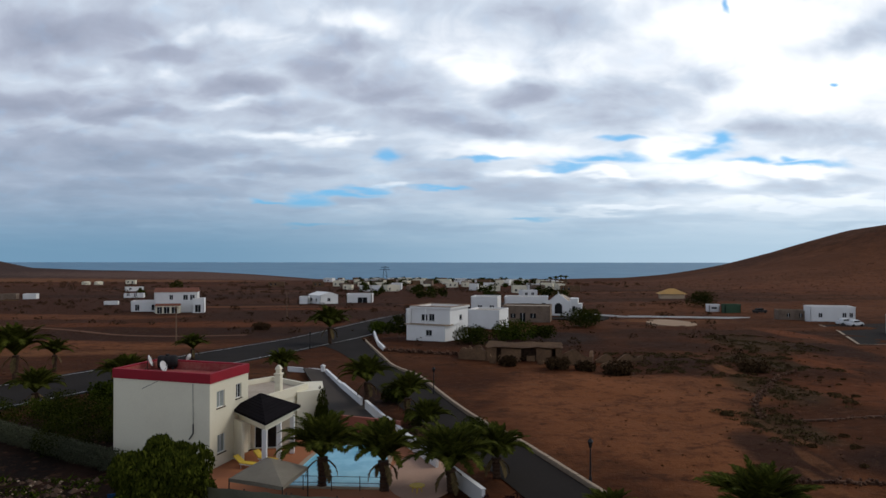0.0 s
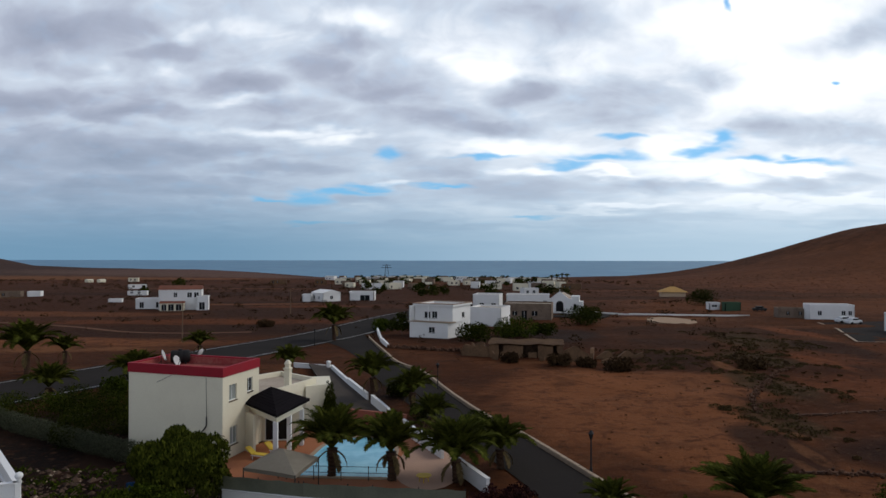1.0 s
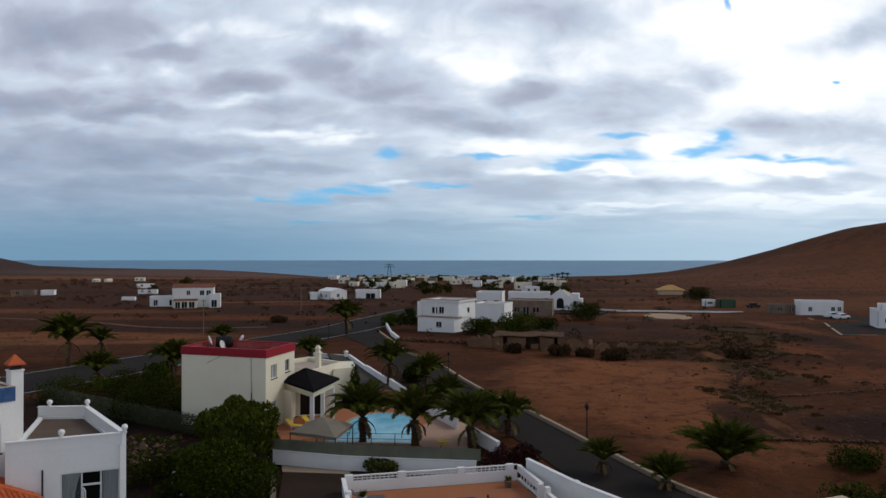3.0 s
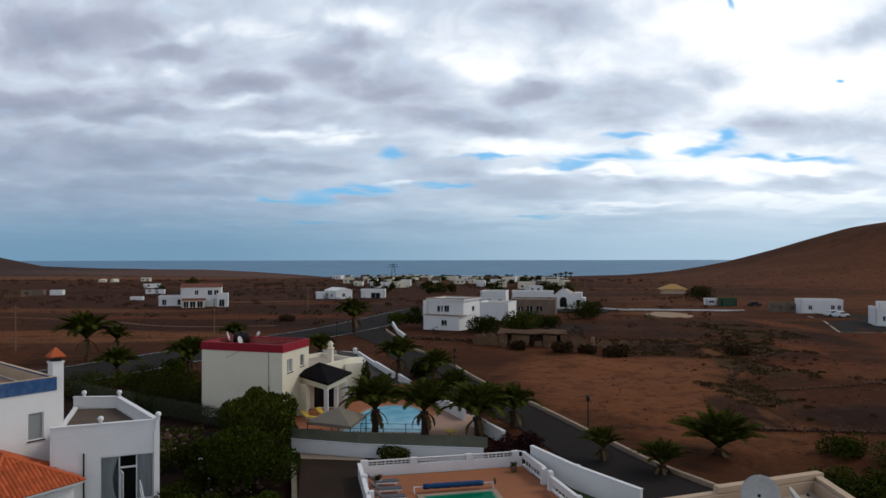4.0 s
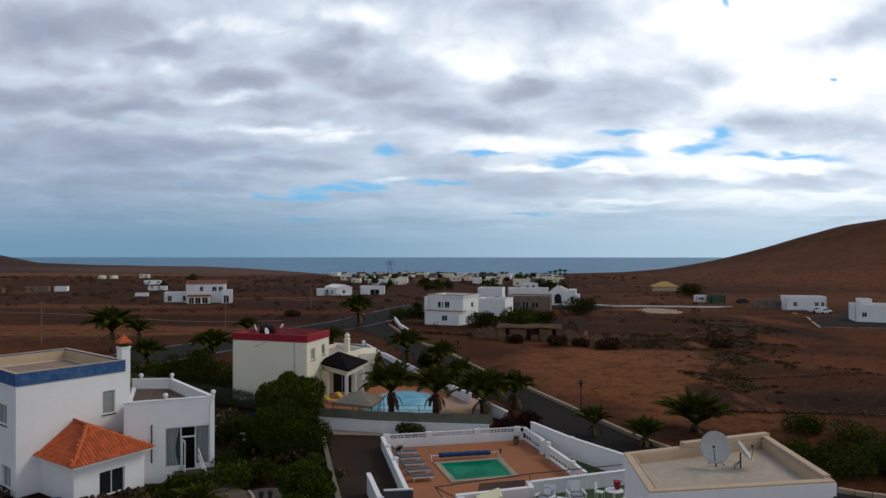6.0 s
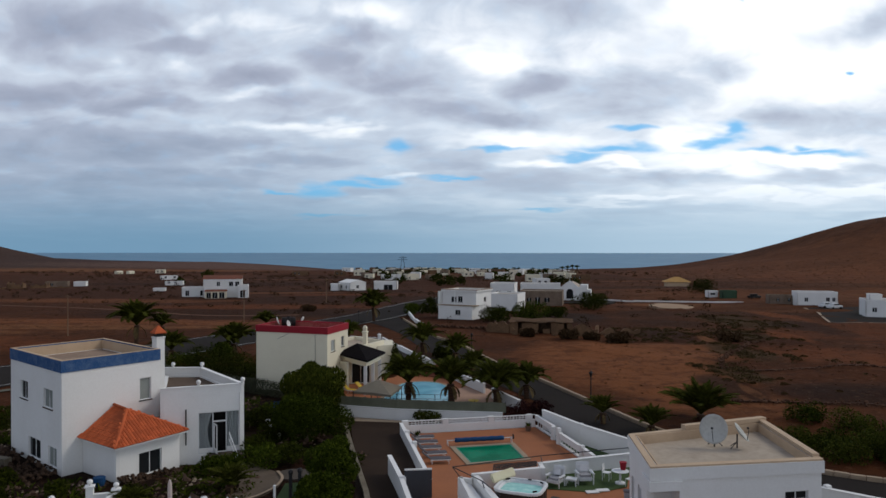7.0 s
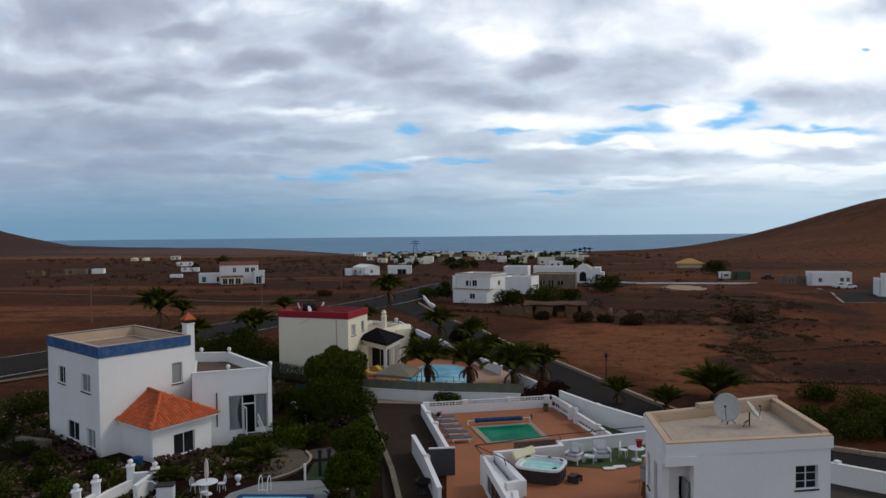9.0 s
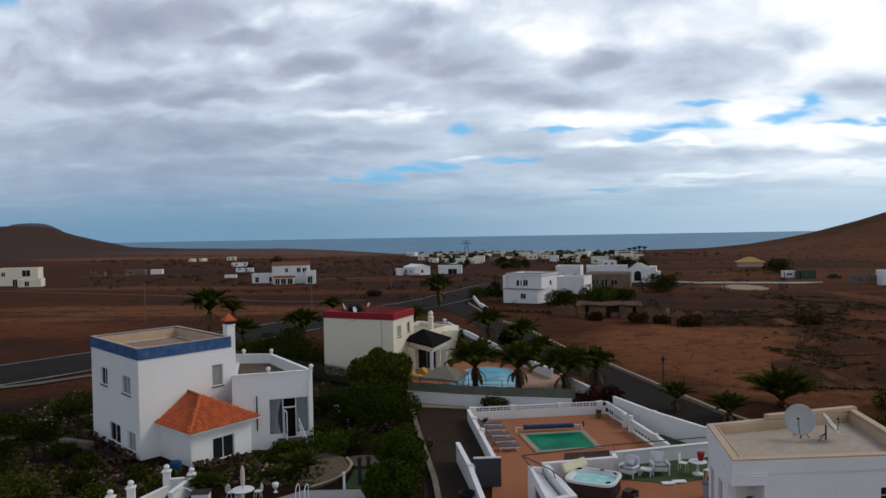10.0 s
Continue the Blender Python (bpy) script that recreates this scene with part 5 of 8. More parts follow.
garden_wall("low_kerb_wall", "low beige wall edging the gravel drive", ((-7.6, 15.9), (-8.5, 20.8), (-10.5, 29.3), (-12.2, 37.0)), 0.35, 0.24, KERB_OLD)
garden_wall("divider_wall", "white wall between pool deck and lounge deck", ((7.6, 23.3), (1.55, 21.1)), 1.95, 0.2)
for x, y, hgt in ((4.15, 33.4, 1.0), (4.4, 32.2, 1.2), (5.4, 28.1, 1.05), (6.1, 32.4, 1.5), (-6.4, 20.4, 1.3), (-6.2, 28.9, 1.05), (-6.9, 31.9, 1.05), (17.6, 19.15, 1.34)):
    post = thing("wall_pier", "white rendered wall pier", "pillar", "wall piers", pose(x, y, 0, 0, 0, 15))
    part("shaft", rounded_box(-0.16, 0.16, -0.16, 0.16, -0.05, hgt, 0.02), WHITE, post)
panel = thing("screen_panel", "anthracite screen between the walls", "screen", "", along((-6.3, 20.35), (-4.72, 20.55))[0])
part("panel", rounded_box(0, 1.6, -0.04, 0.04, 0, 1.66, 0.015), ANTHRACITE, panel)
part("post", new_box(0.02, 0.08, 0.041, 0.1, 0, 1.6), METAL_DARK, panel)
part("post", new_box(1.5, 1.56, 0.041, 0.1, 0, 1.6), METAL_DARK, panel)
part("top_rail", new_box(0, 1.6, -0.06, 0.06, 1.662, 1.74), WHITE, panel)

first = sun_lounger("grey-cushioned sun lounger beside the pool wall", pose(-5.9, 32.9, 0, 0, 0, 100), METAL_WHITE, CLOTH_DARK, "pool loungers")
for x, y, a in ((-5.6, 31.5, 101), (-5.3, 30.1, 99), (-4.9, 28.7, 103), (-4.6, 27.3, 100)):
    copy_thing(first, pose(x, y, 0, 0, 0, a))


def pool_roller():
    r = thing("pool_cover_roller", "rolled blue pool cover on a white stand", "pool cover", "", along((-3.6, 31.7), (0.7, 32.6))[0])
    bm = lathe([(0.05, 0.25)] + [(0.17 + 0.015 * math.sin(k * 2.1), 0.26 + k * 0.22) for k in range(18)] + [(0.05, 4.02)], 12)
    bmesh.ops.transform(bm, matrix=pose(0, 0, 0.36, 0, 90, 0), verts=bm.verts[:])
    part("rolled_cover", bm, COVER_BLUE, r, "blue bubble cover, rolled up", True)
    part("axle", new_tube((-0.35, 0, 0.36), (4.7, 0, 0.36), 0.03, sides=8), METAL_WHITE, r)
    for x in (-0.3, 4.6):
        for y in (-0.22, 0.22):
            part("leg", new_tube((x, 0, 0.4), (x, y, 0), 0.025, sides=6), METAL_WHITE, r)
    part("hand_wheel", lathe(((0.02, 0), (0.2, 0.01), (0.2, 0.04), (0.02, 0.05)), 16), METAL_DARK, r).matrix_basis = pose(4.72, 0, 0.42, 0, 90, 0)


pool_roller()


def hot_tub():
    t = thing("hot_tub", "white acrylic hot tub with dark brown skirt and pale water", "hot tub", "", pose(0.18, 16.95, DECK_Z, 0, 0, -21))

    def outline(grow):
        pts = []
        for k in range(32):
            a = 2 * math.pi * (k + 0.5) / 32
            c, s = math.cos(a), math.sin(a)
            r = (abs(c / (1.30 + grow)) ** 5 + abs(s / (1.16 + grow)) ** 5) ** -0.2
            pts.append((r * c, r * s))
        return pts

    part("skirt", ring(outline(-0.06), 0.06, 0.0, 0.74), TIMBER_DARK, t)
    for k in range(16):
        a, b = outline(-0.055)[2 * k], outline(-0.055)[(2 * k + 1) % 32]
        part("skirt_slat", new_tube((*a, 0.02), (*a, 0.73), 0.02, sides=5), TIMBER_DARK, t)
    bm = ring(outline(0.03), 0.17, 0.72, 0.86)
    bmesh.ops.bevel(bm, geom=bm.edges[:], offset=0.03, segments=2, affect="EDGES")
    part("rim", bm, METAL_WHITE, t, "glossy white acrylic rim")
    bm = bmesh.new()
    rings = [[bm.verts.new((*p, z)) for p in outline(g)] for g, z in ((-0.13, 0.83), (-0.2, 0.72), (-0.36, 0.5), (-0.6, 0.2), (-0.6, 0.16), (-0.2, 0.16), (-0.15, 0.7))]
    for a, b in zip(rings, rings[1:] + rings[:1]):
        for q in range(32):
            bm.faces.new((a[q], a[(q + 1) % 32], b[(q + 1) % 32], b[q]))
    part("shell", bm, METAL_WHITE, t, smooth=True)
    part("water", new_prism(outline(-0.26), 0.18, 0.66), WATER_TUB, t)
    for x, y, a in ((0.95, 0.75, 45), (-0.95, 0.75, 135), (0.95, -0.75, -45)):
        part("headrest", rounded_box(-0.15, 0.15, -0.05, 0.05, 0.83, 0.91, 0.03, pose(x, y, 0, 0, 0, 90 + a)), PLASTIC_DARK, t)
    part("control_panel", rounded_box(-0.1, 0.1, -0.05, 0.05, 0.85, 0.89, 0.01, pose(0.2, 1.05, 0)), PLASTIC_DARK, t)
    part("fold_cover", rounded_box(-0.95, 0.95, -0.09, 0.09, 0, 0.5, 0.06, pose(-1.12, 0.7, 0.82, -32, 0, 66)), COVER_CREAM, t, "folded cream insulating cover")
    steps = thing("tub_steps", "dark wooden step beside the hot tub", "step", "", pose(1.85, 16.35, DECK_Z, 0, 0, 60))
    part("tread", rounded_box(-0.35, 0.35, -0.22, 0.22, 0.32, 0.37, 0.02), TIMBER_DARK, steps)
    part("tread", rounded_box(-0.35, 0.35, -0.45, -0.22, 0.14, 0.19, 0.02), TIMBER_DARK, steps)
    for x in (-0.32, 0.32):
        part("side_board", new_box(x - 0.02, x + 0.02, -0.43, 0.2, 0, 0.32), TIMBER_DARK, steps)


COVER_CREAM = surface("cream_vinyl", (0.62, 0.58, 0.40), 0.6, (0.52, 0.48, 0.34), 6.0, 1.0, 0.5, 0.05)
TIMBER_DARK = surface("dark_brown_panel", (0.045, 0.03, 0.026), 0.6, (0.03, 0.02, 0.018), 9.0, 1.0, 0.6, 0.15)
hot_tub()


def wicker_chair(label, m, group):
    c = thing("armchair", label, "chair", group, m)
    part("seat", rounded_box(-0.34, 0.34, -0.34, 0.34, 0.2, 0.4, 0.04), METAL_WHITE, c)
    part("cushion", rounded_box(-0.3, 0.3, -0.32, 0.28, 0.4, 0.5, 0.04), CLOTH_GREY, c)
    part("backrest", rounded_box(-0.36, 0.36, -0.05, 0.06, 0, 0.65, 0.04, pose(0, 0.34, 0.36, -14, 0, 0)), METAL_WHITE, c)
    part("back_cushion", rounded_box(-0.24, 0.24, -0.05, 0.05, 0, 0.42, 0.05, pose(0, 0.22, 0.5, -18, 0, 0)), CLOTH_WHITE, c)
    for x in (-0.4, 0.4):
        part("armrest", rounded_box(x - 0.07, x + 0.07, -0.36, 0.36, 0.52, 0.62, 0.04), METAL_WHITE, c)
        for y in (-0.3, 0.3):
            part("leg", new_tube((x, y, 0), (x, y, 0.53), 0.035, sides=8), METAL_WHITE, c)
    return c


first = wicker_chair("white woven armchair with grey cushion on the lawn", pose(2.35, 19.4, DECK_Z + 0.03, 0, 0, -38) @ Matrix.Scale(1.05, 4), "lawn armchairs")
copy_thing(first, pose(4.1, 19.9, DECK_Z + 0.03, 0, 0, 5) @ Matrix.Scale(1.05, 4))
stool = thing("footstool", "white woven footstool between the armchairs", "stool", "", pose(3.3, 19.55, DECK_Z + 0.03, 0, 0, -20))
part("top", rounded_box(-0.32, 0.32, -0.27, 0.27, 0.3, 0.4, 0.03), METAL_WHITE, stool)
for x in (-0.27, 0.27):
    for y in (-0.22, 0.22):
        part("leg", new_tube((x, y, 0), (x, y, 0.31), 0.03, sides=8), METAL_WHITE, stool)
tbl = thing("garden_table", "small white garden table with a red bucket chair beside it", "table", "", pose(6.15, 19.9, DECK_Z + 0.03))
part("tabletop", lathe(((0.42, 0.68), (0.5, 0.7), (0.5, 0.73), (0.46, 0.74)), 18), METAL_WHITE, tbl)
part("pedestal", lathe(((0.3, 0), (0.28, 0.06), (0.07, 0.12), (0.06, 0.66), (0.2, 0.69)), 12), METAL_WHITE, tbl)
for k, (x, y, a) in enumerate(((5.5, 20.5, 60), (6.6, 19.3, 220))):
    ch = thing("garden_chair", "white metal garden chair by the small table", "chair", "table chairs", pose(x, y, DECK_Z + 0.03, 0, 0, a))
    part("seat", rounded_box(-0.22, 0.22, -0.22, 0.22, 0.42, 0.46, 0.015), METAL_WHITE, ch)
    part("backrest", rounded_box(-0.22, 0.22, 0.2, 0.24, 0.48, 0.9, 0.015), METAL_WHITE, ch)
    for px in (-0.2, 0.2):
        for py in (-0.2, 0.2):
            part("leg", new_tube((px, py, 0), (px, py, 0.43), 0.018, sides=6), METAL_WHITE, ch)
pot = thing("bucket", "red plastic bucket on the garden table", "bucket", "", pose(6.35, 20.05, DECK_Z + 0.77))
part("body", lathe(((0.14, 0), (0.2, 0.4), (0.22, 0.41), (0.22, 0.44)), 14), RED_PAINT, pot)
for x, y in ((5.4, 17.9), (4.75, 17.6)):
    s = thing("stepping_stone", "pale square stepping slab at the lawn edge", "paving slab", "stepping slabs", pose(x - 0.5, y + 0.75, DECK_Z + 0.03, 0, 0, 8))
    part("slab", rounded_box(-0.36, 0.36, -0.20, 0.20, 0.0, 0.05, 0.015), WHITE, s)


def pool_store():
    """The white store under the raised deck, with its parapets and net frame."""
    b = thing("pool_store", "white pool store under the raised deck with a glazed side", "outbuilding")
    a, c = (-1.9, 11.2), (-3.15, 19.0)
    hole = (1.6, 6.2, 0.15, 1.25)
    part("wall", wall_run(a, c, 0, 1.75, 0.2, (hole,), -1), WHITE, b)
    window(b, a, c, hole, 0.2, METAL_DARK, -1, 4, False)
    part("wall", wall_run(c, (-2.35, 18.75), 0, 1.75, 0.2, (), -1), WHITE, b)
    part("parapet", wall_run((-2.35, 18.75), (1.6, 20.0), 0.5, 1.95, 0.28, (), 1), WHITE, b)
    part("parapet", wall_run((1.6, 20.0), (1.55, 21.0), 0.5, 1.95, 0.25, (), -1), WHITE, b)
    part("parapet", wall_run((-1.2, 14.1), (-2.35, 18.7), 0.5, 1.9, 0.34, (), -1), WHITE, b)
    part("parapet", wall_run((-1.9, 13.7), (-1.2, 14.1), 0.5, 1.9, 0.3, (), 1), WHITE, b)
    part("parapet", wall_run((-1.7, 11.0), (-1.65, 13.6), 0.5, 1.6, 0.3, (), -1), WHITE, b)
    part("slab", new_prism([(-1.8, 11.4), (-1.5, 14.2), (-2.5, 18.6), (-3.05, 18.8)], 1.3, 1.5), WHITE, b)
    n = part("net_frame", bmesh.new(), METAL_DARK, b)
    pts = [(-3.1, 19.0, 1.75), (-3.5, 19.8, 2.05), (1.85, 22.1, 2.05), (-1.9, 17.2, 2.1), (1.8, 21.1, 2.0), (7.4, 23.2, 2.25), (-1.8, 16.6, 1.9), (-1.0, 15.4, 1.9)]
    for i, j in ((0, 1), (1, 2), (1, 3), (2, 4), (2, 5), (3, 6), (3, 7)):
        part("bar", new_tube(pts[i], pts[j], 0.028, sides=6), METAL_DARK, n)
    bm = bmesh.new()
    quad = [Vector(p) for p in ((-1.2, 19.4, 1.97), (1.4, 20.3, 1.97), (1.5, 21.2, 2.0), (-1.1, 20.5, 2.0))]
    for k in range(31):
        f = k / 30
        tube(bm, quad[0].lerp(quad[1], f), quad[3].lerp(quad[2], f), 0.012, sides=4)
    for k in range(13):
        f = k / 12
        tube(bm, quad[0].lerp(quad[3], f), quad[1].lerp(quad[2], f), 0.012, sides=4)
    part("net_cord", bm, METAL_DARK, n)["kind"] = "stuff"


pool_store()


def corner_building():
    h = thing("house", "white flat-roofed house with a tan parapet and pale roof deck", "house", "villas")
    FL, FR, BR, BL = (5.15, 9.6), (13.1, 10.9), (13.4, 18.0), (5.5, 15.0)
    NF, NL = (6.4, 9.75), (5.15, 10.9)
    zt = 4.75
    m, d = along(NF, FR)
    hole = (5.02, 6.15, 2.72, 3.85)
    part("wall", wall_run(NF, FR, 0, zt, 0.3, (hole,), 1), WHITE, h)
    window(h, NF, FR, hole, 0.3, METAL_WHITE, 1, 2, True, "window", "white window with a grid of glazing bars", None, 2)
    part("wall", wall_run(FR, BR, 0, zt, 0.3, (), 1), WHITE, h)
    part("wall", wall_run(BR, BL, 0, zt, 0.3, (), 1), WHITE, h)
    part("wall", wall_run(BL, (5.2, 10.6), 0, zt, 0.3, ((0.6, 1.3, 1.6, 3.4), (2.3, 3.1, 1.4, 3.5)), 1), WHITE, h)
    window(h, BL, (5.2, 10.6), (0.6, 1.3, 1.6, 3.4), 0.3, METAL_WHITE, 1, 1)
    window(h, BL, (5.2, 10.6), (2.3, 3.1, 1.4, 3.5), 0.3, METAL_WHITE, 1, 1)
    part("wall", wall_run((6.35, 11.0), (6.4, 9.9), 0, 4.0, 0.25, (), 1), WHITE, h)
    out = [FL, FR, BR, BL]
    part("roof", new_prism(inset(out, 0.3), zt - 0.25, zt + 0.02), ROOF_SCREED, h, "pale beige roof deck with stains")
    part("fascia", ring(inset(out, -0.10), 0.42, zt - 0.12, zt + 0.42), WHITE, h)
    part("parapet", ring(inset(out, -0.06), 0.3, zt + 0.425, zt + 0.5), TAN_PAINT, h, "tan painted parapet top")
    part("parapet_inside", ring(inset(out, 0.325), 0.06, zt + 0.02, zt + 0.47), TAN_PAINT, h)
    # raised length of the parapet at the back
    m, d = along(BR, BL)
    bm = bmesh.new()
    box(bm, -0.06, 0.62 * d, -0.06, 0.3, zt + 0.504, zt + 0.72)
    bmesh.ops.transform(bm, matrix=m, verts=bm.verts[:])
    part("raised_parapet", bm, TAN_PAINT, h)
    m, d = along(FR, BR)
    bm = bmesh.new()
    box(bm, 0.35, d, -0.06, 0.26, zt + 0.504, zt + 0.62)
    bmesh.ops.transform(bm, matrix=m, verts=bm.verts[:])
    part("raised_parapet", bm, TAN_PAINT, h)
    part("porch_wall", wall_run((5.3, 10.75), (6.36, 10.85), 0, 4.2, 0.2, ((0.72, 0.98, 0.4, 3.3),), 1), WHITE, h)
    part("awning_slab", new_prism([(5.0, 9.4), (6.5, 9.6), (6.4, 10.4), (5.05, 10.9)], zt - 0.55, zt - 0.14), WHITE, h)
    part("door", new_prism([(6.18, 10.2), (6.3, 10.2), (6.28, 10.9), (6.16, 10.9)], 0.2, 3.2), SHUTTER, h)


corner_building()
DISH_PALE = surface("pale_dish", (0.45, 0.45, 0.42), 0.7, (0.32, 0.32, 0.30), 6.0, 1.5, 0.6, 0.05)
dish_antenna("satellite_dish", "large pale round satellite dish on the flat roof", (9.55, 14.4, 4.77), 0.68, -28, 16, 0.52, DISH_PALE)
dish_antenna("satellite_dish", "smaller grey satellite dish seen edge-on", (10.72, 14.2, 4.77), 0.5, 68, 38, 0.45, DISH_PALE)


# ---- kerbs, lamps ----
def kerb_line(line, name, label, mat, w=0.3, hgt=0.16, step=1.0, limit=300):
    k = tagged(new(name), label, "kerb", "", "structure")
    pts, d = [line[0]], 0.0
    count = int(sum((Vector(b) - Vector(a)).length for a, b in zip(line, line[1:])) / step)
    pts = resample(line, count)
    base = rounded_box(-0.49 * step, 0.49 * step, -w / 2, w / 2, -0.1, hgt, 0.03)
    data = bpy.data.meshes.new("kerb_stone")
    base.to_mesh(data)
    base.free()
    data.materials.append(mat)
    for a, b in zip(pts, pts[1:]):
        c = (Vector(a) + Vector(b)) / 2
        ang = math.degrees(math.atan2(b[1] - a[1], b[0] - a[0]))
        share("kerb_stone", data, k, pose(c.x, c.y, ground_z(c.x, c.y) + 0.02 * random.random(), 0, 0, ang))


kerb_line(offset_line(STREET_RIGHT, 0.3)[6:], "kerb_street", "low pale kerb along the street and field", KERB, 0.32, 0.28, 0.9)
garden_wall("curve_wall", "white kerb wall where the street bends", ((-14.6, 166), (-15.2, 158), (-14.0, 146), (-11.6, 128), (-9.8, 119.5)), 0.8, 0.3)


def street_lamp(at):
    s = thing("street_lamp", "dark iron lamp post with a lantern head", "street lamp", "street lamps", pose(*at, ground_z(*at)))
    part("pole", lathe(((0.11, 0), (0.1, 0.4), (0.06, 0.5), (0.045, 2.3), (0.07, 2.35)), 10), METAL_DARK, s)
    part("lantern", lathe(((0.08, 2.35), (0.17, 2.7), (0.18, 2.72)), 6), GLASS, s)
    part("cap", lathe(((0.21, 2.72), (0.19, 2.76), (0.03, 2.95)), 6), METAL_DARK, s)
    return s


street_lamp((9.55, 46.9))
street_lamp((-1.0, 78.5))
street_lamp((-22.6, 123))


# ---- the garden of the blue-banded house ----
def ball_pillar(at, hgt):
    p = thing("gate_pillar", "white garden gate pillar topped with a ball", "pillar", "ball pillars", pose(*at, 0, 0, 0, 20))
    part("shaft", rounded_box(-0.2, 0.2, -0.2, 0.2, -0.05, hgt, 0.03), WHITE, p)
    part("cap", rounded_box(-0.26, 0.26, -0.26, 0.26, hgt, hgt + 0.08, 0.02), WHITE, p)
    part("ball", lathe(((0.06, hgt + 0.08), (0.06, hgt + 0.14), (0.13, hgt + 0.2), (0.17, hgt + 0.29), (0.13, hgt + 0.38), (0.03, hgt + 0.43)), 12), WHITE, p, smooth=True)


for at, hgt in (((-24.85, 14.3), 1.25), ((-24.45, 15.6), 1.3), ((-23.7, 18.1), 1.35), ((-22.5, 18.7), 1.0)):
    ball_pillar(at, hgt)
garden_wall("gate_wall", "white curved garden wall by the gate", ((-24.6, 14.2), (-24.4, 15.6)), 0.7, 0.18)
garden_wall("gate_wall", "white curved garden wall by the gate", ((-24.6, 10.5), (-24.0, 16.2), (-23.5, 18.0)), 0.6, 0.18)
garden_wall("gate_wall", "white curved garden wall by the gate", ((-22.4, 16.0), (-22.3, 18.6), (-23.6, 18.2)), 0.95, 0.18)
bm = new_prism(((-18.6, 8.0), (-11.8, 8.0), (-11.9, 17.6), (-12.8, 19.6), (-16.1, 19.2), (-17.6, 17.4)), -0.1, 0.03)
PATH_GREY = surface("worn_path", (0.080, 0.067, 0.054), 0.9, (0.05, 0.042, 0.034), 5.0, 0.6, 0.7, 0.2)
PATIO = surface("pale_patio", (0.235, 0.24, 0.23), 0.85, (0.16, 0.163, 0.155), 6.0, 0.5, 0.6, 0.1)
setting("patio", bm, PATIO, "pale blue-grey garden patio", "patio")
TERRACE_RIM = smooth_line(((-14.9, 25.0), (-14.3, 23.8), (-14.2, 22.6), (-14.45, 21.4), (-15.0, 20.3), (-15.7, 19.5)), 0.4)
SAND_PAVING = surface("sandy_concrete", (0.125, 0.095, 0.068), 0.9, (0.075, 0.057, 0.042), 5.0, 0.6, 0.7, 0.2)
setting("garden_terrace", new_prism([(-18.8, 27.0), (-17.4, 27.2), *TERRACE_RIM, (-16.5, 20.2), (-16.6, 22.4), (-17.4, 24.4), (-18.6, 25.8)][::-1], -0.1, 0.05), SAND_PAVING, "sandy concrete garden terrace below the steps", "terrace")
setting("terrace_rim", strip(offset_line(TERRACE_RIM, 0.09), offset_line(TERRACE_RIM, -0.09), 0.16), KERB, "pale raised rim of the garden terrace", "kerb")
setting("patio_round", new_prism([(-13.75 + 1.2 * math.cos(radians(a)), 24.7 + 1.1 * math.sin(radians(a))) for a in range(0, 360, 15)], -0.1, 0.04), PATH_GREY, "round grey concrete garden platform", "patio")
bm = new_prism(((-13.9, 22.9), (-12.6, 23.2), (-12.2, 19.8), (-13.8, 19.7)), -0.1, 0.02)
setting("garden_lawn", bm, LAWN, "small green lawn beside the patio", "lawn")
swimming_pool("small blue garden pool in the pale patio", [(-17.2, 10.0), (-13.0, 10.0), (-13.0, 16.7), (-16.6, 16.7)], WATER_BLUE, COVER_BLUE, 0.03)
ladder = thing("pool_ladder", "bent chrome pool ladder at the garden pool", "pool ladder", "", pose(-15.6, 17.35, 0.03))
for x in (-0.25, 0.25):
    bm = bmesh.new()
    pts = [(x, 0.5, 0), (x, 0.5, 0.75), (x, 0.3, 0.95), (x, 0.0, 0.95), (x, -0.2, 0.75), (x, -0.25, 0)]
    for a, b in zip(pts, pts[1:]):
        tube(bm, a, b, 0.025, sides=6)
    part("rail", bm, METAL_WHITE, ladder)
part("tread", new_box(-0.24, 0.24, -0.26, -0.2, 0.25, 0.29), METAL_WHITE, ladder)
for at, hgt in (((-12.05, 18.5), 2.1), ((-13.0, 20.4), 1.4)):
    p = thing("garden_post", "black painted garden lamp post", "lamp post", "garden posts", pose(*at, 0))
    part("post", rounded_box(-0.09, 0.09, -0.09, 0.09, 0, hgt, 0.02), METAL_DARK, p)
    part("head", lathe(((0.12, hgt), (0.16, hgt + 0.1), (0.12, hgt + 0.22), (0.03, hgt + 0.26)), 8), METAL_DARK, p)
p = thing("fence_post", "white painted post at the lawn corner", "post", "", pose(-13.75, 19.6, 0))
part("post", rounded_box(-0.06, 0.06, -0.06, 0.06, 0, 0.95, 0.01), WHITE, p)
part("cap", rounded_box(-0.08, 0.08, -0.08, 0.08, 0.95, 1.0, 0.01), WHITE, p)
CLOTH_BLUSH = surface("blush_cloth", (0.52, 0.42, 0.38), 0.95, (0.40, 0.32, 0.29), 12.0, 2.0, 0.5, 0.1)
tbl = thing("garden_table", "ornate white cast-iron garden table with a folded parasol", "table", "", pose(-18.9, 17.3, 0))
part("tabletop", lathe(((0.55, 0.68), (0.62, 0.7), (0.62, 0.73), (0.5, 0.74)), 18), METAL_WHITE, tbl)
part("pedestal", lathe(((0.3, 0), (0.26, 0.06), (0.07, 0.14), (0.09, 0.4), (0.06, 0.66), (0.2, 0.69)), 12), METAL_WHITE, tbl)
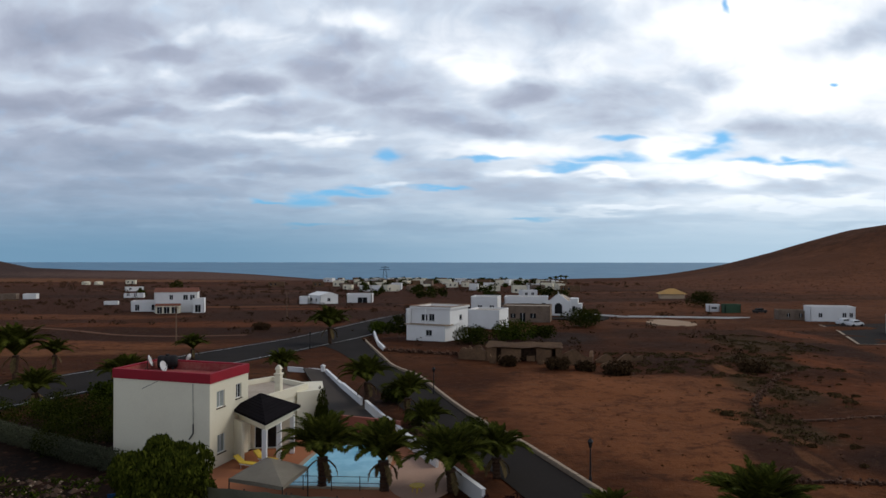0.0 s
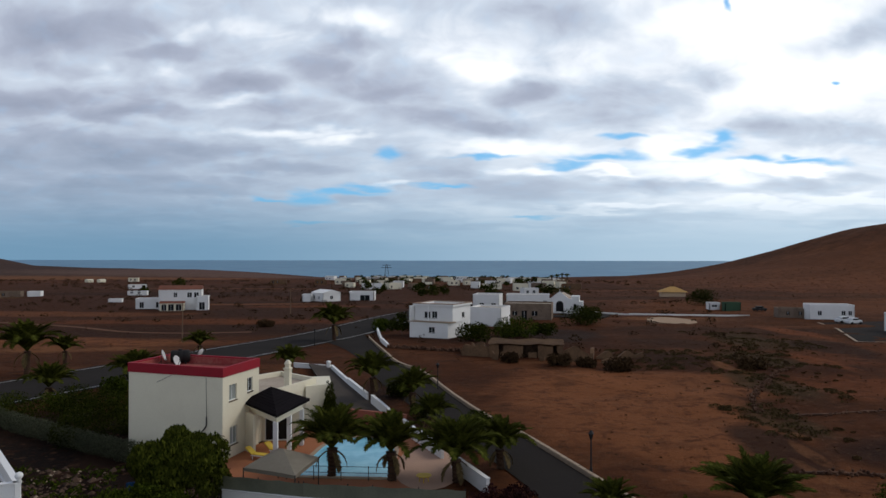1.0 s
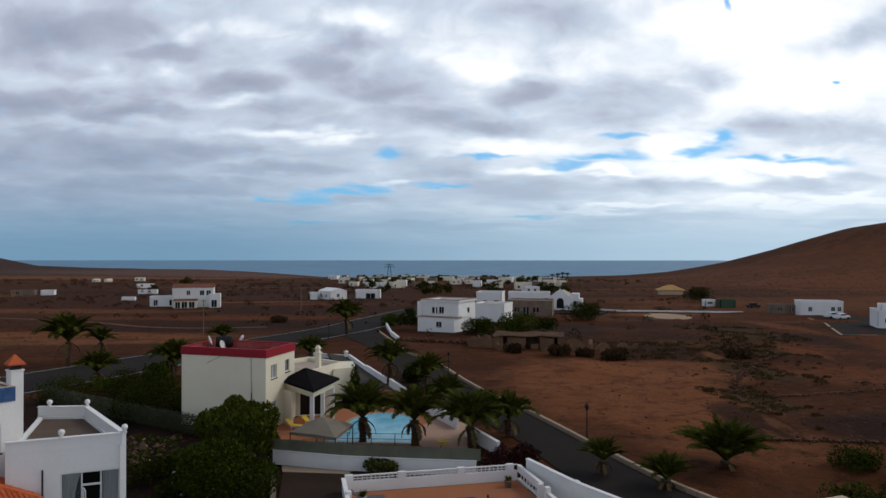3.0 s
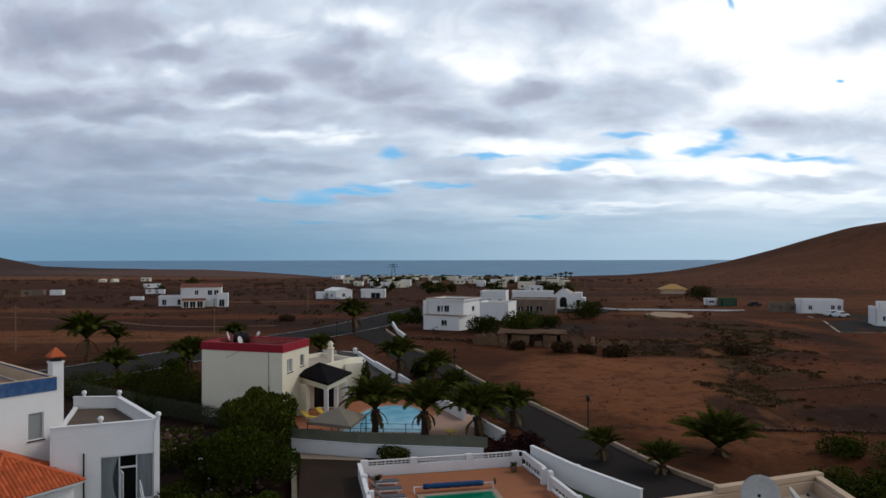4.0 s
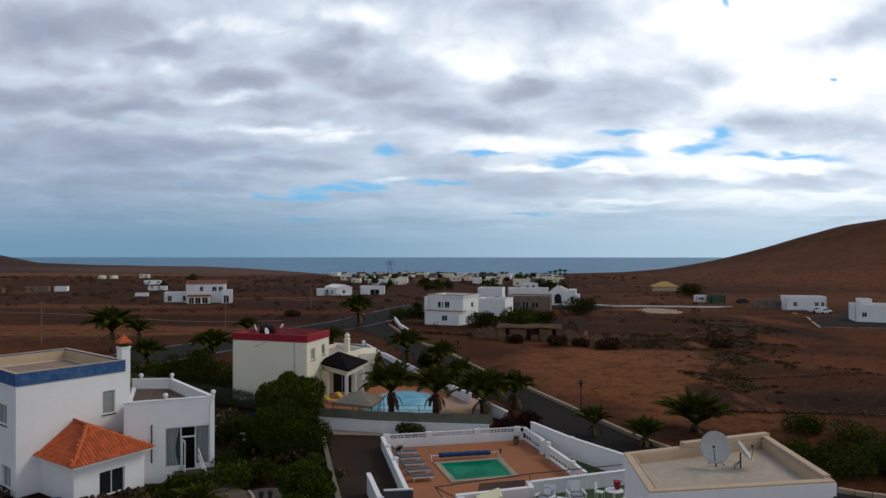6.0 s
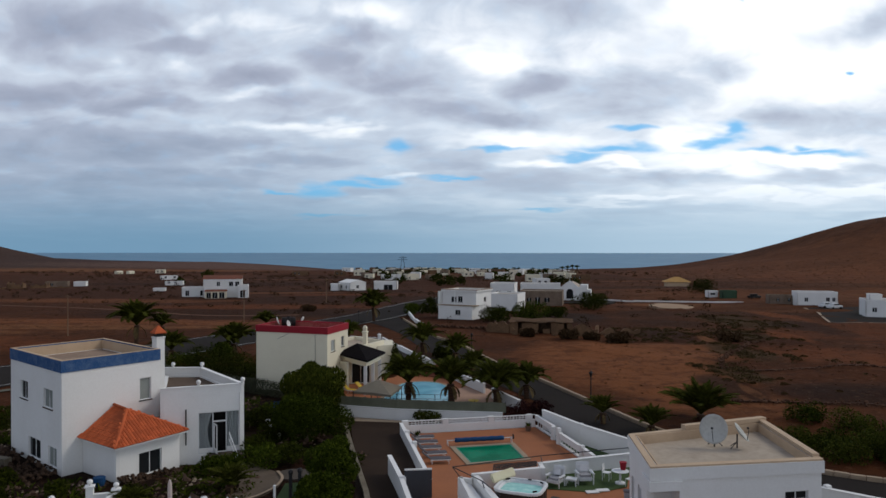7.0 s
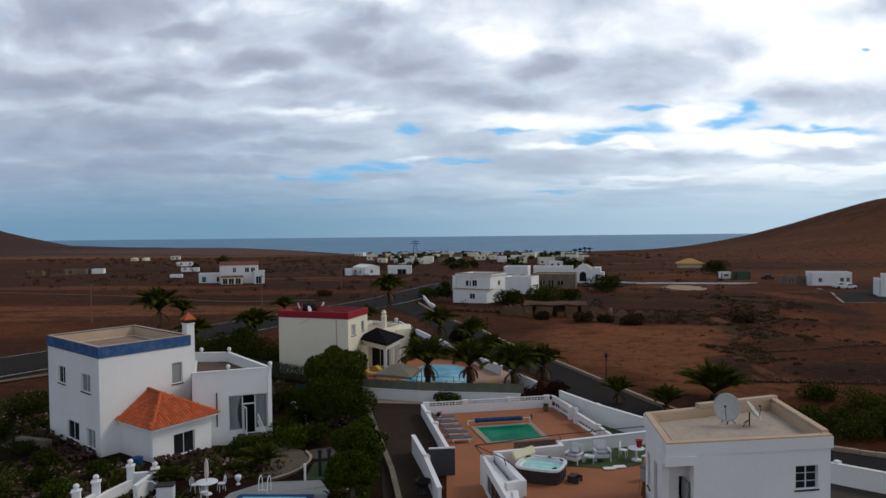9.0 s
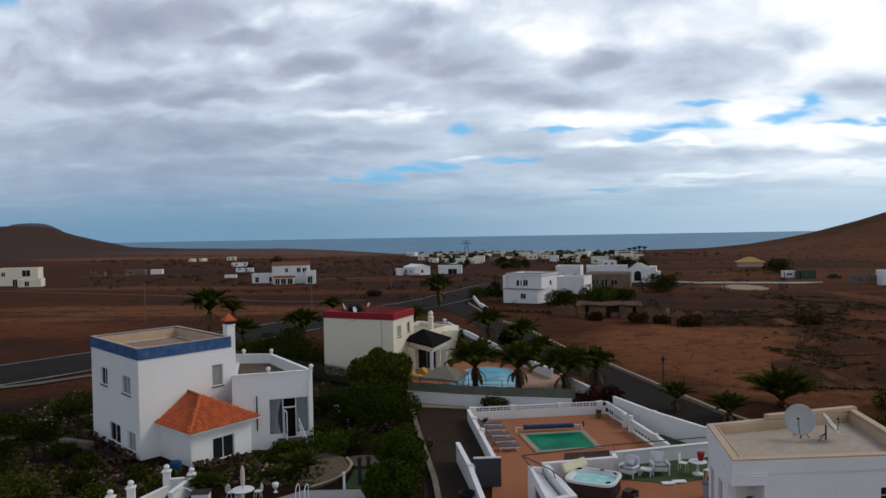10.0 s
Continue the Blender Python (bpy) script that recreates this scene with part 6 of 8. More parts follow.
part("parasol", lathe(((0.03, 0.74), (0.05, 0.95), (0.11, 1.0), (0.13, 1.3), (0.11, 1.8), (0.06, 2.0), (0.03, 2.05)), 10), CLOTH_BLUSH, tbl, "folded pale pink parasol")
for k in range(3):
    a = radians(40 + 120 * k)
    ch = thing("garden_chair", "ornate white cast-iron garden chair", "chair", "cast-iron chairs", pose(-18.9 + 0.85 * math.cos(a), 17.3 + 0.85 * math.sin(a), 0, 0, 0, math.degrees(a) - 90))
    part("seat", lathe(((0.2, 0.42), (0.22, 0.44), (0.22, 0.46), (0.2, 0.47)), 14), METAL_WHITE, ch)
    back = part("backrest", bmesh.new(), METAL_WHITE, ch)
    for x in (-0.2, -0.1, 0, 0.1, 0.2):
        part("back_bar", new_tube((x, 0.2, 0.46), (x * 0.8, 0.26, 0.9 - abs(x) * 0.6), 0.015, sides=5), METAL_WHITE, back)
    for sx in (-0.15, 0.15):
        for sy in (-0.15, 0.15):
            part("leg", new_tube((sx * 1.2, sy * 1.2, 0), (sx, sy, 0.43), 0.018, sides=5), METAL_WHITE, ch)
for k, (x, y, hgt) in enumerate(((-17.6, 18.9, 0.55), (-17.8, 34.8, 0.7), (-18.6, 36.9, 0.6), (-16.7, 33.0, 0.5))):
    o = thing("garden_ornament", "small white garden urn on the soil", "urn", "garden urns", pose(x, y, 0))
    part("foot", lathe(((0.14, 0), (0.12, 0.05), (0.05, 0.08), (0.05, 0.3 * hgt)), 10), METAL_WHITE, o)
    part("bowl", lathe(((0.05, 0.3 * hgt), (0.16, 0.55 * hgt), (0.2, 0.85 * hgt), (0.17, hgt), (0.05, hgt)), 12), METAL_WHITE, o, smooth=True)
tub = thing("barrel", "blue plastic half barrel against the annex", "barrel", "", pose(-25.3, 22.4, 0))
part("body", lathe(((0.3, 0), (0.36, 0.25), (0.36, 0.5), (0.33, 0.52)), 14), COVER_BLUE, tub)
cab = thing("garden_cabinet", "low white garden cabinet with a dark top", "cabinet", "", pose(-20.9, 16.4, 0, 0, 0, 12))
part("body", rounded_box(-0.45, 0.45, -0.35, 0.35, 0, 0.85, 0.02), METAL_WHITE, cab)
part("top", rounded_box(-0.5, 0.5, -0.4, 0.4, 0.853, 0.91, 0.015), METAL_DARK, cab)
hoop = thing("garden_hoop", "white painted hoop rail by the gate", "rail", "", pose(-21.9, 16.3, 0, 0, 0, 30))
bm = bmesh.new()
arc = [Vector((0.55 * math.cos(radians(a)), 0, 0.55 + 0.55 * math.sin(radians(a)))) for a in range(-70, 251, 20)]
for a, b in zip(arc, arc[1:]):
    tube(bm, a, b, 0.03, sides=6)
part("ring", bm, METAL_WHITE, hoop)
part("foot", new_tube((0, 0, -0.05), (0, 0, 0.06), 0.04, sides=6), METAL_WHITE, hoop)


def potted_plant(label, at, pot_mat, height, seed):
    p = thing("potted_plant", label, "potted plant", "deck pots", pose(*at))
    part("pot", lathe(((0.17, 0), (0.24, 0.34), (0.26, 0.35), (0.26, 0.40), (0.20, 0.40)), 14), pot_mat, p)
    rnd = random.Random(seed)
    bm = bmesh.new()
    for _ in range(46):
        a, lean, l = rnd.uniform(0, 6.28), rnd.uniform(0.15, 0.9), height * rnd.uniform(0.6, 1.0)
        d = Vector((math.cos(a) * lean, math.sin(a) * lean, 1.0)).normalized()
        w = Vector((-math.sin(a), math.cos(a), 0)) * 0.035
        q = Vector((0.08 * math.cos(a), 0.08 * math.sin(a), 0.36))
        mid = q + d * l * 0.6
        bm.faces.new([bm.verts.new(v) for v in (q - w * 0.5, q + w * 0.5, mid + w, q + d * l, mid - w)])
    part("leaves", bm, LEAF_MID, p)


potted_plant("green plant in a grey pot on the pool deck", (-6.2, 32.9, 0), CLOTH_GREY, 0.5, 1)
potted_plant("low green plant in a stone pot on the pool deck", (2.5, 35.9, 0), STONE, 0.4, 2)
chair = thing("bowl_chair", "black round wicker bowl chair on the deck", "chair", "", pose(-6.5, 17.4, 0, 0, 0, -40))
part("bowl", lathe(((0.05, 0.42), (0.28, 0.46), (0.42, 0.62), (0.46, 0.80), (0.43, 0.80), (0.38, 0.64), (0.25, 0.50), (0.03, 0.47)), 18), PLASTIC_DARK, chair, smooth=True)
part("base_ring", lathe(((0.32, 0), (0.36, 0), (0.36, 0.05), (0.32, 0.05)), 18), PLASTIC_DARK, chair)
for a in range(0, 360, 60):
    c, d = math.cos(radians(a)), math.sin(radians(a))
    part("strut", new_tube((0.34 * c, 0.34 * d, 0.03), (0.24 * c, 0.24 * d, 0.47), 0.014, sides=5), PLASTIC_DARK, chair)
bin_ = thing("waste_bin", "grey cylindrical bin on the lounge deck", "bin", "", pose(5.8, 16.5, DECK_Z))
part("body", lathe(((0.2, 0), (0.24, 0.7), (0.26, 0.72)), 14), CLOTH_GREY, bin_)
part("lid", lathe(((0.27, 0.722), (0.27, 0.77), (0.1, 0.82)), 14), CLOTH_DARK, bin_)
bm = new_prism([(-42.4 + 2.4 * math.cos(radians(a)), 30.4 + 2.9 * math.sin(radians(a))) for a in range(0, 360, 15)], -0.1, 0.06)
setting("round_lawn", bm, LAWN, "small round lawn among the rock garden", "lawn")
edge = tagged(new("lawn_edging"), "pale stones edging the round lawn", "edging", "", "structure")
bm = rock(0.2)
data = bpy.data.meshes.new("edging_stone")
bm.to_mesh(data)
bm.free()
data.materials.append(KERB)
for k in range(30):
    a = 2 * math.pi * k / 30
    share("edging_stone", data, edge, pose(-42.4 + 2.5 * math.cos(a), 30.4 + 3.0 * math.sin(a), 0.06, 0, 0, 77 * k) @ Matrix.Scale(0.7 + 0.3 * random.random(), 4))
setting("planter_wall", new_prism(((-36.2, 26.9), (-33.5, 26.0), (-33.3, 26.5), (-36.0, 27.4)), -0.1, 0.5), KERB_OLD, "low tan rendered planter wall by the house", "planter wall")
tub = thing("tarpaulin_bench", "blue covered garden bench among the plants", "bench", "", pose(-18.6, 42.0, 0, 0, 0, 20))
part("seat", rounded_box(-0.8, 0.8, -0.25, 0.25, 0.4, 0.5, 0.03), COVER_BLUE, tub)
part("backrest", rounded_box(-0.8, 0.8, 0.22, 0.3, 0.5, 0.95, 0.03), COVER_BLUE, tub)
for x in (-0.7, 0.7):
    part("leg", new_box(x - 0.04, x + 0.04, -0.2, 0.2, 0, 0.4), COVER_BLUE, tub)

VERGE = surface("dusty_verge", (0.12, 0.115, 0.085), 0.95, (0.075, 0.07, 0.05), 4.0, 0.6, 0.8, 0.3)
setting("pavement_verge", strip([(-57.5, 43.6), (-52.6, 47.4), (-48.2, 52.6)], [(-56.6, 42.6), (-51.8, 46.4), (-47.4, 51.9)], 0.09), VERGE, "pale dusty verge along the main road", "verge")

# ---- plants ----
LEAF_OLIVE = leafy("olive_leaf", (0.016, 0.023, 0.003), (0.064, 0.072, 0.009))


def frond_mesh(name, length, bend, seed, mat):
    """One feather-shaped palm leaf along +x: a rib that arches over and close pairs of leaflets."""
    rnd = random.Random(seed)
    bm = bmesh.new()
    n = 26
    rib, p = [Vector((0, 0, 0))], Vector((0, 0, 0))
    for k in range(n):
        a = radians(bend) * ((k + 1) / n) ** 1.6
        p = p + Vector((math.cos(a), 0.02 * math.sin(k * 0.3 + seed), -math.sin(a))) * (length / n)
        rib.append(p.copy())
    for k in range(n):
        w = 0.034 * (1 - k / n) + 0.006
        a, b = rib[k], rib[k + 1]
        v = [bm.verts.new(q + Vector((0, s * w, 0))) for q, s in ((a, -1), (b, -1), (b, 1), (a, 1))]
        bm.faces.new(v)
    for k in range(4, n + 1):
        t = k / n
        along_rib = (rib[k] - rib[k - 1]).normalized()
        up = Vector((-along_rib.z, 0, along_rib.x))
        for s in (-1, 1):
            for half in (0.2, 0.7):
                q = rib[k - 1].lerp(rib[k], half)
                l = length * (0.05 + 0.17 * math.sin(math.pi * min(1, t * 0.86 + 0.12))) * (0.8 + 0.4 * rnd.random())
                tip = q + along_rib * (0.75 * l) + Vector((0, s * l * (0.6 + 0.2 * rnd.random()), 0)) + up * (l * (0.25 - 0.35 * t + 0.3 * (rnd.random() - 0.5)))
                w = 0.034 + 0.014 * rnd.random()
                side = along_rib * w
                a, b = bm.verts.new(q - side), bm.verts.new(q + side)
                mid = q.lerp(tip, 0.5) + up * (0.06 * l)
                c, d, e = bm.verts.new(mid + side), bm.verts.new(tip), bm.verts.new(mid - side)
                bm.faces.new((a, b, c, d, e))
    data = bpy.data.meshes.new(name)
    bm.to_mesh(data)
    bm.free()
    data.materials.append(mat)
    return data


FRONDS = [frond_mesh("frond", 2.3, b, k, FROND) for k, b in enumerate((22, 50, 88))]
DRY = frond_mesh("dry_frond", 1.3, 60, 9, FROND_DRY)


def palm_tree(label, at, trunk, size, fronds=34, seed=0, thick=0.24, group="palms"):
    rnd = random.Random(seed * 31 + 7)
    p = thing("palm_tree", label, "palm", group, pose(*at, ground_z(*at)))
    rings, bm = [], bmesh.new()
    n = max(4, int(trunk / 0.12))
    for k in range(n + 1):
        t = k / n
        r = thick * (1.1 - 0.2 * t) * (1.10 if k % 2 else 0.90) * (1 + 0.45 * smoothstep(0.55, 1.0, t))
        rings.append([bm.verts.new((r * math.cos(a) + 0.05 * math.sin(t * 2 + seed), r * math.sin(a), trunk * t - 0.05)) for a in (2 * math.pi * q / 12 + 0.26 * (k % 2) for q in range(12))])
    for a, b in zip(rings, rings[1:]):
        for q in range(12):
            j = (q + 1) % 12
            bm.faces.new((a[q], a[j], b[j], b[q]))
    bm.faces.new(rings[-1])
    part("trunk", bm, PALM_BARK, p)
    for k in range(fronds):
        t = (k + 0.5) / fronds
        lift = 88 - (50 if trunk < 1.1 else 42) * t ** 1.2 + 12 * (rnd.random() - 0.5)
        turn = 137.5 * k + 24 * rnd.random()
        s = size / 2.3 * (0.85 + 0.3 * rnd.random()) * (0.70 + 0.40 * t)
        m = pose(0, 0, trunk - 0.02, 0, 0, turn) @ pose(0.06, 0, 0, 40 * (rnd.random() - 0.5), -lift, 0) @ Matrix.Scale(s, 4)
        share("frond", FRONDS[min(1 if trunk < 1.1 else 2, int(t * 3))], p, m)
    for k in range(4):
        m = pose(0, 0, trunk - 0.12, 0, 0, 90 * k + 40 * rnd.random()) @ pose(0.1, 0, 0, 0, 30, 0) @ Matrix.Scale(size / 2.6, 4)
        share("dry_frond", DRY, p, m)
    return p


# place, trunk height, frond length
PALMS = (
    ((-7.75, 46.4), 1.9, 3.3), ((-3.75, 45.6), 1.9, 3.1), ((0.5, 45.4), 1.5, 3.3), ((3.6, 48.2), 1.4, 2.7),
    ((-3.2, 66.2), 1.9, 2.8), ((-7.5, 71.5), 2.5, 3.1), ((-1.3, 58.4), 1.3, 2.3), ((8.9, 38.3), 1.0, 1.8), ((12.2, 35.6), 0.6, 1.9), ((17.6, 40.0), 0.5, 3.4),
    ((-19.6, 88.6), 1.4, 2.9), ((-40.0, 71.0), 1.5, 3.0), ((-52.0, 88.0), 3.0, 4.7), ((-51.0, 95.0), 2.2, 2.6), ((-35.5, 80.0), 1.6, 2.6), ((-37.3, 108.0), 1.6, 2.8),
    ((78.0, 500.0), 5.0, 2.6), ((82.5, 506.0), 5.6, 2.6), ((74.0, 498.0), 4.6, 2.4), ((87.0, 512.0), 5.2, 2.6), ((-33.4, 76.1), 1.7, 3.6), ((-20.5, 131.0), 3.0, 4.8), ((-16.9, 21.5), 0.4, 1.6), ((-21.6, 18.3), 0.3, 1.3),
)
for k, (at, trunk, size) in enumerate(PALMS):
    palm_tree("date palm with arching green fronds and a rough trunk" if trunk > 1.2 else "young palm with a short trunk and spreading fronds", at, trunk, size, 60 if size > 2.6 else 48, k, 0.17 + 0.06 * size / 2)


def leaf_cloud(centres, count, leaf, seed, flat=1.0, hang=0.0):
    """Many small leaves over the outer part of overlapping clumps."""
    rnd = np.random.default_rng(seed)
    verts, faces = [], []
    weights = np.array([r ** 2 for *_, r in centres])
    picks = rnd.choice(len(centres), count, p=weights / weights.sum())
    way = rnd.normal(size=(count, 3))
    way /= np.linalg.norm(way, axis=1)[:, None]
    reach = rnd.uniform(0.55, 1.08, count) ** 0.6
    turn = rnd.normal(size=(count, 2, 3))
    size = leaf * rnd.uniform(0.6, 1.5, count)
    for k in range(count):
        x, y, z, r = centres[picks[k]]
        c = np.array((x, y, z)) + way[k] * r * reach[k] * (1, 1, flat)
        a, b = turn[k]
        a = a - np.array((0.0, 0.0, hang))
        a = a / np.linalg.norm(a) * size[k]
        b = b - a * (a @ b) / (a @ a)
        b = b / np.linalg.norm(b) * size[k] * 0.45
        i = len(verts)
        verts += [tuple(c - a), tuple(c + b), tuple(c + a), tuple(c - b)]
        faces.append((i, i + 1, i + 2, i + 3))
    return verts, faces


def mesh_part(name, verts, faces, mat, parent, label=""):
    data = bpy.data.meshes.new(name)
    data.from_pydata(verts, [], faces)
    data.materials.append(mat)
    ob = new(name, data)
    ob.parent = parent
    if label:
        ob["label"] = label
    return ob


def tree(name, label, at, height, width, mat, seed, count=9000, leaf=0.11, trunk=0.16, clumps=16, category="tree", base=0.15, group="", hang=0.0, puff=0.10):
    rnd = random.Random(seed)
    z0 = ground_z(*at)
    t = thing(name, label, category, group, pose(*at, z0))
    centres = []
    for k in range(clumps):
        f = (k + 0.5) / clumps
        a, r = 2.4 * k + rnd.random(), width * 0.5 * math.sqrt(f) * (0.65 + 0.35 * rnd.random())
        size = width * (puff + 0.13 * rnd.random() ** 1.5)
        dome = 1.0 - 0.62 * (2 * r / width) ** 2
        z = height * (base + (1 - base) * (0.30 + 0.62 * rnd.random() ** 0.7) * dome)
        centres.append((r * math.cos(a), r * math.sin(a), max(min(z, height - size), size * 0.9), size))
    bm = bmesh.new()
    fork = height * 0.3
    tube(bm, (0, 0, -0.1), (0.05, 0, fork), trunk, trunk * 0.7, 8)
    part("trunk", bm, BARK, t)
    for c in centres[::2]:
        bm = bmesh.new()
        mid = Vector((c[0] * 0.5, c[1] * 0.5, fork + (c[2] - fork) * 0.4))
        tube(bm, (0.05, 0, fork * 0.9), mid, trunk * 0.5, trunk * 0.3, 6)
        tube(bm, mid, c[:3], trunk * 0.3, trunk * 0.08, 6)
        part("limb", bm, BARK, t)
    verts, faces = leaf_cloud(centres, count, leaf, seed, 1.0, hang)
    mesh_part("crown", verts, faces, mat, t)
    return t


def bush(label, at, height, width, mat, seed, count=2500, leaf=0.09, group="shrubs"):
    return tree("shrub", label, at, height, width, mat, seed, count, leaf, 0.05, 16, "shrub", 0.0, group, 0.0, 0.14)


tree("tree", "dense dark green pepper tree with drooping foliage", (-15.3, 39.6), 4.9, 5.0, LEAF_OLIVE, 1, 34000, 0.12, 0.2, 54, hang=2.6, puff=0.08)
tree("tree", "dense green dome-shaped tree by the gravel drive", (-14.6, 32.8), 3.5, 5.2, LEAF_MID, 2, 30000, 0.085, 0.18, 40)
tree("tree", "dense green bushy tree by the gravel drive", (-10.9, 22.0), 3.1, 3.1, LEAF_MID, 3, 20000, 0.075, 0.18, 30)
tree("tree", "dense green bushy tree by the gravel drive", (-10.4, 16.6), 2.7, 3.0, LEAF_MID, 4, 18000, 0.075, 0.16, 28)
def cypress(at, height, width):
    t = thing("tree", "slim dark cypress beside the driveway", "tree", "", pose(*at, 0))
    part("trunk", new_tube((0, 0, -0.05), (0, 0, height * 0.8), 0.07, sides=7), BARK, t)
    cone = [(0.12 * width * math.sin(k * 2.4), 0.12 * width * math.cos(k * 2.4), height * (0.12 + 0.8 * k / 15), width * (0.42 - 0.34 * k / 15) * (0.9 + 0.2 * math.sin(k * 5.0))) for k in range(16)]
    verts, faces = leaf_cloud(cone, 6000, 0.07, 5, 1.3)
    mesh_part("crown", verts, faces, LEAF_DARK, t)


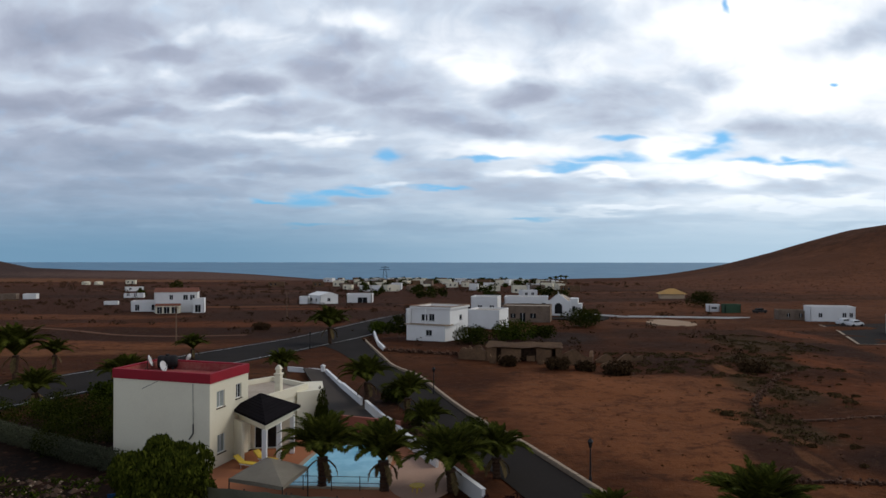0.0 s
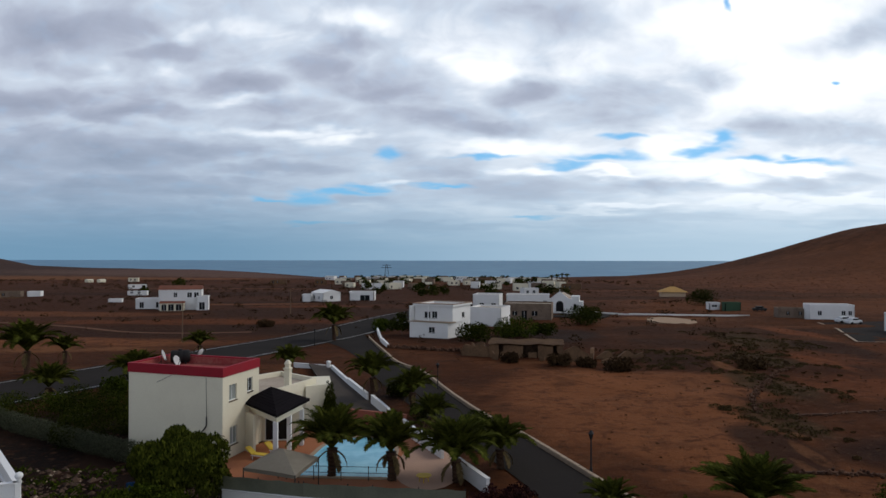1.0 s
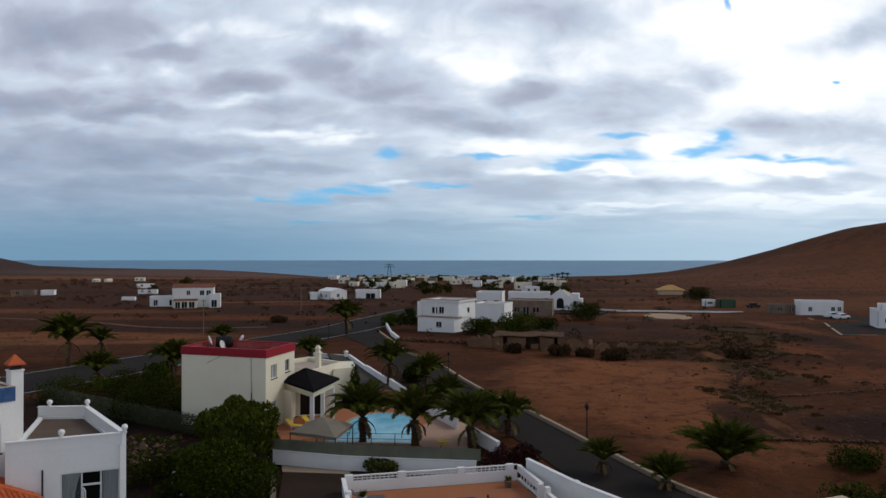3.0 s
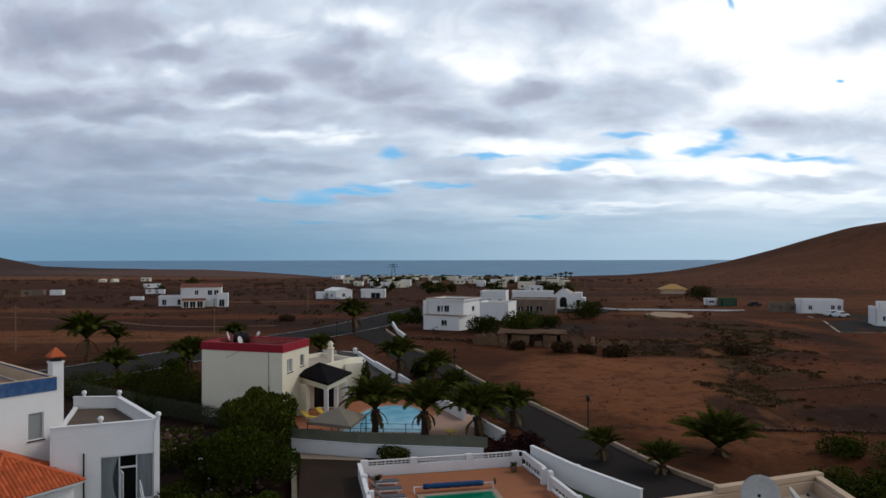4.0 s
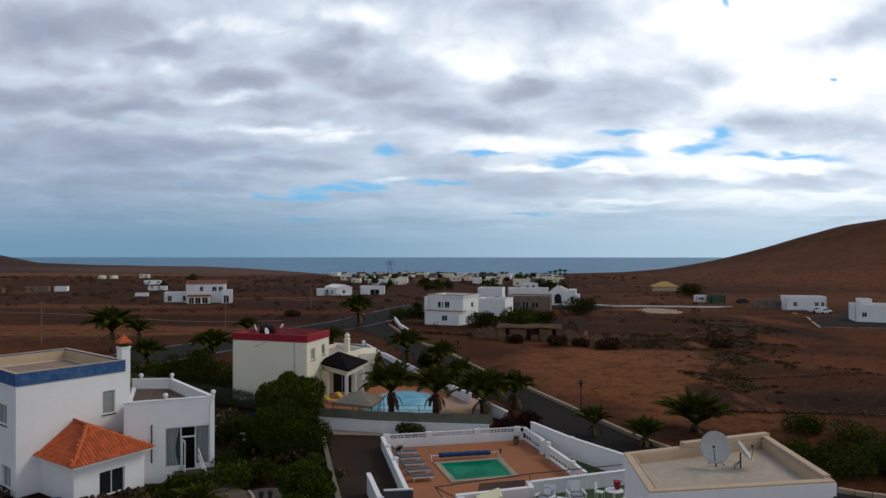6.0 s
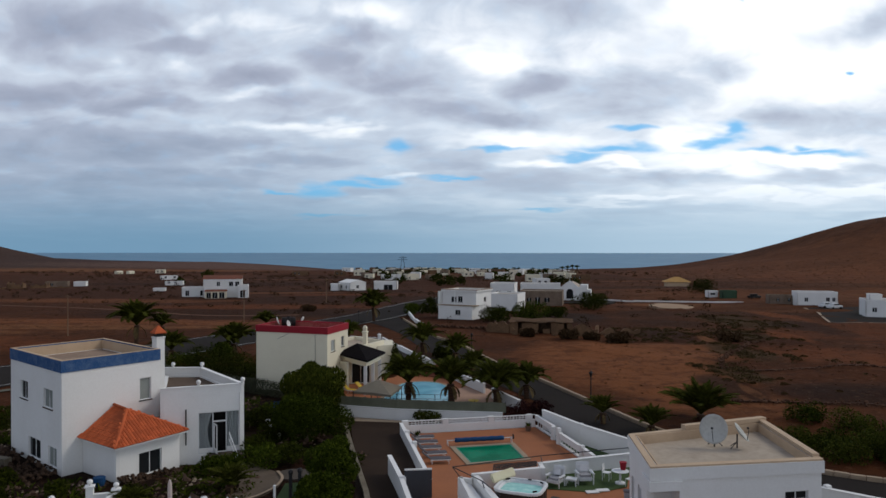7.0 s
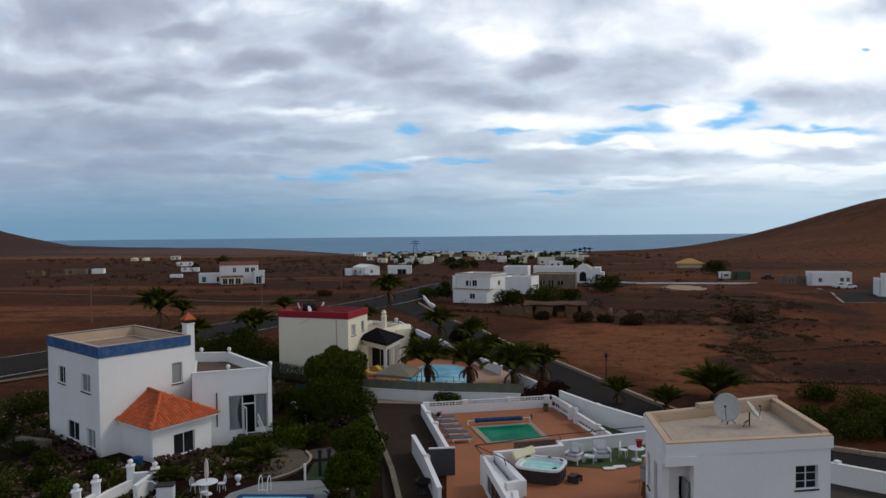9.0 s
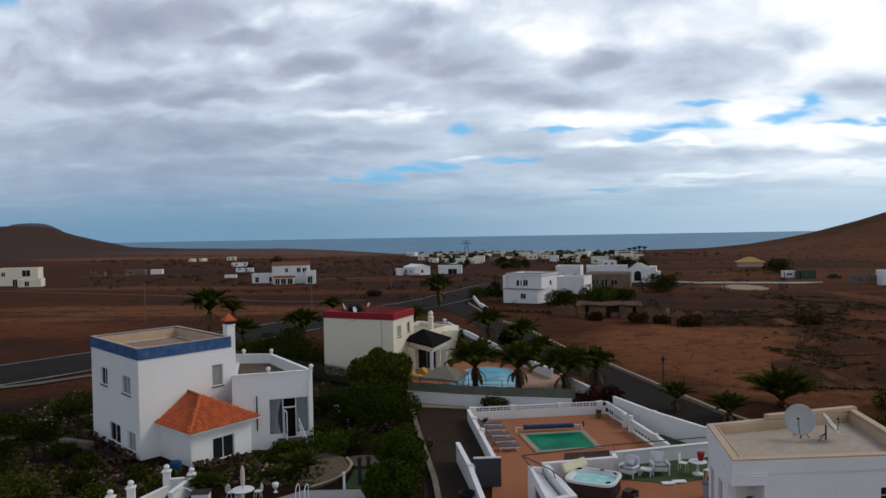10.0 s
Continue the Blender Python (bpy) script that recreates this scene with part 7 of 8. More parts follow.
cypress((-10.2, 61.2), 3.9, 1.7)
SHRUBS = (
    ((-33.5, 66.0), 1.1, 5.5, LEAF_DARK, "dark clipped bush inside the road wall"), ((-29.0, 64.5), 1.2, 5.0, LEAF_DARK, "dark clipped bush inside the road wall"), ((-37.0, 67.5), 1.4, 3.6, LEAF_MID, "green garden bush inside the road wall"),
    ((-26.0, 58.5), 1.3, 4.0, LEAF_DARK, "dark clipped bush inside the road wall"), ((-34.0, 72.5), 2.4, 3.2, LEAF_MID, "round green tree by the road"),
     
    ((-20.0, 36.5), 1.5, 3.2, LEAF_DARK, "leafy garden bush on dark soil"), ((-17.6, 30.0), 1.2, 2.6, LEAF_DARK, "leafy garden bush on dark soil"), ((-16.2, 27.0), 1.3, 2.8, LEAF_MID, "leafy garden bush on dark soil"),
    ((-14.6, 27.2), 1.6, 2.4, LEAF_DARK, "leafy garden bush on dark soil"), ((-19.2, 25.2), 1.3, 2.0, LEAF_MID, "leafy garden bush by the steps"), ((-26.8, 20.3), 1.0, 1.5, LEAF_DARK, "leafy garden bush by the gate"),
    ((-27.5, 17.0), 0.9, 1.5, LEAF_MID, "leafy garden bush by the gate"), ((-31.5, 16.6), 1.4, 3.4, LEAF_OLIVE, "rounded grey-green hedge bush by the gate path"), ((-36.5, 20.5), 1.1, 1.9, LEAF_DARK, "leafy garden bush on dark soil"), ((-38.8, 28.5), 1.3, 3.2, LEAF_DARK, "leafy garden bush on dark soil"), ((-40.5, 35.5), 1.3, 3.6, LEAF_DARK, "leafy garden bush on dark soil"),
    ((2.1, 38.7), 1.8, 2.8, LEAF_RED, "purple-leaved bougainvillea spilling over the boundary wall"), ((3.9, 39.0), 1.8, 2.6, LEAF_RED, "purple-leaved bougainvillea spilling over the boundary wall"),
    ((-5.6, 38.5), 1.0, 2.4, LEAF_OLIVE, "grey dry shrub at the white boundary wall"), 
     
     ((-28.5, 55), 1.3, 5.0, LEAF_DARK, "dark hedge bush behind the villas"),
    ((-32.0, 62), 1.4, 6.0, LEAF_DARK, "dark hedge bush behind the villas"), ((-38.5, 62), 1.2, 6.0, LEAF_DARK, "dark hedge bush behind the villas"),
    ((-19.0, 39.0), 1.2, 3.4, LEAF_MID, "garden shrub on dark gravel"), 
    ((-18.0, 25.5), 1.3, 1.8, LEAF_MID, "garden shrub beside the steps"),
    ((-22.0, 19.4), 1.0, 1.8, LEAF_DARK, "garden shrub under the annex window"), ((-31.5, 22.5), 1.0, 1.6, LEAF_DARK, "garden shrub on dark gravel"),
    ((-34.5, 24.8), 0.9, 1.5, LEAF_DARK, "garden shrub on dark gravel"), ((-29.5, 18.8), 1.0, 1.6, LEAF_DARK, "garden shrub on dark gravel"),
    ((-17.2, 33.5), 1.1, 2.6, LEAF_DARK, "garden shrub on dark gravel"), ((-33.5, 17.8), 1.1, 1.9, LEAF_MID, "garden shrub on dark gravel"),
    ((-38.5, 24.0), 1.2, 2.0, LEAF_DARK, "garden shrub on dark gravel"), ((-42.5, 30.0), 1.2, 3.4, LEAF_DARK, "garden shrub on dark gravel"),
    ((2.5, 58.0), 1.8, 3.0, LEAF_DARK, "dark verge bush beside the street"), ((-2.0, 63.2), 1.6, 2.8, LEAF_DARK, "dark verge bush beside the street"),
    ((-5.0, 74.0), 1.5, 2.6, LEAF_DARK, "dark verge bush beside the street"),
    ((26.6, 40.6), 0.9, 3.4, LEAF_MID, "bright green cactus thicket across the street"), ((25.2, 33.2), 0.7, 2.6, LEAF_OLIVE, "dull green cactus thicket across the street"),
    ((29.4, 37.6), 0.6, 3.6, LEAF_OLIVE, "dull green cactus thicket across the street"), ((26.4, 30.4), 0.7, 3.4, LEAF_OLIVE, "dull green cactus thicket across the street"),
    ((30.8, 34.2), 0.6, 3.6, LEAF_OLIVE, "dull green cactus thicket across the street"), ((22.3, 33.2), 0.6, 2.6, LEAF_OLIVE, "dull green cactus thicket across the street"), ((28.8, 33.5), 0.30, 2.0, SCRUB, "dry shrub across the street"), ((23.4, 28.6), 0.6, 3.2, LEAF_OLIVE, "dull green cactus thicket across the street"), ((26.6, 27.4), 0.7, 3.4, LEAF_DARK, "dark green shrub thicket across the street"), ((29.8, 27.0), 0.7, 3.6, LEAF_OLIVE, "dull green cactus thicket across the street"), ((22.4, 31.0), 0.6, 2.6, LEAF_DARK, "dark green shrub thicket across the street"), ((33.0, 30.2), 0.7, 4.0, LEAF_DARK, "dark green shrub thicket across the street"), ((29.3, 31.0), 0.6, 3.4, LEAF_DARK, "dark green shrub thicket across the street"),
    ((5.4, 131.0), 3.2, 6.4, LEAF_DARK, "dark round tree by the white house"), ((13.0, 137.0), 2.8, 8.0, LEAF_MID, "green bush by the white house"),
    ((-8.6, 141.0), 4.6, 4.2, LEAF_DARK, "dark tree by the white house"), ((33.0, 168.0), 4.2, 9.0, LEAF_DARK, "large dark tree near the chapel"),
    ((19.5, 142.0), 2.4, 5.0, LEAF_DARK, "dark bush near the ruin"), ((-13.0, 150.0), 2.5, 5.0, LEAF_MID, "bush at the road bend"),
    ((15.6, 98.4), 1.0, 3.2, SCRUB, "dark dry bush below the ruin"), ((19.2, 97.0), 0.6, 2.6, SCRUB, "dark dry bush below the ruin"), ((22.6, 94.4), 1.0, 3.6, SCRUB, "dark dry bush below the ruin"), ((9.0, 101.0), 0.6, 3.0, SCRUB, "dark dry bush below the ruin"),
    ((41.5, 97.0), 0.48, 3.6, SCRUB, "dry bush in the gully"),
    ((88.6, 249.0), 5.6, 9.5, LEAF_DARK, "large dark tree below the hill"), ((-40.0, 160.0), 0.48, 3.6, SCRUB, "dry bush beyond the road"), ((-26.0, 176.0), 0.60, 3.6, SCRUB, "dry bush beyond the road"),
)
for k, (at, hgt, wid, mat, label) in enumerate(SHRUBS):
    far = at[1] > 70
    bush(label, at, hgt, wid, mat, 40 + k, int(min(4200, 700 * wid)) if not far else int(380 * wid), 0.09 if not far else 0.2)


HEDGE = smooth_line(((-40, 61.5), (-35.3, 57.9), (-28.5, 53.3), (-24.9, 51.0), (-20.5, 48.2), (-17.5, 46.6)), 0.5)
hedge = thing("hedge", "long grey-green clipped hedge between the two gardens", "hedge")
clumps = [(x, y, 0.75 + 0.08 * noise.noise((x, y, 0)), 0.80 + 0.1 * noise.noise((x * 2, y, 3))) for x, y in HEDGE]
verts, faces = leaf_cloud(clumps, 30000, 0.06, 77)
mesh_part("foliage", verts, faces, leafy("hedge_leaf", (0.050, 0.056, 0.032), (0.095, 0.10, 0.062)), hedge)
part("stems", new_tube((*HEDGE[4], 0), (*HEDGE[-4], 0.02), 0.03, sides=5), BARK, hedge)


def scatter(name, label, category, count, spots, mat, seed, size, kind):
    """Loose stones or tufts strewn over stretches of ground, joined into one."""
    rnd = random.Random(seed)
    verts, faces = [], []
    for _ in range(count):
        x0, x1, y0, y1 = rnd.choices(spots, [(s[1] - s[0]) * (s[3] - s[2]) * (1.0 / max(40, s[3])) for s in spots])[0]
        x, y = rnd.uniform(x0, x1), rnd.uniform(y0, y1)
        z, s = ground_z(x, y), size * (0.4 + 1.1 * rnd.random() ** 2) * (1 + max(0, y - 60) / 120)
        i = len(verts)
        if kind == "stone":
            p = [(s * rnd.uniform(0.6, 1), 0, 0), (0, s * rnd.uniform(0.6, 1), 0), (-s * rnd.uniform(0.6, 1), 0, 0), (0, -s * rnd.uniform(0.6, 1), 0), (0.2 * s, 0.1 * s, s * rnd.uniform(0.4, 0.8))]
            a = rnd.uniform(0, 6.3)
            verts += [(x + u * math.cos(a) - v * math.sin(a), y + u * math.sin(a) + v * math.cos(a), z - 0.02 + w) for u, v, w in p]
            faces += [(i, i + 1, i + 4), (i + 1, i + 2, i + 4), (i + 2, i + 3, i + 4), (i + 3, i, i + 4)]
        else:
            for _ in range(7):
                a, l = rnd.uniform(0, 6.3), s * rnd.uniform(0.5, 1.2)
                j = len(verts)
                cx, cy, w = math.cos(a), math.sin(a), 0.22 * s
                bx, by = x + rnd.uniform(-0.9, 0.9) * s, y + rnd.uniform(-0.9, 0.9) * s
                verts += [(bx - cy * w, by + cx * w, z - 0.03), (bx + cy * w, by - cx * w, z - 0.03), (bx + cx * l * 0.6 + cy * w, by + cy * l * 0.6, z + l * 0.55), (bx + cx * l, by + cy * l, z + l * 0.5)]
                faces.append((j, j + 1, j + 3, j + 2))
    ob = mesh_part(name, verts, faces, mat, None)
    return tagged(ob, label, category, "", "stuff")


FIELD = ((12, 60, 48, 100), (22, 90, 26, 60), (45, 120, 60, 170), (-10, 60, 100, 130), (-110, -55, 70, 200), (-60, -20, 165, 320), (0, 120, 200, 420), (-200, -60, 150, 420), (120, 420, 230, 620))
scatter("field_stones", "brown loose stones strewn over the dry fields", "stones", 5000, FIELD, STONE, 3, 0.06, "stone")
scatter("scrub_tufts", "low dry scrub tufts over the fields", "scrub", 8000, FIELD, SCRUB, 5, 0.09, "tuft")
GARDEN = ((-42, -25, 12, 23), (-44, -36.2, 22, 29), (-24, -18.8, 12, 17.8), (-22, -15.8, 20, 27), (-46, -36, 20, 44), (-17.5, -13.5, 30, 44), (-32, -22, 38, 48), (-11.4, -9.6, 8, 30))
RUBBLE_DARK = surface("garden_rock", (0.10, 0.062, 0.042), 0.95, (0.045, 0.028, 0.02), 3.0, 1.0, 0.9, 0.5)
scatter("garden_rocks", "brown lava rocks bordering the garden beds", "rocks", 3000, GARDEN, RUBBLE_DARK, 7, 0.26, "stone")
scatter("pale_garden_rocks", "pale stones and shells among the garden beds", "rocks", 700, GARDEN, KERB, 8, 0.15, "stone")
scatter("succulents", "small green succulents and cacti in the garden beds", "succulents", 2200, GARDEN, LEAF_MID, 9, 0.34, "tuft")


def far_scrub():
    """Low dark bushes over the dry land beyond the villas."""
    rnd = random.Random(91)
    clumps = []
    for _ in range(900):
        y = rnd.uniform(100, 620)
        x = rnd.uniform(-0.62 * y - 20, 0.22 * y + 30)
        if noise.noise((x * 0.012, y * 0.012, 3.3)) < -0.05:
            continue
        r = rnd.uniform(0.35, 1.0) * (1 + y / 420)
        clumps.append((x, y, ground_z(x, y) + 0.25 * r, r))
    verts, faces = leaf_cloud(clumps, 30000, 0.26, 92, 0.55)
    tagged(mesh_part("far_scrub", verts, faces, SCRUB, None), "low dark scrub scattered over the dry land", "scrub", "", "stuff")
    clumps = []
    for _ in range(330):
        x, y = rnd.uniform(20, 62), rnd.uniform(50, 128)
        if noise.noise((x * 0.06, y * 0.06, 8.3)) > 0.1 and abs(x - (0.36 * y + 8.5)) < 9:
            r = rnd.uniform(0.12, 0.5)
            clumps.append((x, y, ground_z(x, y) + 0.08 * r, r))
    green = []
    for x0, x1, y0, y1, n in ((48, 64, 116, 146, 260), (26, 33, 56, 72, 120), (34, 43, 72, 94, 200), (42, 53, 96, 118, 220), (25, 41, 96, 117, 260), (44, 66, 60, 72, 60)):
        for _ in range(n):
            x, y, r = rnd.uniform(x0, x1), rnd.uniform(y0, y1), 0.15 + 0.65 * rnd.random() ** 2
            if noise.noise((x * 0.22, y * 0.22, 5.1)) < -0.1:
                continue
            green.append((x, y, ground_z(x, y) + 0.08 * r, r))
    verts, faces = leaf_cloud(green, 34000, 0.10, 94, 0.32)
    tagged(mesh_part("green_scrub", verts, faces, leafy("green_scrub_leaf", (0.036, 0.026, 0.011), (0.085, 0.060, 0.024)), None), "dull green low scrub along the gully", "scrub", "", "stuff")
    verts, faces = leaf_cloud(clumps, 12000, 0.08, 93, 0.32)
    tagged(mesh_part("field_scrub", verts, faces, leafy("field_scrub_leaf", (0.055, 0.032, 0.014), (0.105, 0.063, 0.026)), None), "low olive-brown scrub over the gully and field", "scrub", "", "stuff")


far_scrub()

# ---- the village and the far houses ----


def far_house(label, at, w, d, h, turn=0.0, mat=None, roof_mat=None, windows=(), name="village_house", pitched=False, category="house", group="village houses", parapet=0.35):
    """A plain house with set-in windows; windows: (along, sill, wide, high, side)."""
    z = min(ground_z(at[0] + dx, at[1] + dy) for dx in (-w / 2, w / 2) for dy in (-d / 2, d / 2))
    t = thing(name, label, category, group, pose(*at, z, 0, 0, turn))
    x, y = w / 2, d / 2
    corners = [(-x, -y), (x, -y), (x, y), (-x, y)]
    mat = mat or WHITE
    for side in range(4):
        a, b = corners[side], corners[(side + 1) % 4]
        holes = [(s, s + ww, low, low + hh) for s, low, ww, hh, k in windows if k == side]
        part("wall", wall_run(a, b, -0.8, h, 0.25, holes, 1), mat, t)
        for hole in holes:
            m, _ = along(a, b)
            bm = bmesh.new()
            box(bm, hole[0], hole[1], 0.12, 0.16, hole[2], hole[3])
            bmesh.ops.transform(bm, matrix=m, verts=bm.verts[:])
            win = part("window", bm, GLASS, t)
            bm = bmesh.new()
            c = (hole[0] + hole[1]) / 2
            box(bm, c - 0.04, c + 0.04, 0.08, 0.118, hole[2], hole[3])
            bmesh.ops.transform(bm, matrix=m, verts=bm.verts[:])
            part("frame", bm, METAL_WHITE, win)
    if pitched:
        bm = bmesh.new()
        rise = 0.15 * d
        v = [bm.verts.new(p) for p in ((-x - 0.2, -y - 0.2, h), (x + 0.2, -y - 0.2, h), (x + 0.2, y + 0.2, h), (-x - 0.2, y + 0.2, h), (-x - 0.2, 0, h + rise), (x + 0.2, 0, h + rise))]
        for f in ((0, 1, 5, 4), (2, 3, 4, 5), (0, 4, 3), (1, 2, 5), (3, 2, 1, 0)):
            bm.faces.new([v[i] for i in f])
        part("roof", bm, roof_mat or TERRACOTTA, t)
    else:
        part("roof", new_prism(inset(corners, 0.25), h - 0.25, h - 0.02), roof_mat or ROOF_SCREED, t)
        part("parapet", ring(inset(corners, -0.03), 0.24, h, h + parapet), mat, t)
    return t


def mid_house():
    """Two-storey white house at the bend, with a wing."""
    z = ground_z(-2, 139)
    t = thing("village_house", "white two-storey house with grey banding and a wide flat wing", "house", "village houses", pose(0, 0, z))
    A, B = (-6.9, 137.2), (0.4, 133.9)
    C, D = (4.9, 141.5), (-2.4, 145.0)
    _, d = along(A, B)
    holes = [(0.50 * d, 0.66 * d, 1.0, 2.1)]
    top = [(0.26 * d, 0.42 * d, 3.7, 4.9), (0.46 * d, 0.60 * d, 3.7, 5.0)]
    part("wall", wall_run(A, B, -0.8, 3.0, 0.25, holes, 1), WHITE, t)
    window(t, A, B, holes[0], 0.25, METAL_WHITE, 1, 2)
    A2, B2 = (-6.0, 138.0), (1.3, 134.7)
    part("wall", wall_run(A2, B2, 3.0, 6.0, 0.25, top, 1), WHITE, t)
    for hole in top:
        window(t, A2, B2, hole, 0.25, METAL_WHITE, 1, 2)
    _, e = along(B, C)
    side = [(0.45 * e, 0.58 * e, 3.7, 4.7)]
    part("wall", wall_run(B, C, -0.8, 3.0, 0.25, (), 1), WHITE, t)
    part("wall", wall_run(B2, C, 3.0, 6.0, 0.25, side, 1), WHITE, t)
    window(t, B2, C, side[0], 0.25, METAL_WHITE, 1, 1)
    part("wall", wall_run(D, A, -0.8, 6.0, 0.25, (), 1), WHITE, t)
    part("wall", wall_run(C, D, -0.8, 6.0, 0.25, (), 1), WHITE, t)
    part("balcony_slab", new_prism([(-7.3, 137.3), (0.6, 133.6), (2.0, 135.2), (-6.0, 139.2)], 2.95, 3.15), KERB, t)
    part("roof", new_prism(inset([A2, B2, C, D], 0.2), 5.8, 6.0), ROOF_SCREED, t)
    part("cornice", ring(inset([A2, B2, C, D], -0.25), 0.5, 6.004, 6.35), WHITE, t, "white roof edge with a brown line")
    part("cornice_line", ring(inset([A2, B2, C, D], -0.28), 0.5, 6.354, 6.48), ROOF_BROWN, t)
    for q in ((-6.9, 137.5), (-3.3, 135.9)):
        part("balcony_post", new_tube((*q, 3.15), (*q, 6.0), 0.1, sides=6), WHITE, t)
    w = far_house("plain white wing beside the white house", (10.4, 166), 7.4, 8, 4.2, -20, WHITE, None, (), "village_house")


mid_house()
WEATHERED = surface("weathered_blockwork", (0.21, 0.155, 0.115), 0.95, (0.12, 0.085, 0.06), 3.0, 0.5, 0.9, 0.4)
far_house("grey-brown low house with dark openings", (22.0, 188), 12.0, 8, 3.9, -12, WEATHERED, None, ((2.0, 1.1, 1.3, 1.1, 0), (4.4, 0.1, 1.4, 2.3, 0), (7.0, 1.1, 1.5, 1.2, 0)))
far_house("white flat house behind the chapel street", (12.9, 216), 7.8, 8, 4.9, -12, WHITE, None, ((2, 1.5, 1.3, 1.2, 0), (5.5, 1.5, 1.3, 1.2, 0)))
far_house("long white flat building beside the chapel", (27.5, 238), 14, 8, 4.2, -8, WHITE, None, ((5, 0.4, 4.5, 2.0, 0), (12, 1.4, 1.2, 1.2, 0)))


def chapel():
    z = ground_z(33, 208)
    t = thing("chapel", "small white chapel with a curved gable and arched dark doorway", "chapel", "", pose(33.2, 208, z, 0, 0, -14))
    bm = bmesh.new()
    outline = [(-3.2, 0), (-3.2, 4.1), (-2.7, 4.25), (-1.9, 4.9), (-1.0, 5.65), (-0.35, 6.05), (0, 6.3), (0.35, 6.05), (1.0, 5.65), (1.9, 4.9), (2.7, 4.25), (3.2, 4.1), (3.2, 0)]
    arch = [(1.1, 0.5), (1.1, 2.5)] + [(1.1 * math.cos(radians(a)), 2.5 + 1.1 * math.sin(radians(a))) for a in range(15, 180, 15)] + [(-1.1, 2.5), (-1.1, 0.5)]
    path = outline + arch
    front = [bm.verts.new((x, 0, zz - (0.8 if zz == 0 else 0))) for x, zz in path]
    back = [bm.verts.new((x, 0.4, zz - (0.8 if zz == 0 else 0))) for x, zz in path]
    bm.faces.new(front)
    bm.faces.new(back[::-1])
    n = len(path)
    for i in range(n):
        j = (i + 1) % n
        bm.faces.new((front[j], front[i], back[i], back[j]))
    bmesh.ops.triangulate(bm, faces=bm.faces[:])
    bmesh.ops.recalc_face_normals(bm, faces=bm.faces[:])
    part("gable_front", bm, WHITE, t)
    bm = bmesh.new()
    v = [bm.verts.new((x, 0.34, zz)) for x, zz in arch]
    bm.faces.new(v)
    bmesh.ops.solidify(bm, geom=bm.faces[:], thickness=0.04)
    part("door", bm, METAL_DARK, t, "dark arched door")
    bm = bmesh.new()
    prism(bm, ((-3.05, 0.4), (3.05, 0.4), (3.05, 12), (-3.05, 12)), -0.8, 4.0)
    part("nave", bm, WHITE, t)
    bm = bmesh.new()
    w = [bm.verts.new(p) for p in ((-3.2, 0.4, 4.0), (3.2, 0.4, 4.0), (3.2, 12.2, 4.0), (-3.2, 12.2, 4.0), (0, 0.4, 5.6), (0, 12.2, 5.6))]
    for f in ((0, 4, 5, 3), (1, 2, 5, 4), (0, 1, 4), (2, 3, 5), (3, 2, 1, 0)):
        bm.faces.new([w[i] for i in f])
    part("roof", bm, ROOF_SCREED, t)
    part("side_wing", wall_run((3.2, 1.0), (5.4, 1.0), -0.8, 4.7, 0.3, ((0.7, 1.5, 1.0, 2.7),), 1), WHITE, t)
    part("side_wing", wall_run((5.4, 1.0), (5.4, 6.0), -0.8, 4.7, 0.3, (), 1), WHITE, t)
    part("side_wing_roof", new_prism([(3.2, 1.0), (5.4, 1.0), (5.4, 6.0), (3.2, 6.0)], 4.5, 4.9), WHITE, t)
    part("side_block", rounded_box(5.4, 6.5, 1.2, 5.0, -0.8, 3.4, 0.04), WHITE, t)
    part("wing_window", new_box(3.9, 4.7, 1.14, 1.18, 1.0, 2.7), GLASS, t)
    for x in (-3.0, 3.2):
        part("buttress", rounded_box(x - 0.3, x + 0.3, -0.2, 0.5, -0.8, 4.3, 0.05), WHITE, t)
    part("bell_cross", new_box(-0.06, 0.06, 0.1, 0.2, 6.3, 6.9), WHITE, t)


chapel()
garden_wall("plaza_wall", "low white wall round the chapel square", ((40, 215), (52, 203), (72, 199.5), (84, 198)), 0.45, 0.3)
bm = new_prism(((24, 193), (42, 190), (46, 200), (40, 206)), -4, -2.3)
setting("plaza", bm, ASPHALT, "dark paved square in front of the chapel", "square")

W2 = ((1.2, 1.0, 1.2, 1.2, 0), (4.2, 1.0, 1.2, 1.2, 0))
W4 = ((1.5, 1.0, 1.2, 1.3, 0), (6.5, 1.0, 1.2, 1.3, 0), (1.5, 4.0, 1.2, 1.3, 0), (6.5, 4.0, 1.2, 1.3, 0))
GREEN_PAINT = surface("dull_green_paint", (0.045, 0.085, 0.05), 0.8, (0.03, 0.06, 0.035), 4.0, 0.6, 0.6, 0.1)
OCHRE = surface("yellow_clay_roof", (0.42, 0.25, 0.085), 0.9, (0.30, 0.18, 0.07), 2.0, 0.4, 0.8, 0.2)
OCHRE_SAND = surface("pale_sand", (0.34, 0.235, 0.15), 0.95, (0.24, 0.16, 0.10), 2.0, 0.3, 0.8, 0.2)
TERRACOTTA_DULL = surface("dull_clay_roof", (0.17, 0.065, 0.04), 0.9, (0.11, 0.045, 0.03), 2.0, 0.4, 0.8, 0.2)
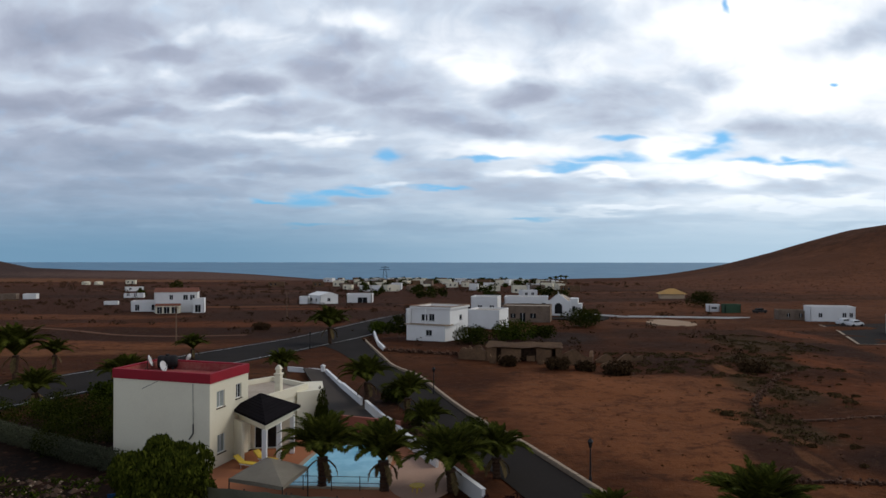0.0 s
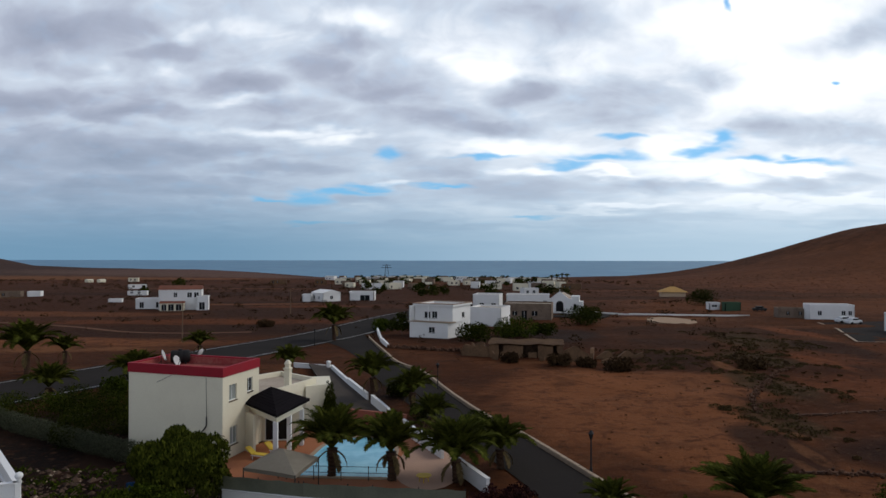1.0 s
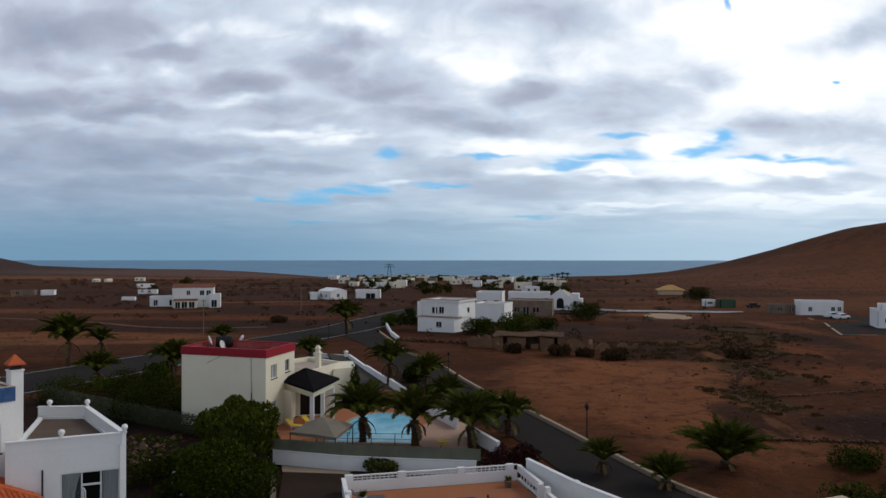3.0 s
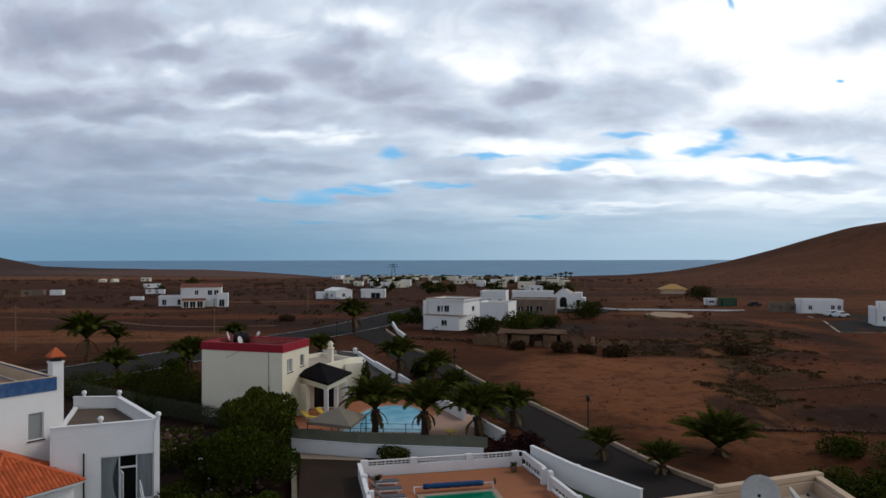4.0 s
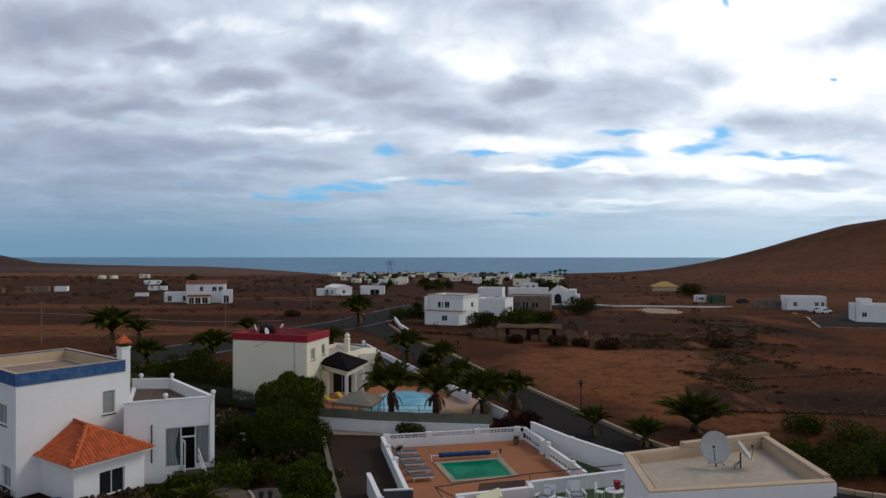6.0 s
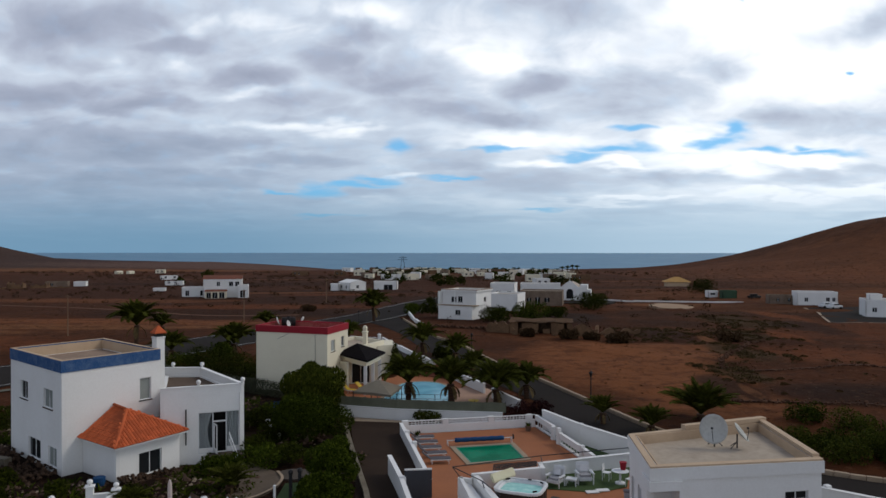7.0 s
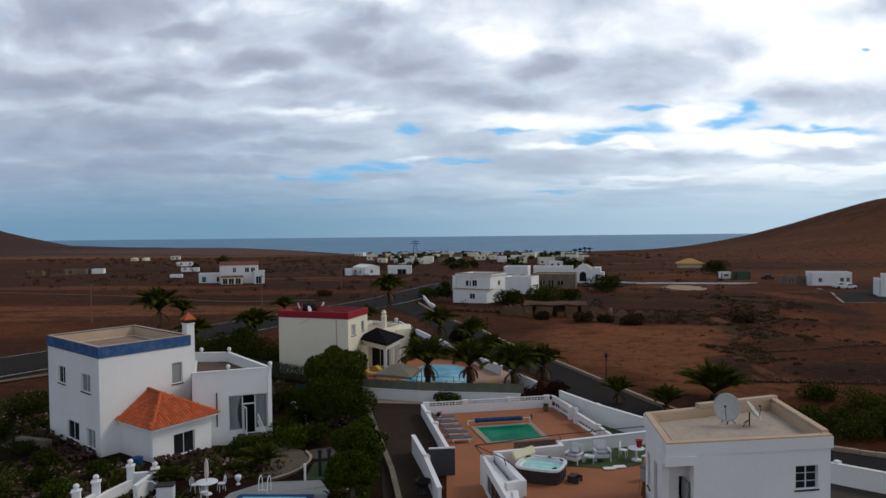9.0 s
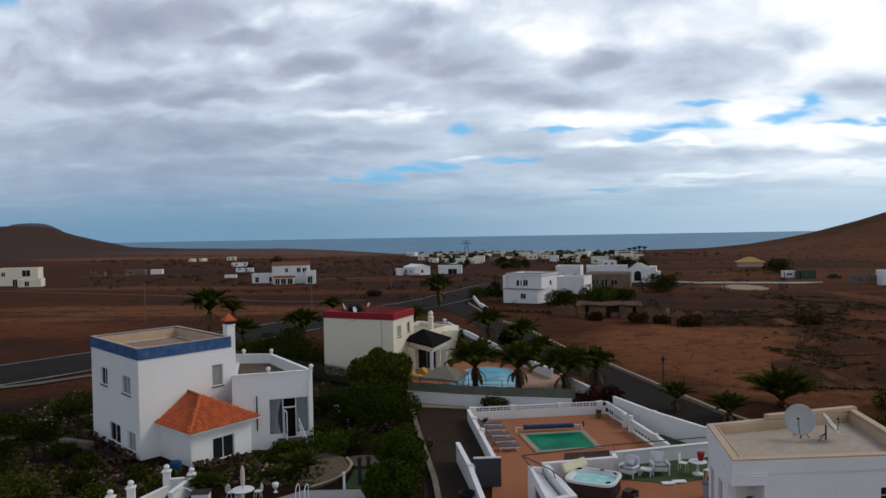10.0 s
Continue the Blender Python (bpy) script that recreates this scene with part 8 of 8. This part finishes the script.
# big white house beyond the main road, with its outbuildings
far_house("white two-storey farmhouse with red tiled edges", (-83.0, 226), 12.5, 8, 6.3, 14, WHITE, TERRACOTTA_DULL, ((4.4, 4.0, 1.0, 1.4, 0), (8.4, 3.9, 1.3, 1.5, 0), (10.4, 3.9, 1.3, 1.5, 0), (3.0, 3.9, 1.2, 1.3, 1)), pitched=True)
far_house("red-tiled porch in front of the farmhouse", (-83.2, 219), 6.8, 4, 2.3, 14, CREAM, TERRACOTTA_DULL, ((0.5, 0.1, 1.4, 1.9, 0), (2.4, 0.1, 1.6, 1.9, 0), (4.6, 0.1, 1.6, 1.9, 0)), pitched=True)
far_house("white stair wing of the farmhouse", (-75.2, 223), 3.4, 6, 4.0, 14, WHITE, None, ((0.8, 0.2, 1.6, 2.3, 0),))
far_house("low white outbuilding with a veranda", (-93.0, 228), 9, 6, 3.0, 14, WHITE, TERRACOTTA_DULL, ((1.2, 0.4, 1.2, 1.8, 0), (6, 0.4, 1.5, 1.8, 0)))
far_house("low white house behind the farmhouse", (-136.5, 320), 8, 5, 1.6, 14, WHITE, TERRACOTTA_DULL, W2)
far_house("white terraced house behind the farmhouse", (-172, 403), 9, 6, 2.1, 30, WHITE, None, W4[:2])
far_house("low white house behind the farmhouse", (-238, 552), 7, 6, 2.6, 14, CREAM, None, W2)
for at, hgt, wid in (((-158, 428), 6.0, 8.0), ((-116.0, 330), 4.5, 4.0), ((-136.0, 326), 4.0, 4.0)):
    bush("dark tree behind the farmhouse", at, hgt, wid, LEAF_DARK, 610 + int(hgt), 500, 0.5, "village trees")
far_house("cream half-ruined farmhouse beside the far track", (-182, 222), 13, 8, 6.0, 22, CREAM, None, ((1.5, 3.6, 1.2, 1.4, 0), (8.0, 3.4, 2.6, 2.2, 0), (5.0, 0.2, 1.4, 2.2, 0)))
far_house("cream half-ruined farmhouse beside the far track", (-172, 214), 7, 6, 2.4, 22, CREAM, None, ((2.0, 0.3, 1.4, 1.7, 0),))
far_house("low white farm shed", (-118, 257.5), 4.5, 3, 0.9, 14, WHITE)
far_house("long low weathered farm building on the plain", (-181.5, 300), 9, 5, 2.0, 16, WEATHERED, None, ((2.0, 0.6, 1.2, 1.0, 0),))
far_house("low white end of the farm building", (-172.6, 303), 5, 5, 1.8, 16, WHITE)
farm = thing("ruined_farm", "tumbled grey-brown walls of an abandoned farm", "ruin", "", pose(-186, 288, ground_z(-186, 288), 0, 0, 20))
for at in ((-260, 527), (-251, 527)):
    far_house("small pale gabled house on the plain", at, 4.5, 4, 1.8, 60, CREAM, CREAM, (), pitched=True)
far_house("white house with a gabled roof", (-44.5, 269), 8.5, 7.5, 3.3, -50, WHITE, WHITE, ((1.5, 0.9, 1.1, 1.2, 0), (5.0, 0.9, 1.1, 1.2, 0), (3.0, 1.0, 1.2, 1.2, 1)), pitched=True)
far_house("white flat house with a dark car porch", (-31.7, 277), 9.6, 6, 3.1, 0, WHITE, None, ((4.2, 0.1, 3.6, 2.0, 0),))
far_house("low white farm shed", (-51.0, 267), 3.4, 4, 2.4, 0, WHITE)
far_house("long dull cream wing on the hill flank", (93.0, 193), 7.5, 5, 2.3, -12, WEATHERED, None, ((2, 0.9, 0.8, 0.9, 0), (5, 0.9, 0.8, 0.9, 0)))
far_house("white house on the hill flank", (99.8, 187), 10.6, 6, 3.7, -12, WHITE, None, ((2.0, 1.3, 0.9, 1.1, 0), (7.6, 1.4, 0.9, 1.1, 0), (9.2, 1.4, 0.8, 1.1, 0)))
far_house("white house beside the car park", (96.4, 147), 9.5, 8, 3.9, -20, WHITE, None, ((1.4, 1.5, 0.9, 1.0, 0), (6.6, 1.6, 0.8, 0.9, 0)))
far_house("white stair room beside the car park house", (95.2, 149.5), 2.6, 4, 4.7, -20, WHITE)
far_house("white kiosk beside a green shed", (84.3, 226), 3.4, 3, 1.9, 0, WHITE, None, ((0.8, 0.9, 1.6, 0.6, 0),))
far_house("small green painted shed", (88.0, 221), 4.8, 3, 2.3, 0, GREEN_PAINT)
cottage = thing("village_house", "tan cottage with a yellow tiled hip roof below the hill", "house", "village houses", pose(100.5, 318, ground_z(100.5, 318), 0, 0, -8))
part("wall", ring([(-5, -3.5), (5, -3.5), (5, 3.5), (-5, 3.5)], 0.3, -0.8, 2.2), TAN_PAINT, cottage)
bm = bmesh.new()
v = [bm.verts.new(p) for p in ((-6.2, -4.4, 2.1), (6.2, -4.4, 2.1), (6.2, 4.4, 2.1), (-6.2, 4.4, 2.1), (-1.2, 0, 4.4), (1.2, 0, 4.4))]
for f in ((0, 1, 5, 4), (1, 2, 5), (2, 3, 4, 5), (3, 0, 4), (3, 2, 1, 0)):
    bm.faces.new([v[i] for i in f])
part("roof", bm, OCHRE, cottage, "pale yellow tiled hip roof")
bm = bmesh.new()
prism(bm, [(56.3 + 5.6 * math.cos(radians(a)), 178.5 + 9.0 * math.sin(radians(a))) for a in range(0, 360, 15)], ground_z(56, 178) - 0.6, ground_z(56, 178) + 0.35)
setting("sandy_circle", bm, OCHRE_SAND, "pale round sandy threshing floor in the field", "threshing floor")
rnd = random.Random(11)
TOWN = (
    (-116, 504, 22), (-86, 500, 16), (-72, 505, 18), (-55, 500, 14), (-41, 406, 22), (-28, 440, 12), (-8, 387, 22), (6, 480, 14), (18, 420, 10), (26.7, 408, 20), (39, 332, 14), (40, 380, 15), (52, 420, 12), (56, 450, 16),
    (62, 430, 14), (14, 560, 20), (34, 600, 22), (60, 620, 20), (84, 560, 18), (104, 640, 22), (-20, 600, 20), (-60, 640, 22), (72, 409, 22), (0, 700, 30), (50, 760, 30), (100, 740, 30), (-40, 760, 28), (80, 860, 34), (20, 900, 36), (-110, 700, 18),
)
for k, (x, y, w) in enumerate(TOWN):
    m = rnd.choice((WHITE, CREAM, WHITE, RUIN))
    far_house({WHITE: "white flat-roofed village house", CREAM: "cream flat-roofed village house", RUIN: "bare grey-brown village house"}[m], (x, y), 0.5 * w, 5 + 3 * rnd.random(), (2.6, 2.9, 3.6)[k % 3], 30 * (rnd.random() - 0.5), m, None, W2 if w > 12 else ())
for k in range(90):
    y = rnd.uniform(400, 880)
    x = rnd.uniform(-0.14, 0.165) * (y + 17) - 3
    m = rnd.choice((WHITE, CREAM, CREAM, ROOF_SCREED, RUIN, WEATHERED))
    far_house({WHITE: "small white flat-roofed village house", CREAM: "small cream village house", RUIN: "small bare brown village house", ROOF_SCREED: "small grey unpainted village house", WEATHERED: "small brown blockwork village house"}[m], (x, y), rnd.uniform(4, 8), rnd.uniform(4, 7), rnd.choice((2.4, 2.6, 2.8, 3.2)), rnd.uniform(-30, 30), m, None, (((1.0, 0.9, 1.0, 1.1, 0),) if y < 520 else ()))
for k in range(90):
    y = rnd.uniform(300, 900)
    x = rnd.uniform(-0.13, 0.17) * (y + 17) - 3
    bush("dark tree among the village houses", (x, y), 3 + 2 * rnd.random(), 4 + 4 * rnd.random(), LEAF_DARK, 300 + k, 240, 0.5, "village trees")


def pylon(at, h):
    p = thing("pylon", "grey steel lattice power pylon", "pylon", "", pose(*at, ground_z(*at)))
    bm = bmesh.new()
    legs = [[Vector((sx * (2.2 - 1.7 * t), sy * (2.2 - 1.7 * t), h * t)) for t in (0, 0.2, 0.4, 0.6, 0.8, 1)] for sx, sy in ((-1, -1), (1, -1), (1, 1), (-1, 1))]
    for k in range(4):
        for j in range(5):
            tube(bm, legs[k][j], legs[k][j + 1], 0.09, sides=4)
            tube(bm, legs[k][j], legs[(k + 1) % 4][j + 1], 0.06, sides=4)
    part("lattice", bm, METAL_DARK, p)
    for z, w in ((0.8, 4.0), (0.92, 3.2)):
        part("cross_arm", new_box(-w, w, -0.15, 0.15, h * z, h * z + 0.3), METAL_DARK, p)


pylon((-45, 560), 14)
for at in ((-47.2, 128), (-41.0, 190), (-69.1, 100), (-26, 262)):
    p = thing("utility_pole", "thin wooden utility pole", "pole", "utility poles", pose(*at, ground_z(*at)))
    part("pole", new_tube((0, 0, -0.2), (0, 0, 7.0), 0.09, 0.06, 8), TIMBER, p)
    part("cross_arm", new_box(-0.5, 0.5, -0.04, 0.04, 6.6, 6.7), TIMBER, p)


def broken_wall(a, b, low, high, thick, seed):
    """A stone wall whose top has crumbled to an uneven line."""
    m, length = along(a, b)
    n = max(3, int(length / 0.45))
    bm = bmesh.new()
    tops = [low + (high - low) * (0.5 + 0.9 * noise.noise((seed + k * 0.31, seed, 1.0)) + 0.25 * noise.noise((seed + k * 1.7, 3.0, 1.0))) for k in range(n + 1)]
    rows = [[bm.verts.new(m @ Vector((length * k / n, y, z))) for y, z in ((0, -0.5), (0, tops[k]), (thick, tops[k] - 0.06), (thick, -0.5))] for k in range(n + 1)]
    for p, q in zip(rows, rows[1:]):
        for i in range(3):
            bm.faces.new((p[i], q[i], q[i + 1], p[i + 1]))
    bm.faces.new(rows[0])
    bm.faces.new(rows[-1][::-1])
    return bm


def sagging_roof(x0, x1, y0, y1, z, seed):
    """An earth roof with an uneven top and a ragged edge."""
    bm = bmesh.new()
    nx, ny = 22, 10
    grid = []
    for i in range(nx + 1):
        row = []
        for j in range(ny + 1):
            u, v = i / nx, j / ny
            rag = 0.35 * noise.noise((seed + i * 0.9, j * 0.9, 1.0)) if i in (0, nx) or j in (0, ny) else 0.0
            x, y = x0 + (x1 - x0) * u + rag, y0 + (y1 - y0) * v + rag
            row.append(bm.verts.new((x, y, z + 0.22 * noise.noise((x * 0.45, y * 0.45, seed)) + 0.10 * noise.noise((x * 1.6, y * 1.6, seed)))))
        grid.append(row)
    for p, q in zip(grid, grid[1:]):
        for j in range(ny):
            bm.faces.new((p[j], q[j], q[j + 1], p[j + 1]))
    bmesh.ops.solidify(bm, geom=bm.faces[:], thickness=0.22)
    return bm


def ruin():
    z = ground_z(13, 110)
    t = thing("ruined_house", "ruined earth-coloured farmhouse with crumbling stone walls", "ruin", "", pose(11.6, 108.5, z, 0, 0, -8))
    # dark sheet behind the openings, coloured as the shade inside
    part("lining", new_box(-4.6, 5.0, -1.6, -1.5, -0.5, 1.8), LAVA, t, "dark sheet standing in for the shade indoors")
    part("roof", sagging_roof(-5.0, 6.2, -3.3, 3.4, 2.2, 4.0), STRAW, t, "straw-coloured sagging earth roof")
    part("wall", wall_run((6.0, -3), (6.1, 3), -0.5, 2.0, 0.5, (), 1), RUIN, t)
    part("wall", wall_run((6.1, 3), (-4.9, 3), -0.5, 2.0, 0.5, (), 1), RUIN, t)
    part("wall", wall_run((-4.9, 3), (-4.8, -3), -0.5, 2.0, 0.5, (), 1), RUIN, t)
    runs = (
        ((-4.8, -3), (-3.4, -3), 1.9, 2.1), ((-2.7, -3), (0.2, -3.0), 1.8, 2.1), ((1.0, -3.0), (2.2, -3.1), 0.6, 1.3), ((2.4, -3.0), (4.6, -3.0), 1.7, 2.1), ((5.2, -3), (6.1, -3), 1.8, 2.2),
        ((6.2, -2.6), (10.5, -2.0), 0.7, 1.7), ((10.5, -2.0), (11.0, 4), 0.5, 1.5), ((-9.2, -1.2), (-4.9, -2.6), 0.6, 1.9), ((-9.0, 4), (-9.2, -1.2), 0.5, 1.5), ((-8.0, 2.6), (-5.2, 1.8), 0.8, 2.2),
        ((-4.2, -5.6), (-3.3, -5.7), 0.9, 2.0), ((-3.0, -5.6), (-2.3, -5.6), 0.4, 1.3), ((2.6, -5.6), (3.4, -5.7), 0.3, 1.0), ((11.0, -1.0), (18.0, 0.9), 0.2, 1.0), ((7.0, -5.2), (10.0, -5.8), 0.2, 0.8), ((11.5, -5.6), (15.0, -5.0), 0.15, 0.7),
    )
    for k, (a, b, lo, hi) in enumerate(runs):
        part("broken_wall", broken_wall(a, b, lo, hi, 0.5, 3.1 * k + 1), RUIN, t)


STRAW = surface("straw_roof", (0.21, 0.125, 0.070), 0.95, (0.11, 0.066, 0.040), 3.0, 0.6, 0.9, 0.4)
ruin()


RUBBLE = surface("rubble", (0.095, 0.047, 0.027), 0.95, (0.05, 0.026, 0.017), 4.0, 0.8, 0.9, 0.6, spread=0.6)


def stone_wall(name, label, points, height, size, mat, seed, limit=300):
    """A dry-stone wall heaped from single stones."""
    rnd = random.Random(seed)
    w = tagged(new(name), label, "dry-stone wall", "", "structure")
    shapes = []
    for k in range(5):
        bm = rock(size)
        data = bpy.data.meshes.new("stone")
        bm.to_mesh(data)
        bm.free()
        data.materials.append(mat)
        shapes.append(data)
    line = smooth_line(points, 1.0)
    length = sum((Vector(b) - Vector(a)).length for a, b in zip(line, line[1:]))
    for a, b in zip(line[::2], line[2::2]):
        z = min(ground_z(*a), ground_z(*b))
        part("rubble_core", wall_run(a, b, z - 0.3, z + 0.3 * height, size * 1.5, (), 1), RUBBLE, w)
    rows = max(1, int(height / (size * 1.2)))
    per = min(int(length / (size * 1.25)), limit // rows)
    for r in range(rows):
        for x, y in resample(line, per):
            if rnd.random() < 0.18 * r + 0.06:
                continue
            s = length / per / (size * 1.35) * (0.55 + 0.9 * rnd.random())
            share("stone", rnd.choice(shapes), w, pose(x + rnd.gauss(0, 0.28), y + rnd.gauss(0, 0.28), ground_z(x, y) + size * (0.25 + r * 0.95), 90 * rnd.random(), 90 * rnd.random(), 360 * rnd.random()) @ Matrix.Diagonal((s, s * 0.8, 0.9 + 0.3 * rnd.random(), 1)))


stone_wall("field_wall_far", "brown dry-stone wall below the white house", ((-9.4, 119), (-2, 115), (4, 112.5), (7, 111)), 1.0, 0.34, RUBBLE, 21)
stone_wall("field_wall_gully", "tumbled dark stone wall along the gully", ((21.5, 47.2), (25, 47.8), (28, 47.4), (36, 46.5), (46, 46)), 0.5, 0.17, RUBBLE, 22)
stone_wall("field_wall_mid", "tumbled dark stone wall across the field", ((31, 66), (36.5, 67), (42, 67.2), (52, 68)), 0.45, 0.2, RUBBLE, 23)
stone_wall("field_wall_track", "tumbled stone edge of the gully", ((29.3, 66.3), (32, 74), (36.5, 82), (42, 91), (47, 96)), 0.5, 0.19, RUBBLE, 24)


# ---- the car park on the right ----
EDGE = [(75.6, 131.5), (79, 141), (87.0, 159), (91.5, 176)]
lot = strip(EDGE, [(122, 110), (122, 140), (122, 158), (120, 176)], 0.06)
setting("car_park", lot, ASPHALT, "dark asphalt car park below the hill", "car park")
stripe = strip(offset_line(EDGE, 0.25), offset_line(EDGE, -0.25), 0.10)
setting("car_park_kerb", stripe, KERB, "pale kerb round the car park", "kerb")
setting("car_park_end", strip(offset_line([(75.6, 131.5), (84, 126), (122, 108)], 0.25), offset_line([(75.6, 131.5), (84, 126), (122, 108)], -0.25), 0.10), KERB, "pale kerb along the end of the car park", "kerb")


def car(label, at, turn, paint):
    c = thing("car", label, "car", "parked cars", pose(*at, ground_z(*at) + 0.06, 0, 0, turn))
    part("body", rounded_box(-2.1, 2.1, -0.85, 0.85, 0.3, 0.95, 0.18), paint, c)
    cab = part("cabin", rounded_box(-1.3, 1.0, -0.75, 0.75, 0.9, 1.5, 0.2), paint, c)
    for y in (-0.755, 0.755):
        part("side_window", rounded_box(-1.0, 0.75, y - 0.01, y + 0.01, 1.02, 1.36, 0.008), GLASS, cab)
    part("windscreen", rounded_box(0.93, 1.02, -0.6, 0.6, 1.02, 1.38, 0.02), GLASS, cab)
    for x in (-1.3, 1.3):
        for y in (-0.8, 0.8):
            wheel = part("wheel", lathe(((0.02, -0.1), (0.33, -0.1), (0.33, 0.1), (0.02, 0.1)), 14), PLASTIC_DARK, c)
            wheel.matrix_basis = pose(x, y, 0.33, 90, 0, 0)
    return c


for at, turn, paint, label in (((96.6, 174), 15, METAL_WHITE, "white parked car on the car park"), ((95.6, 168), 20, METAL_WHITE, "white parked car on the car park"), ((103.5, 166), 80, METAL_DARK, "dark parked car on the car park"), ((95.0, 217), 10, METAL_DARK, "dark car parked beside the track"), ((107.5, 172), 30, DISH_GREY, "silver car on the car park")):
    car(label, at, turn, paint)


for k, (a, b, lo, hi) in enumerate((((-9, -3), (-3, -3), 0.8, 3.2), ((-3, -3), (-3, 4), 0.6, 2.8), ((-9, 4), (-9, -3), 0.5, 2.6), ((0, -4), (6, -3), 0.5, 2.2), ((6, -3), (6.5, 3), 0.6, 2.6), ((-14, -6), (-9, -5), 0.2, 1.2), ((8, -5), (16, -4), 0.2, 1.1))):
    part("broken_wall", broken_wall(a, b, lo, hi, 0.5, 5.3 * k + 2), RUIN, farm)
